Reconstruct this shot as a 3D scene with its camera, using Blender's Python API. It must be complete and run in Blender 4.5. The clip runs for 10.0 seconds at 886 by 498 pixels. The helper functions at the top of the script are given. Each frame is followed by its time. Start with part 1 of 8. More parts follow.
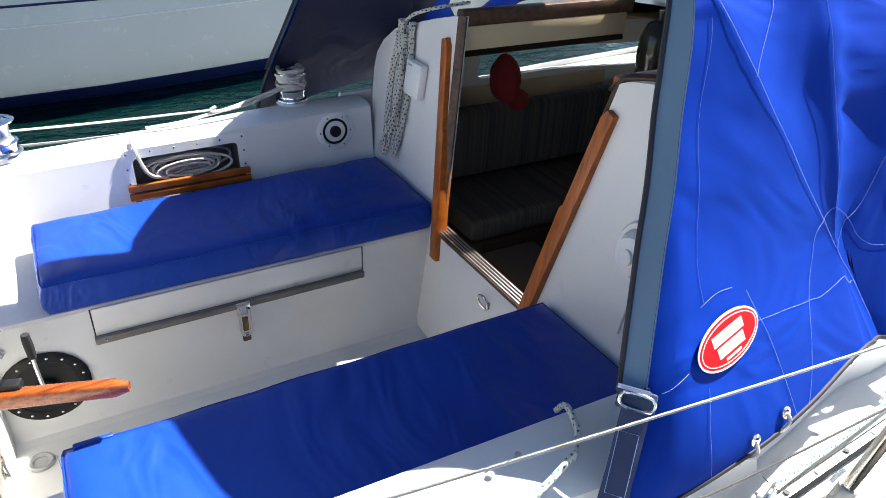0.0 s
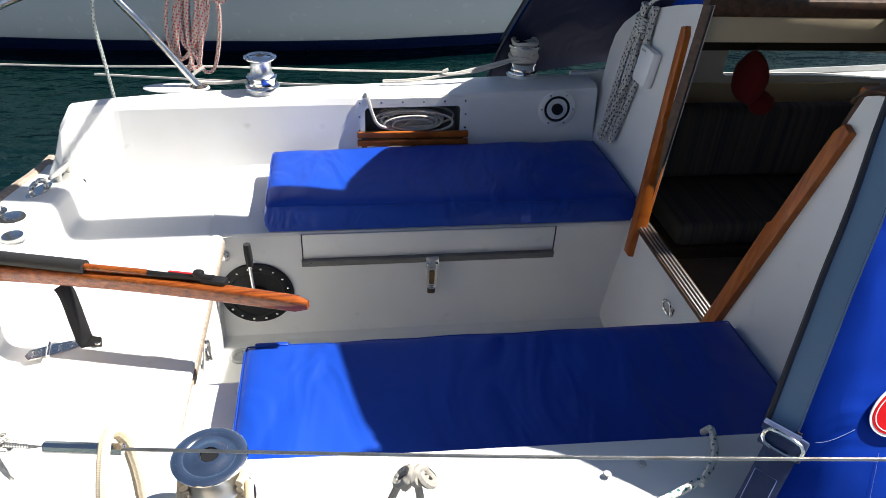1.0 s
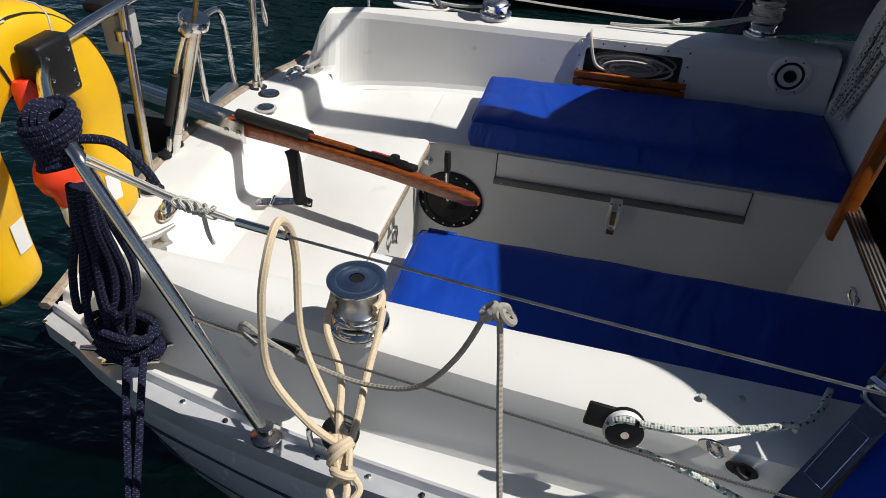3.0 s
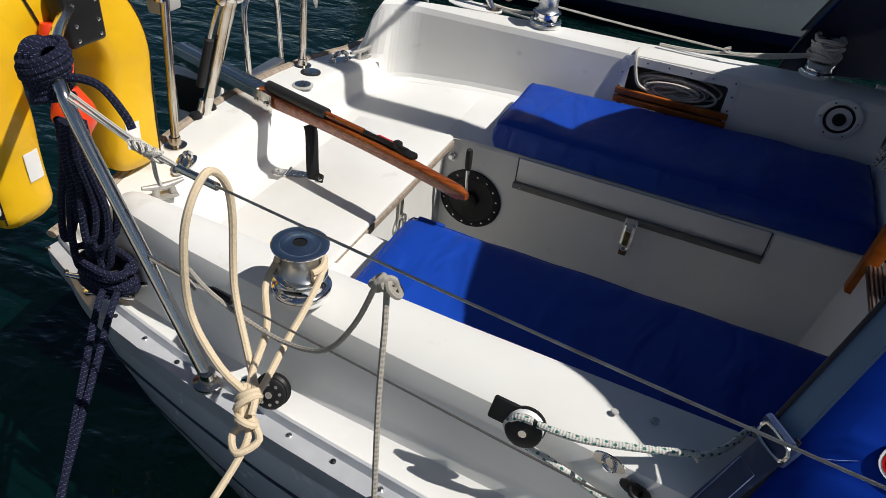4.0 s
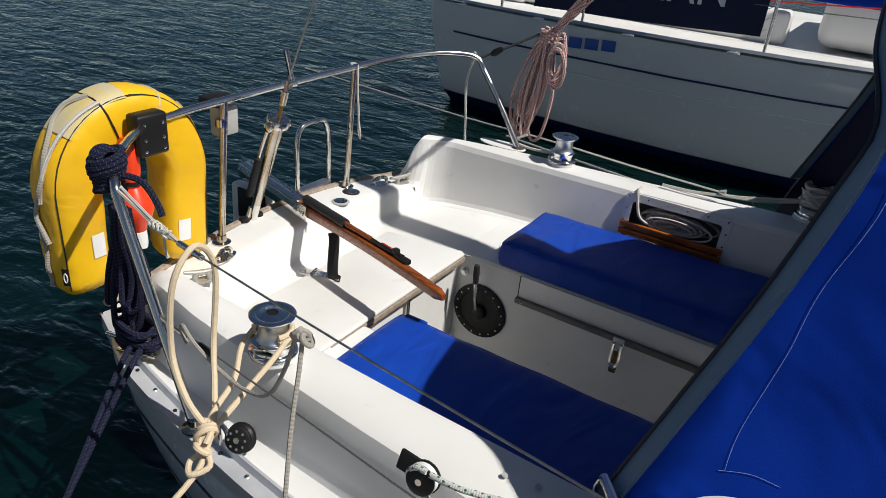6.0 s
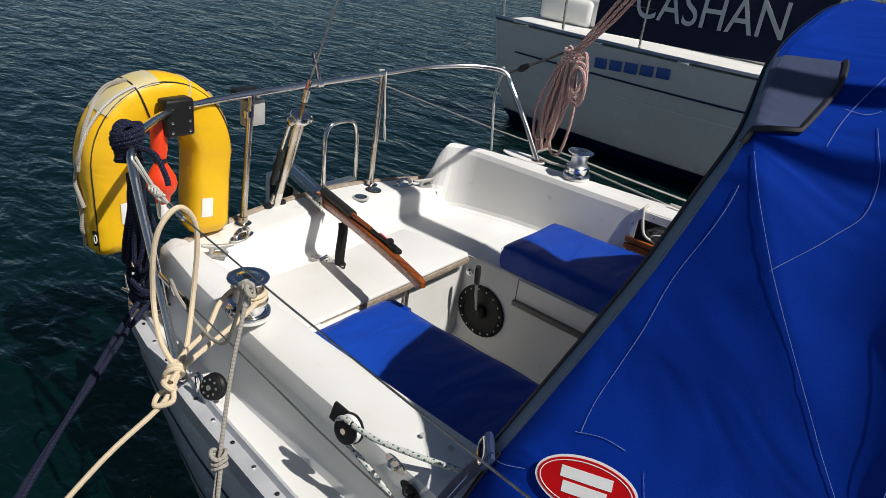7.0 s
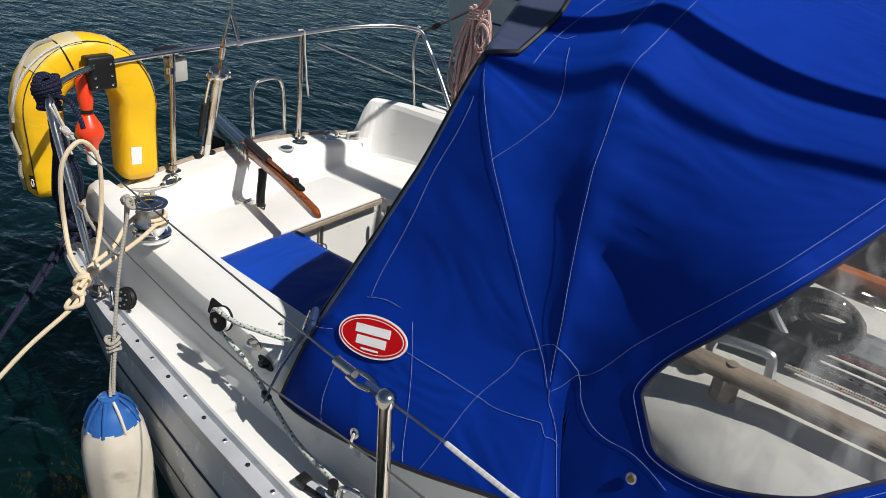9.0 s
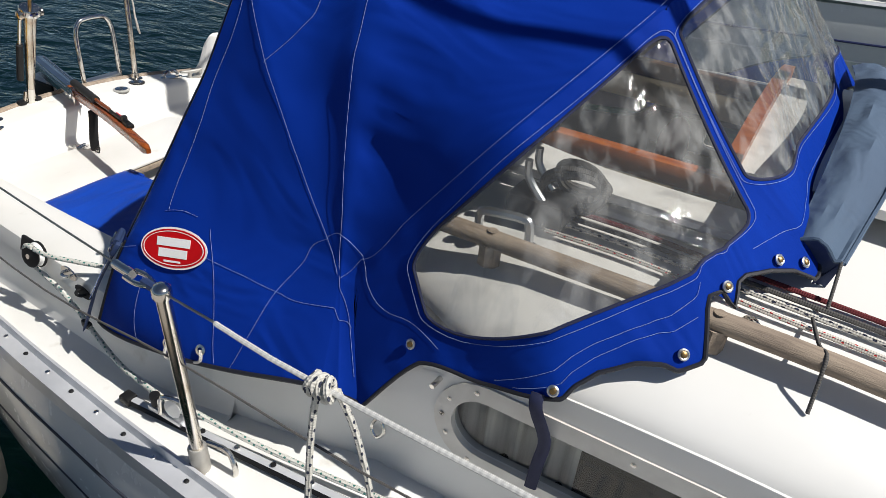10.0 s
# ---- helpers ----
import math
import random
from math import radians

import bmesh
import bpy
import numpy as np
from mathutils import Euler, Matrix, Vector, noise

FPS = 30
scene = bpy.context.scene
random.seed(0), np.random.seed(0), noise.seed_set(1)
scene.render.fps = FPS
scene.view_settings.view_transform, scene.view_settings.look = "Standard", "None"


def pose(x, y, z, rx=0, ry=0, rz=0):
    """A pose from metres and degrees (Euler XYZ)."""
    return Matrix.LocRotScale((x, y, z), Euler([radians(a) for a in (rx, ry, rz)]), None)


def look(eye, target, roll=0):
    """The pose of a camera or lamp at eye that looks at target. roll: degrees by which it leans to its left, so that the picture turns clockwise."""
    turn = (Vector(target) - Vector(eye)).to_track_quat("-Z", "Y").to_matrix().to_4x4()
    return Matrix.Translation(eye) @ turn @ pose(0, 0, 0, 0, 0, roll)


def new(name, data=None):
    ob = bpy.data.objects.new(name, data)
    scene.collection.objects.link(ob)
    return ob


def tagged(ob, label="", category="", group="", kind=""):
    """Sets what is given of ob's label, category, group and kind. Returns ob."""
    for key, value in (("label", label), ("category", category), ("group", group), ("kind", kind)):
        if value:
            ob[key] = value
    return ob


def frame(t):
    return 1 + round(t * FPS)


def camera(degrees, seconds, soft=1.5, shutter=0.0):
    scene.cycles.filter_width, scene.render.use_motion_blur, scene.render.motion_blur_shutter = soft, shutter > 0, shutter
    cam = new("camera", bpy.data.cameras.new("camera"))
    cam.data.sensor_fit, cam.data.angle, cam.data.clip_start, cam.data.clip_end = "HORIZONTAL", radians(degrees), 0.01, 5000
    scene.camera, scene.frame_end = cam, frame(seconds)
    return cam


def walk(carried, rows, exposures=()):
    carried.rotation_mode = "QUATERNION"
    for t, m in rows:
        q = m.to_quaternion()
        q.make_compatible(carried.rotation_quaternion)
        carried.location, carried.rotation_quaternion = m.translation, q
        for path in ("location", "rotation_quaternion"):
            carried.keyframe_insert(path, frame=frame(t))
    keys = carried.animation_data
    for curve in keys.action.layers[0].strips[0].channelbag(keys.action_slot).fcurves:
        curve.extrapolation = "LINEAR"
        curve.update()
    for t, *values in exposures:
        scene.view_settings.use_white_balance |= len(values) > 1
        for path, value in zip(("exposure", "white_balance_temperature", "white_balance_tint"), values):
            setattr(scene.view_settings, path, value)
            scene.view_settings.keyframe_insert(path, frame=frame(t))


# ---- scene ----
cam = camera(64.1, 10.0, soft=0.8)
EXPO = [(0, 1.98), (0.5, 1.74), (1, 1.24), (1.5, 0.58), (2, 0.06), (2.5, -0.06), (7.5, -0.03), (9.0, 0.06), (10.0, 0.15)]
PATH = [
    (0, (0.098, -1.601, 1.151), (0.975, -0.122, 0.131), 2.8),
    (0.5, (0.125, -1.619, 1.151), (0.742, -0.052, 0.073), 3.2),
    (1, (0.191, -1.651, 1.147), (0.473, 0.001, 0.055), 3.2),
    (1.5, (0.197, -1.678, 1.131), (0.216, -0.027, 0.004), 2.4),
    (2, (0.185, -1.691, 1.124), (-0.003, -0.074, -0.038), 1.6),
    (2.5, (0.225, -1.756, 1.138), (-0.081, -0.139, 0.002), 3.1),
    (3, (0.325, -1.828, 1.126), (0.004, -0.265, -0.08), 3.2),
    (3.2, (0.372, -1.829, 1.12), (0.103, -0.279, -0.115), 3.6),
    (4.3, (0.633, -1.784, 1.128), (-0.024, -0.294, -0.032), 6.6),
    (4.5, (0.664, -1.782, 1.144), (-0.047, -0.281, 0.03), 5.5),
    (5, (0.771, -1.829, 1.172), (-0.074, -0.304, 0.192), 4.1),
    (5.2, (0.811, -1.854, 1.166), (-0.018, -0.289, 0.236), 5.0),
    (6.3, (1.054, -1.905, 1.239), (0.082, -0.402, 0.346), 6.6),
    (6.5, (1.127, -1.9, 1.241), (0.067, -0.444, 0.371), 6.6),
    (7, (1.294, -1.876, 1.24), (0.209, -0.443, 0.361), 7.5),
    (7.5, (1.403, -1.875, 1.245), (0.396, -0.403, 0.341), 6.5),
    (8, (1.537, -1.941, 1.243), (0.586, -0.461, 0.291), 7.4),
    (8.5, (1.644, -1.928, 1.269), (0.714, -0.426, 0.332), 7.8),
    (9, (1.796, -1.902, 1.292), (0.742, -0.488, 0.348), 6.5),
    (9.5, (1.954, -1.863, 1.283), (0.96, -0.486, 0.228), 5.9),
    (10, (2.048, -1.858, 1.258), (1.264, -0.346, 0.21), 5.9),
]
walk(cam, [(t, look(eye, target, roll)) for t, eye, target, roll in PATH], EXPO)

# ---- world, sun, exposure ----
SUN_EL, SUN_AZ = 54.0, 5.5          # degrees; azimuth from the bow (+x) towards +y
sun_dir = Vector((math.cos(radians(SUN_EL)) * math.cos(radians(SUN_AZ)), math.cos(radians(SUN_EL)) * math.sin(radians(SUN_AZ)), math.sin(radians(SUN_EL))))
world = bpy.data.worlds.new("sky")
scene.world = world
world.use_nodes = True
wn = world.node_tree.nodes
sky = wn.new("ShaderNodeTexSky")
sky.sky_type, sky.sun_disc = "NISHITA", False
sky.sun_elevation, sky.sun_rotation = radians(SUN_EL), radians(90 - SUN_AZ)
sky.air_density, sky.dust_density, sky.ozone_density = 0.75, 0.5, 1.0          # clear dry air
world.node_tree.links.new(sky.outputs[0], wn["Background"].inputs[0])
wn["Background"].inputs[1].default_value = 0.050
sun = new("sun", bpy.data.lights.new("sun", "SUN"))
sun.data.energy, sun.data.angle, sun.data.color = 5.0, radians(0.55), (1.0, 0.965, 0.91)
sun.matrix_world = look(sun_dir * 20, (0, 0, 0))

# ---- materials ----


def nodes_of(mat):
    return mat.node_tree.nodes, mat.node_tree.links


def surface(name, color, rough=0.5, metal=0.0, second=None, scale=6.0, amount=0.5, fine=80.0, bump=0.05, coat=0.0, spots=None, stretch=(1, 1, 1), spec=0.5, sheen=0.0):
    """A principled material: two-scale colour variation and relief at real-world size."""
    mat = bpy.data.materials.new(name)
    mat.use_nodes = True
    n, l = nodes_of(mat)
    b = n["Principled BSDF"]
    b.inputs["Metallic"].default_value, b.inputs["Coat Weight"].default_value = metal, coat
    b.inputs["Specular IOR Level"].default_value = spec
    b.inputs["Sheen Weight"].default_value = sheen
    tc, mp = n.new("ShaderNodeTexCoord"), n.new("ShaderNodeMapping")
    mp.inputs["Scale"].default_value = stretch
    l.new(tc.outputs["Object"], mp.inputs[0])
    big, small = n.new("ShaderNodeTexNoise"), n.new("ShaderNodeTexNoise")
    for t, s, d in ((big, scale, 5), (small, fine, 3)):
        t.inputs["Scale"].default_value, t.inputs["Detail"].default_value = s, d
        l.new(mp.outputs[0], t.inputs["Vector"])
    ramp = n.new("ShaderNodeMapRange")
    ramp.inputs["From Min"].default_value, ramp.inputs["From Max"].default_value = 0.35, 0.7
    l.new(big.outputs[0], ramp.inputs[0])
    mix = n.new("ShaderNodeMix")
    mix.data_type = "RGBA"
    second = second or tuple(c * 0.8 for c in color)
    mix.inputs["A"].default_value, mix.inputs["B"].default_value = (*color, 1), (*second, 1)
    scl = n.new("ShaderNodeMath")
    scl.operation = "MULTIPLY"
    scl.inputs[1].default_value = amount
    l.new(ramp.outputs[0], scl.inputs[0])
    l.new(scl.outputs[0], mix.inputs["Factor"])
    last = mix.outputs["Result"]
    if spots:
        sp = n.new("ShaderNodeTexNoise")
        sp.inputs["Scale"].default_value, sp.inputs["Detail"].default_value = spots[1], 8
        l.new(mp.outputs[0], sp.inputs["Vector"])
        rg = n.new("ShaderNodeMapRange")
        rg.inputs["From Min"].default_value, rg.inputs["From Max"].default_value = spots[2], spots[2] + 0.12
        rg.inputs["To Max"].default_value = spots[3]
        l.new(sp.outputs[0], rg.inputs[0])
        m2 = n.new("ShaderNodeMix")
        m2.data_type = "RGBA"
        m2.inputs["B"].default_value = (*spots[0], 1)
        l.new(last, m2.inputs["A"])
        l.new(rg.outputs[0], m2.inputs["Factor"])
        last = m2.outputs["Result"]
    l.new(last, b.inputs["Base Color"])
    rr = n.new("ShaderNodeMapRange")
    rr.inputs["To Min"].default_value, rr.inputs["To Max"].default_value = max(0.02, rough - 0.08), min(1, rough + 0.08)
    l.new(small.outputs[0], rr.inputs[0])
    l.new(rr.outputs[0], b.inputs["Roughness"])
    if bump:
        bp = n.new("ShaderNodeBump")
        bp.inputs["Strength"].default_value, bp.inputs["Distance"].default_value = bump, 0.004
        l.new(small.outputs[0], bp.inputs["Height"])
        l.new(bp.outputs[0], b.inputs["Normal"])
    return mat


def cloth(name, color, second, rough, fold_scale, fold, weave, stretch=(1, 1, 1), spec=0.5):
    """Fabric or vinyl: soft folds, fine weave, faded patches."""
    mat = surface(name, color, rough, 0, second, 3.0, 0.8, 350.0, 0, stretch=(1, 1, 1), spec=spec)
    n, l = nodes_of(mat)
    tc, mp = n.new("ShaderNodeTexCoord"), n.new("ShaderNodeMapping")
    mp.inputs["Scale"].default_value = stretch
    l.new(tc.outputs["Object"], mp.inputs[0])
    f, w = n.new("ShaderNodeTexNoise"), n.new("ShaderNodeTexNoise")
    for t, s, d, q in ((f, fold_scale, 2, 1.2), (w, 900, 1, 0)):
        t.inputs["Scale"].default_value, t.inputs["Detail"].default_value, t.inputs["Distortion"].default_value = s, d, q
        l.new(mp.outputs[0], t.inputs["Vector"])
    b1, b2 = n.new("ShaderNodeBump"), n.new("ShaderNodeBump")
    b1.inputs["Strength"].default_value, b1.inputs["Distance"].default_value = fold, 0.03
    b2.inputs["Strength"].default_value, b2.inputs["Distance"].default_value = weave, 0.001
    l.new(f.outputs[0], b1.inputs["Height"])
    l.new(w.outputs[0], b2.inputs["Height"])
    l.new(b1.outputs[0], b2.inputs["Normal"])
    l.new(b2.outputs[0], n["Principled BSDF"].inputs["Normal"])
    return mat


def rope_mat(name, base, fleck=None, share=0.5, strands=2.0, pitch=0.02, fleck_pitch=0.035, rough=0.85, relief=0.45):
    """Braided line: relief strands from the UV map, with coloured flecks where the line has them."""
    mat = bpy.data.materials.new(name)
    mat.use_nodes = True
    n, l = nodes_of(mat)
    b = n["Principled BSDF"]
    b.inputs["Roughness"].default_value = rough
    b.inputs["Specular IOR Level"].default_value = 0.25
    uv, sep = n.new("ShaderNodeUVMap"), n.new("ShaderNodeSeparateXYZ")
    uv.uv_map = "UVMap"
    l.new(uv.outputs[0], sep.inputs[0])

    def op(kind, a, c):
        m = n.new("ShaderNodeMath")
        m.operation = kind
        for k, v in enumerate((a, c)):
            if isinstance(v, (int, float)):
                m.inputs[k].default_value = v
            elif v is not None:
                l.new(v, m.inputs[k])
        return m.outputs[0]

    along = op("MULTIPLY", sep.outputs["Y"], 2 * math.pi / pitch)
    around = op("MULTIPLY", sep.outputs["X"], 2 * math.pi * strands)
    s1, s2 = op("SINE", op("ADD", along, around), None), op("SINE", op("SUBTRACT", along, around), None)
    weave = op("MULTIPLY", s1, s2)
    noise_t = n.new("ShaderNodeTexNoise")
    noise_t.inputs["Scale"].default_value = 60
    dirt = n.new("ShaderNodeMix")
    dirt.data_type = "RGBA"
    dirt.inputs["A"].default_value, dirt.inputs["B"].default_value = (*base, 1), (*[c * 0.62 for c in base], 1)
    l.new(noise_t.outputs[0], dirt.inputs["Factor"])
    last = dirt.outputs["Result"]
    if fleck:
        fa = op("MULTIPLY", sep.outputs["Y"], 2 * math.pi / fleck_pitch)
        g = op("MULTIPLY", op("SINE", op("ADD", fa, op("MULTIPLY", sep.outputs["X"], 2 * math.pi)), None), op("SINE", op("SUBTRACT", op("MULTIPLY", fa, 0.5), op("MULTIPLY", sep.outputs["X"], 4 * math.pi)), None))
        on = op("GREATER_THAN", g, 1 - share)
        m2 = n.new("ShaderNodeMix")
        m2.data_type = "RGBA"
        m2.inputs["B"].default_value = (*fleck, 1)
        l.new(on, m2.inputs["Factor"])
        l.new(last, m2.inputs["A"])
        last = m2.outputs["Result"]
    l.new(last, b.inputs["Base Color"])
    bp = n.new("ShaderNodeBump")
    bp.inputs["Strength"].default_value, bp.inputs["Distance"].default_value = relief, 0.0015
    l.new(weave, bp.inputs["Height"])
    l.new(bp.outputs[0], b.inputs["Normal"])
    return mat


GEL = surface("gelcoat", (0.75, 0.745, 0.725), 0.34, 0, (0.69, 0.68, 0.645), 2.2, 0.8, 45, 0.03, coat=0.15, spots=((0.42, 0.38, 0.29), 9, 0.68, 0.45))
DECK = surface("deck_gelcoat", (0.76, 0.755, 0.735), 0.45, 0, (0.67, 0.66, 0.62), 2.6, 0.9, 120, 0.03, spots=((0.40, 0.36, 0.28), 11, 0.67, 0.45))
HULLW = surface("hull_gelcoat", (0.74, 0.75, 0.74), 0.25, 0, (0.66, 0.67, 0.66), 1.5, 0.8, 30, 0.02, coat=0.3, spots=((0.40, 0.38, 0.32), 7, 0.68, 0.4))
GROOVE = surface("dark_groove", (0.03, 0.035, 0.05), 0.6)
VINYL = cloth("blue_vinyl", (0.006, 0.050, 0.36), (0.0045, 0.036, 0.28), 0.42, 4.0, 0.65, 0.12, (1.6, 0.7, 1), spec=0.28)
CANVAS = cloth("blue_canvas", (0.0028, 0.029, 0.270), (0.0019, 0.020, 0.210), 0.70, 4.0, 0.6, 0.25, (0.8, 2.2, 0.5), spec=0.04)
weave = nodes_of(CANVAS)[0]["Principled BSDF"]          # fuzzy acrylic weave, bright at a glancing angle
weave.inputs["Sheen Weight"].default_value, weave.inputs["Sheen Roughness"].default_value, weave.inputs["Sheen Tint"].default_value = 0.10, 0.40, (0.03, 0.22, 1.0, 1)
EDGE = cloth("faded_blue_webbing", (0.105, 0.18, 0.27), (0.08, 0.145, 0.225), 0.75, 12, 0.1, 0.3)
# the cover's blue, with the shadow over most of it put into the colour
SHADEBLUE = cloth("shaded_blue_canvas", (0.065, 0.105, 0.165), (0.05, 0.08, 0.135), 0.8, 8, 0.4, 0.3)
NAVY = cloth("navy_canvas", (0.008, 0.012, 0.05), (0.006, 0.009, 0.035), 0.75, 6, 0.4, 0.25)
NAVYWEB = cloth("navy_webbing", (0.012, 0.03, 0.10), (0.01, 0.024, 0.07), 0.7, 14, 0.2, 0.4)
THREAD = surface("pale_blue_thread", (0.22, 0.30, 0.55), 0.8)
BLACKTRIM = surface("black_binding", (0.008, 0.009, 0.015), 0.6)
TEAK = surface("varnished_teak", (0.44, 0.125, 0.018), 0.34, 0, (0.26, 0.058, 0.008), 5, 1.0, 26, 0.06, coat=0.12, stretch=(3, 22, 3), spots=((0.10, 0.03, 0.01), 3.0, 0.62, 0.5), spec=0.3)
TEAKX = surface("varnished_tiller_wood", (0.30, 0.075, 0.012), 0.26, 0, (0.12, 0.024, 0.005), 5, 1.0, 26, 0.03, coat=0.22, stretch=(1.2, 30, 30), spots=((0.09, 0.026, 0.01), 3.0, 0.62, 0.5), spec=0.35)
OLDTEAK = surface("weathered_teak", (0.36, 0.29, 0.22), 0.8, 0, (0.20, 0.155, 0.12), 4, 1.0, 30, 0.35, stretch=(2, 20, 20), spots=((0.12, 0.09, 0.07), 5, 0.6, 0.7))
TRIMWOOD = surface("dark_wood_trim", (0.105, 0.055, 0.030), 0.5, 0, (0.045, 0.024, 0.014), 6, 1.0, 40, 0.1, stretch=(10, 3, 10))
STEEL = surface("polished_stainless", (0.74, 0.73, 0.70), 0.16, 1.0, (0.62, 0.58, 0.52), 12, 0.8, 60, 0.01)
TUBE = surface("tarnished_stainless_tube", (0.66, 0.63, 0.58), 0.2, 1.0, (0.45, 0.38, 0.29), 9, 1.0, 60, 0.02, spots=((0.33, 0.2, 0.10), 22, 0.62, 0.55))
CHROME = surface("worn_chrome", (0.80, 0.80, 0.80), 0.1, 1.0, (0.62, 0.61, 0.58), 30, 0.7, 90, 0.02)
ALU = surface("anodised_aluminium", (0.62, 0.64, 0.66), 0.38, 1.0, (0.50, 0.51, 0.53), 8, 0.8, 90, 0.04)
TOE = surface("toe_rail_aluminium", (0.66, 0.67, 0.69), 0.42, 0.35, (0.46, 0.475, 0.50), 7, 0.8, 90, 0.05)
GREYTRIM = surface("grey_painted_trim", (0.17, 0.165, 0.15), 0.6, 0, (0.11, 0.105, 0.095), 14, 1.0, 90, 0.1, stretch=(1, 6, 6))
BLACKP = surface("black_plastic", (0.009, 0.009, 0.010), 0.48, 0, (0.015, 0.015, 0.015), 20, 0.6, 120, 0.05, spec=0.28)
RUBBER = surface("black_foam_grip", (0.012, 0.012, 0.013), 0.75, 0, None, 20, 0.5, 200, 0.2)
WHITEP = surface("white_plastic", (0.80, 0.80, 0.79), 0.4, 0, (0.70, 0.69, 0.66), 12, 0.7, 100, 0.03)
GREYP = surface("grey_plastic", (0.42, 0.42, 0.40), 0.5, 0, (0.33, 0.325, 0.30), 12, 0.8, 100, 0.05)
YELLOW = cloth("yellow_vinyl", (0.84, 0.50, 0.006), (0.72, 0.40, 0.008), 0.42, 7, 0.25, 0.1)
YDIRT = surface("weathered_yellow_vinyl", (0.58, 0.44, 0.12), 0.6, 0, (0.50, 0.47, 0.36), 7, 1.0, 60, 0.1)
ORANGE = surface("orange_red_plastic", (0.80, 0.055, 0.012), 0.35, 0, (0.68, 0.04, 0.010), 10, 0.7, 80, 0.03)
REDSIGN = surface("red_label", (0.50, 0.003, 0.006), 0.6, 0, (0.42, 0.003, 0.006), 20, 0.8, 60, 0.02, spots=((0.75, 0.6, 0.58), 70, 0.71, 0.8), spec=0.12)
REDLINE = surface("red_decal", (0.55, 0.012, 0.02), 0.35)
FENDERW = surface("scuffed_fender_vinyl", (0.66, 0.62, 0.54), 0.5, 0, (0.52, 0.46, 0.36), 6, 1.0, 50, 0.08, spots=((0.28, 0.22, 0.15), 14, 0.6, 0.6))
FENDERB = surface("blue_fender_cap", (0.02, 0.11, 0.36), 0.45, 0, (0.02, 0.08, 0.28), 18, 0.8, 60, 0.05, spots=((0.4, 0.45, 0.5), 26, 0.63, 0.5))
BOOT = surface("navy_boot_top", (0.008, 0.014, 0.07), 0.3, 0, None, 5, 0.5, 60, 0.02)
MBLUE = surface("blue_hull_lettering", (0.02, 0.09, 0.36), 0.4)
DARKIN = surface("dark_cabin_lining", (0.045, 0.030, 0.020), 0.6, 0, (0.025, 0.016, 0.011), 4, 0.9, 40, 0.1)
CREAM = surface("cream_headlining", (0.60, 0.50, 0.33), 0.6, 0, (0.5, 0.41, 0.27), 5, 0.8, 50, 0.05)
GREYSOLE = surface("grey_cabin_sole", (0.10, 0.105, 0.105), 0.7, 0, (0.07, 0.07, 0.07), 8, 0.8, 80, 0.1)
STRIPES = surface("striped_upholstery", (0.085, 0.075, 0.065), 0.85, 0, (0.022, 0.026, 0.04), 5, 1.0, 80, 0.1, stretch=(12, 0.2, 0.2))
REDCLOTH = surface("red_plush", (0.16, 0.006, 0.008), 0.9, 0, None, 12, 0.6, 200, 0.2)
CURTAIN = surface("grey_white_curtain", (0.72, 0.71, 0.68), 0.85, 0, (0.38, 0.37, 0.35), 6, 1.0, 90, 0.1, stretch=(9, 1, 0.3))
DARKLINE = surface("locker_lining", (0.22, 0.215, 0.20), 0.7, 0, (0.14, 0.135, 0.12), 14, 0.9, 90, 0.1)
FRAMEP = surface("pale_window_frame", (0.74, 0.71, 0.66), 0.42, 0.0, (0.60, 0.57, 0.52), 16, 0.9, 80, 0.05)
HATCHY = surface("yellowed_rope_core", (0.72, 0.58, 0.36), 0.8)
R_CREAM = rope_mat("cream_rope", (0.76, 0.62, 0.43), None, 0.5, 5, 0.0045, relief=0.18)
R_NAVY = rope_mat("navy_rope", (0.008, 0.010, 0.030), (0.07, 0.085, 0.16), 0.24, 3, 0.006, 0.0055)
R_GREY = rope_mat("grey_three_strand_rope", (0.40, 0.37, 0.32), None, 0.5, 1.5, 0.016)
R_WHITE = rope_mat("white_line", (0.68, 0.65, 0.59), None, 0.5, 3, 0.006)
R_FLECK = rope_mat("white_line_with_dark_flecks", (0.68, 0.66, 0.60), (0.03, 0.035, 0.06), 0.42, 3, 0.010, 0.026)
R_GREEN = rope_mat("white_line_with_green_flecks", (0.68, 0.68, 0.62), (0.05, 0.16, 0.14), 0.40, 3, 0.010, 0.022)
R_RED = rope_mat("white_line_with_red_flecks", (0.64, 0.52, 0.47), (0.46, 0.035, 0.025), 0.52, 3, 0.011, 0.018)
R_THIN = rope_mat("white_line_with_fine_red_flecks", (0.66, 0.62, 0.56), (0.45, 0.03, 0.03), 0.22, 3, 0.008, 0.024)
R_MAROON = rope_mat("dark_red_line", (0.16, 0.03, 0.035), None, 0.5, 2, 0.008)
R_DGREY = rope_mat("dark_grey_line", (0.11, 0.105, 0.10), None, 0.5, 2, 0.008)
WIRE = surface("stainless_wire_rope", (0.40, 0.39, 0.36), 0.35, 1.0, (0.22, 0.2, 0.17), 30, 0.9, 400, 0.2)
WIREW = rope_mat("white_coated_wire", (0.68, 0.68, 0.66), None, 0.5, 2, 0.02, 0.02, 0.5)


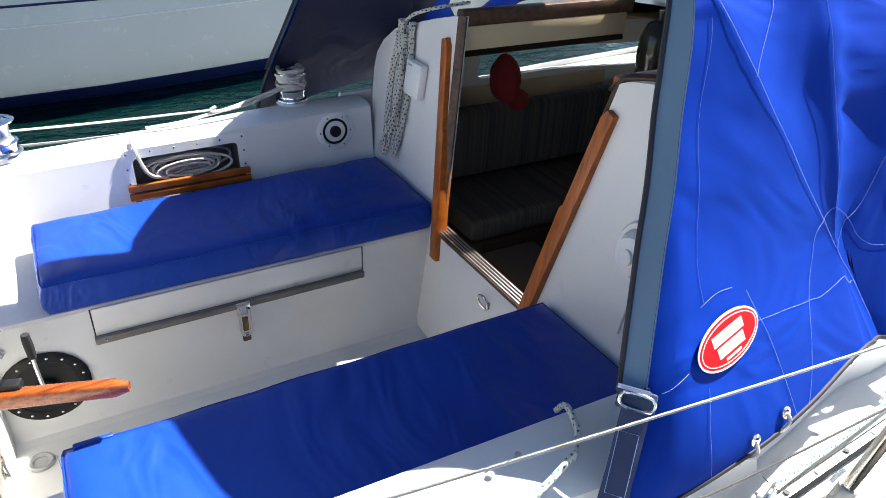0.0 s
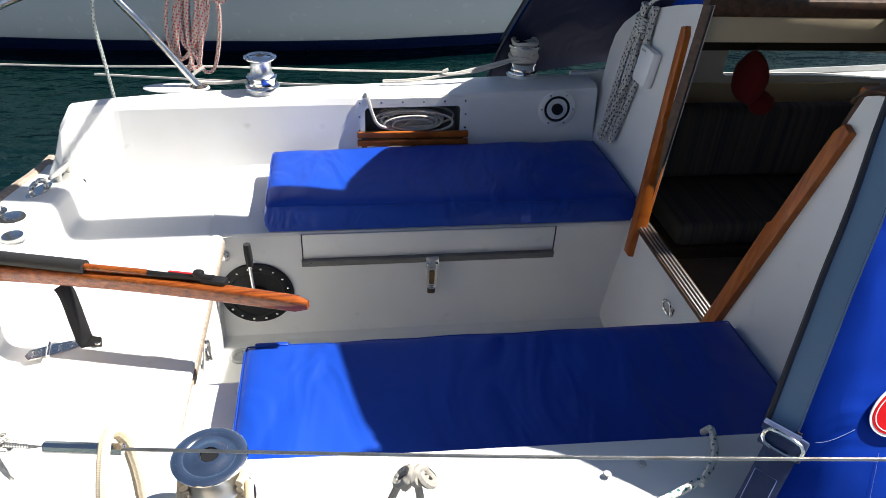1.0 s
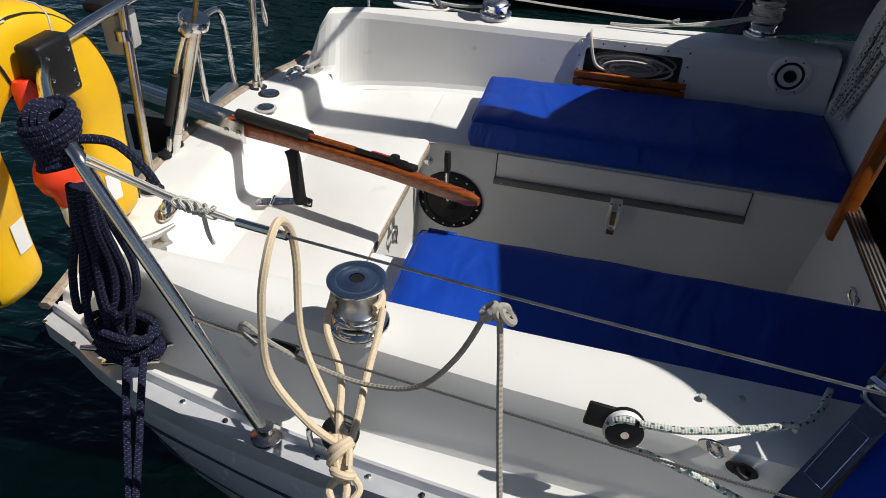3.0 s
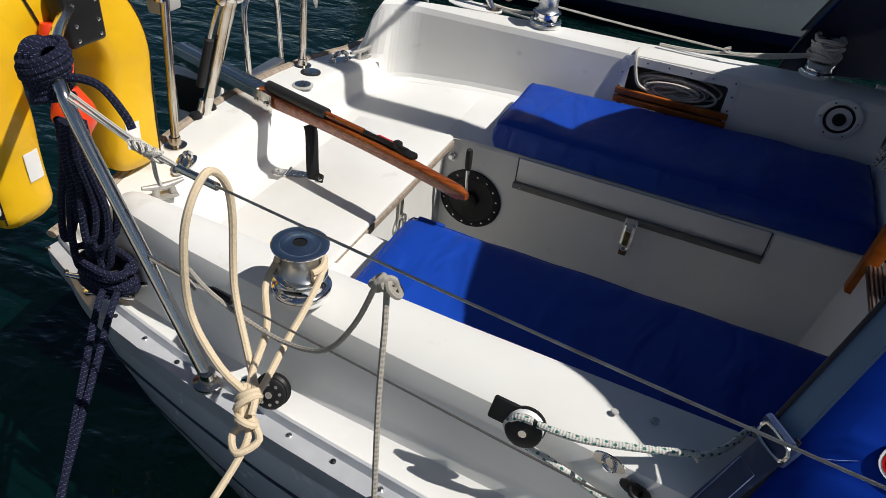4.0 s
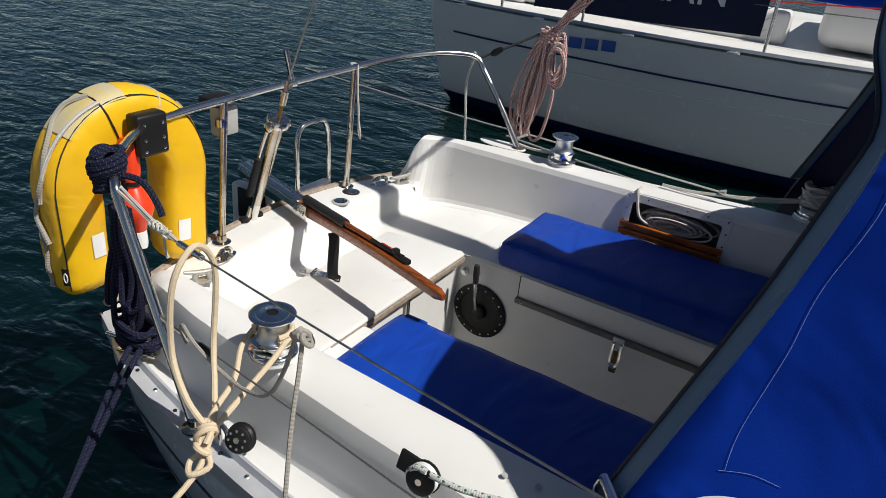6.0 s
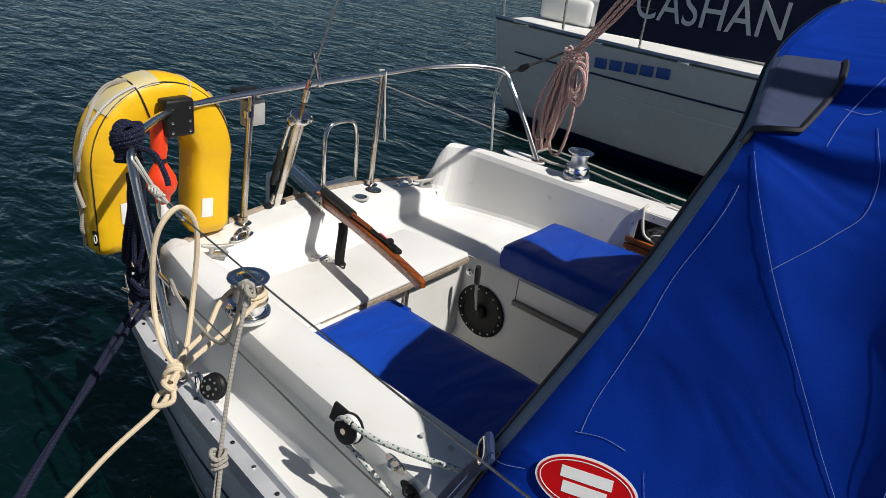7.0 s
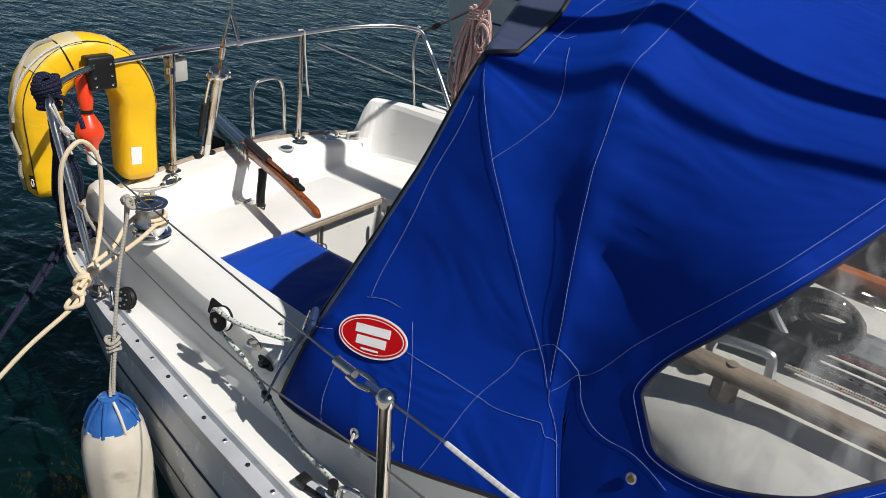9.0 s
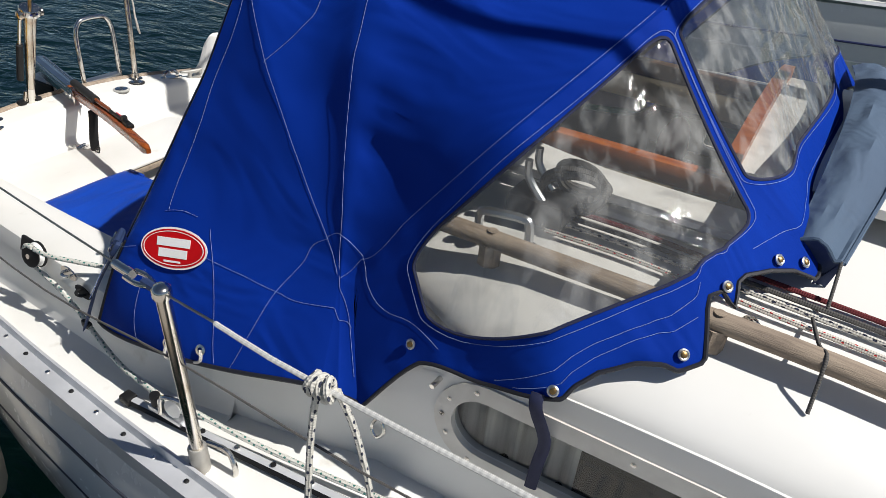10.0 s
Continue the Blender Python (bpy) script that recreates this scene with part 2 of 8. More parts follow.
def gloss_share(n, l):
    """Share of mirror reflection of a thin clear sheet, the same from both sides."""
    lw = n.new("ShaderNodeLayerWeight")
    lw.inputs[0].default_value = 0.5
    pw, ma = n.new("ShaderNodeMath"), n.new("ShaderNodeMath")
    pw.operation, ma.operation = "POWER", "MULTIPLY_ADD"
    pw.inputs[1].default_value, ma.inputs[1].default_value, ma.inputs[2].default_value = 4.0, 0.90, 0.05
    l.new(lw.outputs["Facing"], pw.inputs[0])
    l.new(pw.outputs[0], ma.inputs[0])
    return ma


def clear_vinyl():
    mat = bpy.data.materials.new("scratched_clear_vinyl")
    mat.use_nodes = True
    n, l = nodes_of(mat)
    b = n["Principled BSDF"]
    tr, mx = n.new("ShaderNodeBsdfTransparent"), n.new("ShaderNodeMixShader")
    tr.inputs[0].default_value = (0.85, 0.85, 0.835, 1)
    b.inputs["Base Color"].default_value = (0.66, 0.66, 0.64, 1)
    b.inputs["Roughness"].default_value = 0.12
    tc, mp = n.new("ShaderNodeTexCoord"), n.new("ShaderNodeMapping")
    mp.inputs["Scale"].default_value = (13, 13, 1.3)
    l.new(tc.outputs["Object"], mp.inputs[0])
    ns = n.new("ShaderNodeTexNoise")
    ns.inputs["Scale"].default_value, ns.inputs["Detail"].default_value, ns.inputs["Distortion"].default_value = 2.0, 9, 0.35
    l.new(mp.outputs[0], ns.inputs["Vector"])
    rg = n.new("ShaderNodeMapRange")
    rg.inputs["From Min"].default_value, rg.inputs["From Max"].default_value = 0.46, 0.78
    rg.inputs["To Min"].default_value, rg.inputs["To Max"].default_value = 0.05, 0.40
    l.new(ns.outputs[0], rg.inputs[0])
    l.new(rg.outputs[0], mx.inputs[0])
    l.new(tr.outputs[0], mx.inputs[1])
    l.new(b.outputs[0], mx.inputs[2])
    gl, fr, mx2 = n.new("ShaderNodeBsdfGlossy"), gloss_share(n, l), n.new("ShaderNodeMixShader")
    gl.inputs["Roughness"].default_value = 0.06
    bp, wob = n.new("ShaderNodeBump"), n.new("ShaderNodeTexNoise")
    wob.inputs["Scale"].default_value, wob.inputs["Detail"].default_value, wob.inputs["Distortion"].default_value = 6, 3, 1.5
    bp.inputs["Strength"].default_value, bp.inputs["Distance"].default_value = 0.7, 0.035
    l.new(tc.outputs["Object"], wob.inputs["Vector"])
    l.new(wob.outputs[0], bp.inputs["Height"])
    l.new(bp.outputs[0], gl.inputs["Normal"])
    l.new(fr.outputs[0], mx2.inputs[0])
    l.new(mx.outputs[0], mx2.inputs[1])
    l.new(gl.outputs[0], mx2.inputs[2])
    l.new(mx2.outputs[0], n["Material Output"].inputs[0])
    return mat


CLEAR = clear_vinyl()


def glass():
    mat = bpy.data.materials.new("tinted_acrylic")
    mat.use_nodes = True
    n, l = nodes_of(mat)
    tr, gl, fr, mx = n.new("ShaderNodeBsdfTransparent"), n.new("ShaderNodeBsdfGlossy"), gloss_share(n, l), n.new("ShaderNodeMixShader")
    tr.inputs[0].default_value = (0.70, 0.71, 0.70, 1)
    gl.inputs["Roughness"].default_value = 0.03
    for a, c in ((fr.outputs[0], mx.inputs[0]), (tr.outputs[0], mx.inputs[1]), (gl.outputs[0], mx.inputs[2]), (mx.outputs[0], n["Material Output"].inputs[0])):
        l.new(a, c)
    return mat


ACRYL = glass()


def water_mat():
    mat = bpy.data.materials.new("harbour_water")
    mat.use_nodes = True
    n, l = nodes_of(mat)
    b = n.new("ShaderNodeBsdfGlossy")
    b.inputs["Roughness"].default_value = 0.04
    b.inputs["Color"].default_value = (0.86, 0.96, 1.0, 1)
    tr, dif, body = n.new("ShaderNodeBsdfTransparent"), n["Principled BSDF"], n.new("ShaderNodeMixShader")
    tr.inputs[0].default_value = (0.09, 0.36, 0.34, 1)
    dif.inputs["Specular IOR Level"].default_value = 0
    body.inputs[0].default_value = 0.42
    fr, top = n.new("ShaderNodeFresnel"), n.new("ShaderNodeMixShader")
    fr.inputs["IOR"].default_value = 1.42
    for a, c in ((tr.outputs[0], body.inputs[1]), (dif.outputs[0], body.inputs[2]), (fr.outputs[0], top.inputs[0]), (body.outputs[0], top.inputs[1]), (b.outputs[0], top.inputs[2]), (top.outputs[0], n["Material Output"].inputs[0])):
        l.new(a, c)
    tc = n.new("ShaderNodeTexCoord")
    big = n.new("ShaderNodeTexNoise")
    big.inputs["Scale"].default_value = 0.35
    l.new(tc.outputs["Object"], big.inputs["Vector"])
    mix = n.new("ShaderNodeMix")
    mix.data_type = "RGBA"
    mix.inputs["A"].default_value, mix.inputs["B"].default_value = (0.0008, 0.0105, 0.0105, 1), (0.0013, 0.015, 0.015, 1)
    l.new(big.outputs[0], mix.inputs["Factor"])
    l.new(mix.outputs["Result"], dif.inputs["Base Color"])
    prev = None
    for scale, dist, st, sq in ((2.2, 0.09, 0.62, (1, 1.9, 1)), (6.5, 0.032, 0.60, (1, 1.7, 1)), (20.0, 0.009, 0.40, (1, 1.5, 1))):
        mp, t, bp = n.new("ShaderNodeMapping"), n.new("ShaderNodeTexNoise"), n.new("ShaderNodeBump")
        mp.inputs["Scale"].default_value = sq
        mp.inputs["Rotation"].default_value = (0, 0, 0.5)
        t.inputs["Scale"].default_value, t.inputs["Detail"].default_value, t.inputs["Distortion"].default_value = scale, 3, 0.5
        bp.inputs["Strength"].default_value, bp.inputs["Distance"].default_value = st, dist
        l.new(tc.outputs["Object"], mp.inputs[0])
        l.new(mp.outputs[0], t.inputs["Vector"])
        l.new(t.outputs[0], bp.inputs["Height"])
        if prev:
            l.new(prev.outputs[0], bp.inputs["Normal"])
        prev = bp
    l.new(prev.outputs[0], b.inputs["Normal"])
    l.new(prev.outputs[0], fr.inputs["Normal"])
    return mat


WATER = water_mat()
SEABED = surface("seabed_silt", (0.009, 0.045, 0.038), 0.9, 0, (0.006, 0.030, 0.026), 0.4, 1.0, 3, 0.2)
ANTIFOUL = surface("dark_antifouling", (0.010, 0.016, 0.022), 0.7, 0, (0.02, 0.028, 0.028), 3, 0.8, 40, 0.1)

# ---- building helpers ----
WORLD = {}


def thing(name, label, category, at=(0, 0, 0), group="", m=None):
    """An Empty at the thing's base that carries its parts."""
    ob = new(name)
    ob.empty_display_size = 0.03
    ob.matrix_world = m or Matrix.Translation(at)
    WORLD[ob.name] = ob.matrix_world.copy()
    return tagged(ob, label, category, group)


def to_object(name, bm, material, flat=False):
    me = bpy.data.meshes.new(name)
    bmesh.ops.recalc_face_normals(bm, faces=bm.faces[:])
    for f in bm.faces:
        f.smooth = not flat
    bm.to_mesh(me)
    bm.free()
    me.materials.append(material)
    if not flat:
        me.set_sharp_from_angle(angle=radians(42))
    return new(name, me)


def part(name, bm, material, parent, label="", local=False, flat=False):
    """One mesh under a thing or a part; its shape is given in the world unless local."""
    m = WORLD[parent.name]
    if not local:
        bm.transform(m.inverted())
    ob = to_object(name, bm, material, flat)
    ob.parent = parent
    WORLD[ob.name] = m
    return tagged(ob, label)


def single(name, bm, material, label, category, group="", kind="", flat=False):
    """A thing of one mesh, with its origin at its base."""
    pts = [v.co for v in bm.verts]
    lo = Vector([min(p[k] for p in pts) for k in range(3)])
    hi = Vector([max(p[k] for p in pts) for k in range(3)])
    base = Vector(((lo.x + hi.x) / 2, (lo.y + hi.y) / 2, lo.z))
    bm.transform(Matrix.Translation(-base))
    ob = to_object(name, bm, material, flat)
    ob.location = base
    WORLD[ob.name] = Matrix.Translation(base)
    return tagged(ob, label, category, group, kind)


def spline(pts, samples=6, closed=False):
    """Points along a smooth line through pts."""
    p = [Vector(q) for q in pts]
    if len(p) < 3 and not closed:
        return p
    out, k = [], len(p)
    for i in range(k if closed else k - 1):
        a, b, c, d = (p[(i + o) % k] if closed else p[min(max(i + o, 0), k - 1)] for o in (-1, 0, 1, 2))
        for s in range(samples):
            t = s / samples
            out.append(0.5 * ((2 * b) + (c - a) * t + (2 * a - 5 * b + 4 * c - d) * t * t + (3 * b - a - 3 * c + d) * t ** 3))
    if not closed:
        out.append(p[-1])
    return out


def sweep(pts, r, sides=8, samples=6, closed=False, bm=None, smooth=True, flatten=1.0, up=None):
    """A tube (or, flattened, a strap) along a line, with a UV map: round it and, in metres, along it."""
    bm = bm or bmesh.new()
    uvl = bm.loops.layers.uv.get("UVMap") or bm.loops.layers.uv.new("UVMap")
    line = spline(pts, samples, closed) if smooth else [Vector(q) for q in pts]
    n = len(line)
    tang = []
    for i in range(n):
        a, b = (line[(i - 1) % n], line[(i + 1) % n]) if closed else (line[max(i - 1, 0)], line[min(i + 1, n - 1)])
        t = (b - a)
        tang.append(t.normalized() if t.length > 1e-9 else Vector((0, 0, 1)))
    ref = Vector(up) if up else (Vector((0, 0, 1)) if abs(tang[0].z) < 0.9 else Vector((1, 0, 0)))
    nrm = (ref - tang[0] * ref.dot(tang[0])).normalized()
    rings, dist, lengths = [], 0.0, []
    for i in range(n):
        if i:
            dist += (line[i] - line[i - 1]).length
            if up:
                nrm = (ref - tang[i] * ref.dot(tang[i])).normalized()
            else:
                nrm = (nrm - tang[i] * nrm.dot(tang[i])).normalized()
        side = tang[i].cross(nrm)
        rad = r(i / max(n - 1, 1)) if callable(r) else r
        rings.append([bm.verts.new(line[i] + rad * (math.cos(2 * math.pi * k / sides) * side + flatten * math.sin(2 * math.pi * k / sides) * nrm)) for k in range(sides)])
        lengths.append(dist)
    pairs = list(zip(range(n - 1), range(1, n))) + ([(n - 1, 0)] if closed else [])
    for a, b in pairs:
        lb = lengths[b] if b else dist + (line[0] - line[-1]).length
        for k in range(sides):
            k2 = (k + 1) % sides
            f = bm.faces.new((rings[a][k], rings[a][k2], rings[b][k2], rings[b][k]))
            for lp, (u, v) in zip(f.loops, ((k, lengths[a]), (k + 1, lengths[a]), (k + 1, lb), (k, lb))):
                lp[uvl].uv = (u / sides, v)
    if not closed:
        for ring in (rings[0][::-1], rings[-1]):
            bm.faces.new(ring)
    return bm


def lathe(profile, seg=24, m=None, bm=None, close=True):
    """A turned shape from (radius, height) pairs."""
    own = bmesh.new()
    rings = [[own.verts.new((r * math.cos(2 * math.pi * k / seg), r * math.sin(2 * math.pi * k / seg), z)) for k in range(seg)] for r, z in profile]
    for a, b in zip(rings, rings[1:]):
        for k in range(seg):
            own.faces.new((a[k], a[(k + 1) % seg], b[(k + 1) % seg], b[k]))
    if close:
        own.faces.new(rings[0][::-1])
        own.faces.new(rings[-1])
    return place(own, m, bm)


def place(own, m=None, bm=None):
    if m:
        own.transform(m)
    if not bm:
        return own
    me = bpy.data.meshes.new("tmp")
    own.to_mesh(me)
    own.free()
    bm.from_mesh(me)
    bpy.data.meshes.remove(me)
    return bm


def block(center, size, bevel=0.004, m=None, bm=None, seg=2):
    """A box with rounded edges."""
    own = bmesh.new()
    bmesh.ops.create_cube(own, size=1.0)
    own.transform(Matrix.Diagonal((*size, 1)))
    if bevel:
        bmesh.ops.bevel(own, geom=own.edges[:], offset=bevel, segments=seg, affect="EDGES", profile=0.5)
    own.transform((m or Matrix()) @ Matrix.Translation(center))
    return place(own, None, bm)


def prism(outline, z0, z1, m=None, bm=None, bevel=0.0):
    """An extruded outline of (x, y) pairs."""
    own = bmesh.new()
    lo = [own.verts.new((x, y, z0)) for x, y in outline]
    hi = [own.verts.new((x, y, z1)) for x, y in outline]
    own.faces.new(lo[::-1])
    own.faces.new(hi)
    for k in range(len(lo)):
        j = (k + 1) % len(lo)
        own.faces.new((lo[k], lo[j], hi[j], hi[k]))
    if bevel:
        bmesh.ops.recalc_face_normals(own, faces=own.faces[:])
        bmesh.ops.bevel(own, geom=[e for e in own.edges if abs(e.verts[0].co.z - e.verts[1].co.z) < 1e-6], offset=bevel, segments=2, affect="EDGES", profile=0.5)
    return place(own, m, bm)


def sheet(fn, nu, nv, thick=0.0, bm=None):
    """A grid surface fn(u, v), u and v from 0 to 1; thick gives it a back and edges."""
    own = bmesh.new()
    g = [[own.verts.new(fn(i / nu, j / nv)) for j in range(nv + 1)] for i in range(nu + 1)]
    for i in range(nu):
        for j in range(nv):
            own.faces.new((g[i][j], g[i + 1][j], g[i + 1][j + 1], g[i][j + 1]))
    if thick:
        bmesh.ops.remove_doubles(own, verts=own.verts[:], dist=1e-5)
        bmesh.ops.recalc_face_normals(own, faces=own.faces[:])
        bmesh.ops.solidify(own, geom=own.faces[:], thickness=thick)
    return place(own, None, bm)


def loop_rect(x0, x1, y0, y1, r, nc=6, ne=8):
    """A closed outline of a rectangle with rounded corners."""
    out = []
    for cx, cy, a in ((x1 - r, y1 - r, 0), (x0 + r, y1 - r, 90), (x0 + r, y0 + r, 180), (x1 - r, y0 + r, 270)):
        out += [(cx + r * math.cos(radians(a + 90 * k / nc)), cy + r * math.sin(radians(a + 90 * k / nc))) for k in range(nc + 1)]
    full = []
    for i, p in enumerate(out):
        full.append(p)
        if i % (nc + 1) == nc:
            q = out[(i + 1) % len(out)]
            full += [(p[0] + (q[0] - p[0]) * k / ne, p[1] + (q[1] - p[1]) * k / ne) for k in range(1, ne)]
    return full


def holed(outer, inner, fn, back, rings=1):
    """A panel between two outlines of as many points; fn places a point, back is the thickness vector."""
    bm = bmesh.new()
    n = len(outer)
    layers = []
    for off in (Vector((0, 0, 0)), Vector(back)):
        layers.append([[bm.verts.new(Vector(fn(a[0] + (b[0] - a[0]) * k / rings, a[1] + (b[1] - a[1]) * k / rings)) + off) for a, b in zip(outer, inner)] for k in range(rings + 1)])
    for lay in layers:
        for r0, r1 in zip(lay, lay[1:]):
            for k in range(n):
                bm.faces.new((r0[k], r0[(k + 1) % n], r1[(k + 1) % n], r1[k]))
    for idx in (0, rings):
        for k in range(n):
            bm.faces.new((layers[0][idx][k], layers[0][idx][(k + 1) % n], layers[1][idx][(k + 1) % n], layers[1][idx][k]))
    return bm


def frame_to(p, z_axis, x_hint=(1, 0, 0)):
    """A pose at p whose z axis points along z_axis."""
    z = Vector(z_axis).normalized()
    x = Vector(x_hint) - z * Vector(x_hint).dot(z)
    x = x.normalized() if x.length > 1e-6 else z.orthogonal().normalized()
    y = z.cross(x)
    return Matrix.Translation(p) @ Matrix((x, y, z)).transposed().to_4x4()


def jitter(p, amount, seed):
    return Vector(p) + amount * Vector((noise.noise((p[0] * 9 + seed, p[1] * 9, p[2] * 9)), noise.noise((p[0] * 9, p[1] * 9 + seed, p[2] * 9 + 5)), noise.noise((p[0] * 9 + 3, p[1] * 9 + 7, p[2] * 9 + seed))))


def lerp_table(x, rows):
    return float(np.interp(x, [r[0] for r in rows], [r[1] for r in rows]))


# ---- plan of the yacht: x forward, y to port, z up from the cockpit seat level ----
C = -0.05                       # centre line
WATER_Z = -0.57
SEAT, SOLE, STERN = -0.035, -0.43, 0.006
BREADTH = [(-0.86, 0.815), (-0.6, 0.925), (-0.3, 0.995), (0.0, 1.055), (0.3, 1.10), (0.6, 1.145), (1.0, 1.195), (1.5, 1.24), (2.2, 1.27), (3.0, 1.20), (4.0, 0.93), (5.0, 0.50), (5.9, 0.02)]


def half(x):
    return lerp_table(x, BREADTH)


def sheer(x):
    return -0.012 + 0.062 * max(x + 0.2, 0.35 * (x + 0.2) - 0.03) + 0.006 * max(0, x - 1.5) ** 2


def wall_in(x, top):            # inner face of the coaming, from the centre line
    return 0.735 + 0.045 * x + (0.045 if top else 0.0)


OUT = [(-0.85, 0.735), (-0.6, 0.822), (-0.3, 0.885), (0.0, 0.925), (0.6, 0.985), (0.75, 1.0), (1.0, 1.015), (1.3, 0.975), (1.5, 0.937), (1.6, 0.945), (2.2, 0.945), (3.0, 0.87), (4.0, 0.60)]


def wall_out(x):                # outer face of the coaming and of the cabin
    return lerp_table(x, OUT)


def stern_z(y):                 # the stern deck is cambered
    return max(STERN, 0.064 - 0.125 * (y - C) ** 2)


def seat_z(x):                  # seats and lid fall a little towards the stern
    return SEAT + 0.095 * min(0.0, x + 0.2)


def stern_bend(bm):
    """The transom is rounded in plan: its corners lie further forward than its middle."""
    for v in bm.verts:
        if v.co.x < -0.5:
            v.co.x += 0.06 * ((v.co.y - C) / 0.83) ** 2 * min(1, (-0.5 - v.co.x) / 0.25)
    return bm


# ---- water ----
bm = bmesh.new()


def wave(x, y):
    return 0.012 * noise.noise((x * 2.1, y * 3.0, 0)) + 0.006 * noise.noise((x * 5.5 + 9, y * 7.5, 3))


steps = [-2500, -900, -300, -110, -45, -22] + [round(-12 + 0.16 * k, 3) for k in range(151)] + [22, 45, 110, 300, 900, 2500]
ys = [-2500, -900, -300, -110, -45, -22, -12, -7] + [round(-4 + 0.16 * k, 3) for k in range(150)] + [28, 45, 110, 300, 900, 2500]
grid = [[bm.verts.new((x, y, WATER_Z + (wave(x, y) if abs(x) < 14 and -5 < y < 22 else 0))) for y in ys] for x in steps]
for i in range(len(steps) - 1):
    for j in range(len(ys) - 1):
        bm.faces.new((grid[i][j], grid[i + 1][j], grid[i + 1][j + 1], grid[i][j + 1]))
water = tagged(to_object("water", bm, WATER), "rippled dark green harbour water", "water", kind="structure")
if bpy.data.objects["water"].data.polygons[0].normal.z < 0:
    bpy.data.objects["water"].data.flip_normals()

bm = bmesh.new()
bm.faces.new([bm.verts.new((sx * 2500, sy * 2500, -7.0)) for sx, sy in ((-1, -1), (1, -1), (1, 1), (-1, 1))])
tagged(to_object("seabed", bm, SEABED, flat=True), "dim green seabed under the harbour water", "seabed", kind="structure")

# ---- unseen pontoon alongside, below the camera, added to bounce sunlight up ----
PLANK = surface("weathered_pontoon_timber", (0.40, 0.37, 0.335), 0.85, 0, (0.31, 0.285, 0.255), 5, 1.0, 60, 0.3, stretch=(8, 0.6, 1))
bm = bmesh.new()
block((2.0, -2.88, -0.25), (13.0, 2.36, 0.26), 0.015, bm=bm)
pontoon = tagged(to_object("pontoon", bm, PLANK), "unseen weathered timber pontoon added alongside to bounce light onto the yacht", "pontoon", kind="structure")

# ---- hull ----
DEPTHS = [(0.0, 1.0), (0.05, 1.012), (0.14, 1.028), (0.28, 1.040), (0.42, 1.030), (0.56, 0.985), (0.72, 0.85), (0.9, 0.52)]


def hull_point(x, k, side):
    d, f = DEPTHS[k]
    aft = max(0.0, min(1.0, (1.2 - x) / 2.0))
    rake = 0.85 * d * max(0.0, min(1.0, (0.4 - x) / 1.25)) ** 1.3
    return Vector((x + rake, C + side * half(x) * (f - aft * 0.16 * d), sheer(x) - d))


hx = [-0.86, -0.78, -0.68, -0.55, -0.4, -0.2, 0.0, 0.2, 0.4, 0.6, 0.8, 1.0, 1.25, 1.5, 1.75, 2.0, 2.4, 2.8, 3.2, 3.6, 4.0, 4.5, 5.0, 5.5, 5.9]
bm = bmesh.new()
for side in (-1, 1):
    g = [[bm.verts.new(hull_point(x, k, side)) for k in range(len(DEPTHS))] for x in hx]
    for a, b in zip(g, g[1:]):
        for k in range(len(DEPTHS) - 1):
            bm.faces.new((a[k], b[k], b[k + 1], a[k + 1]))
    if side == -1:
        near_end = g[0]
    else:
        for k in range(len(DEPTHS) - 1):
            bm.faces.new((near_end[k], g[0][k], g[0][k + 1], near_end[k + 1]))
stern_bend(bm)
def below(mesh, level):
    """The underwater faces take the antifouling paint."""
    mesh.materials.append(ANTIFOUL)
    for poly in mesh.polygons:
        if poly.center.z < level:
            poly.material_index = 1


hull = single("boat_hull", bm, HULLW, "white fibreglass yacht hull with dark moulded lines", "hull", kind="structure")
below(hull.data, WATER_Z + 0.06)
for depth, rad, col, nm in ((0.115, 0.0045, GROOVE, "cove_line"), (0.235, 0.003, GROOVE, "cove_line")):
    for side in (-1, 1):
        pts = []
        for x in hx[2:]:
            d0 = [d for d, _ in DEPTHS]
            k = max(i for i in range(len(d0) - 1) if d0[i] <= depth)
            t = (depth - d0[k]) / (d0[k + 1] - d0[k])
            pts.append(hull_point(x, k, side).lerp(hull_point(x, k + 1, side), t))
        part(nm, stern_bend(sweep(pts, rad, 6, 3)), col, hull)

# toe rail: an L of aluminium along the deck edge, with its fixing bolts
for side in (-1, 1):
    bm = bmesh.new()
    prof = [(0.008, -0.035), (0.008, 0.012), (-0.004, 0.014), (-0.030, 0.010), (-0.034, 0.030), (-0.041, 0.030), (-0.041, 0.002), (0.0, -0.002)]
    rows = []
    for x in [-0.845 + 0.1 * k for k in range(56)]:
        rows.append([bm.verts.new((x, C + side * (half(x) + o), sheer(x) + h)) for o, h in prof])
    for a, b in zip(rows, rows[1:]):
        for k in range(len(prof)):
            j = (k + 1) % len(prof)
            bm.faces.new((a[k], a[j], b[j], b[k]))
    bm.faces.new(rows[0])
    bm.faces.new(rows[-1][::-1])
    stern_bend(bm)
    rail = single("toe_rail", bm, TOE, "grey aluminium toe rail along the deck edge", "toe rail", "toe rails", kind="structure")
    for k in range(30):
        x = -0.78 + 0.105 * k
        part("bolt", lathe([(0.0055, 0), (0.0055, 0.003), (0.002, 0.005)], 8, Matrix.Translation((x, C + side * (half(x) - 0.018), sheer(x) + 0.0125))), BLACKP if k % 2 else STEEL, rail)

# ---- deck moulding: side decks, stern deck, coamings, seats, well ----
bm = bmesh.new()


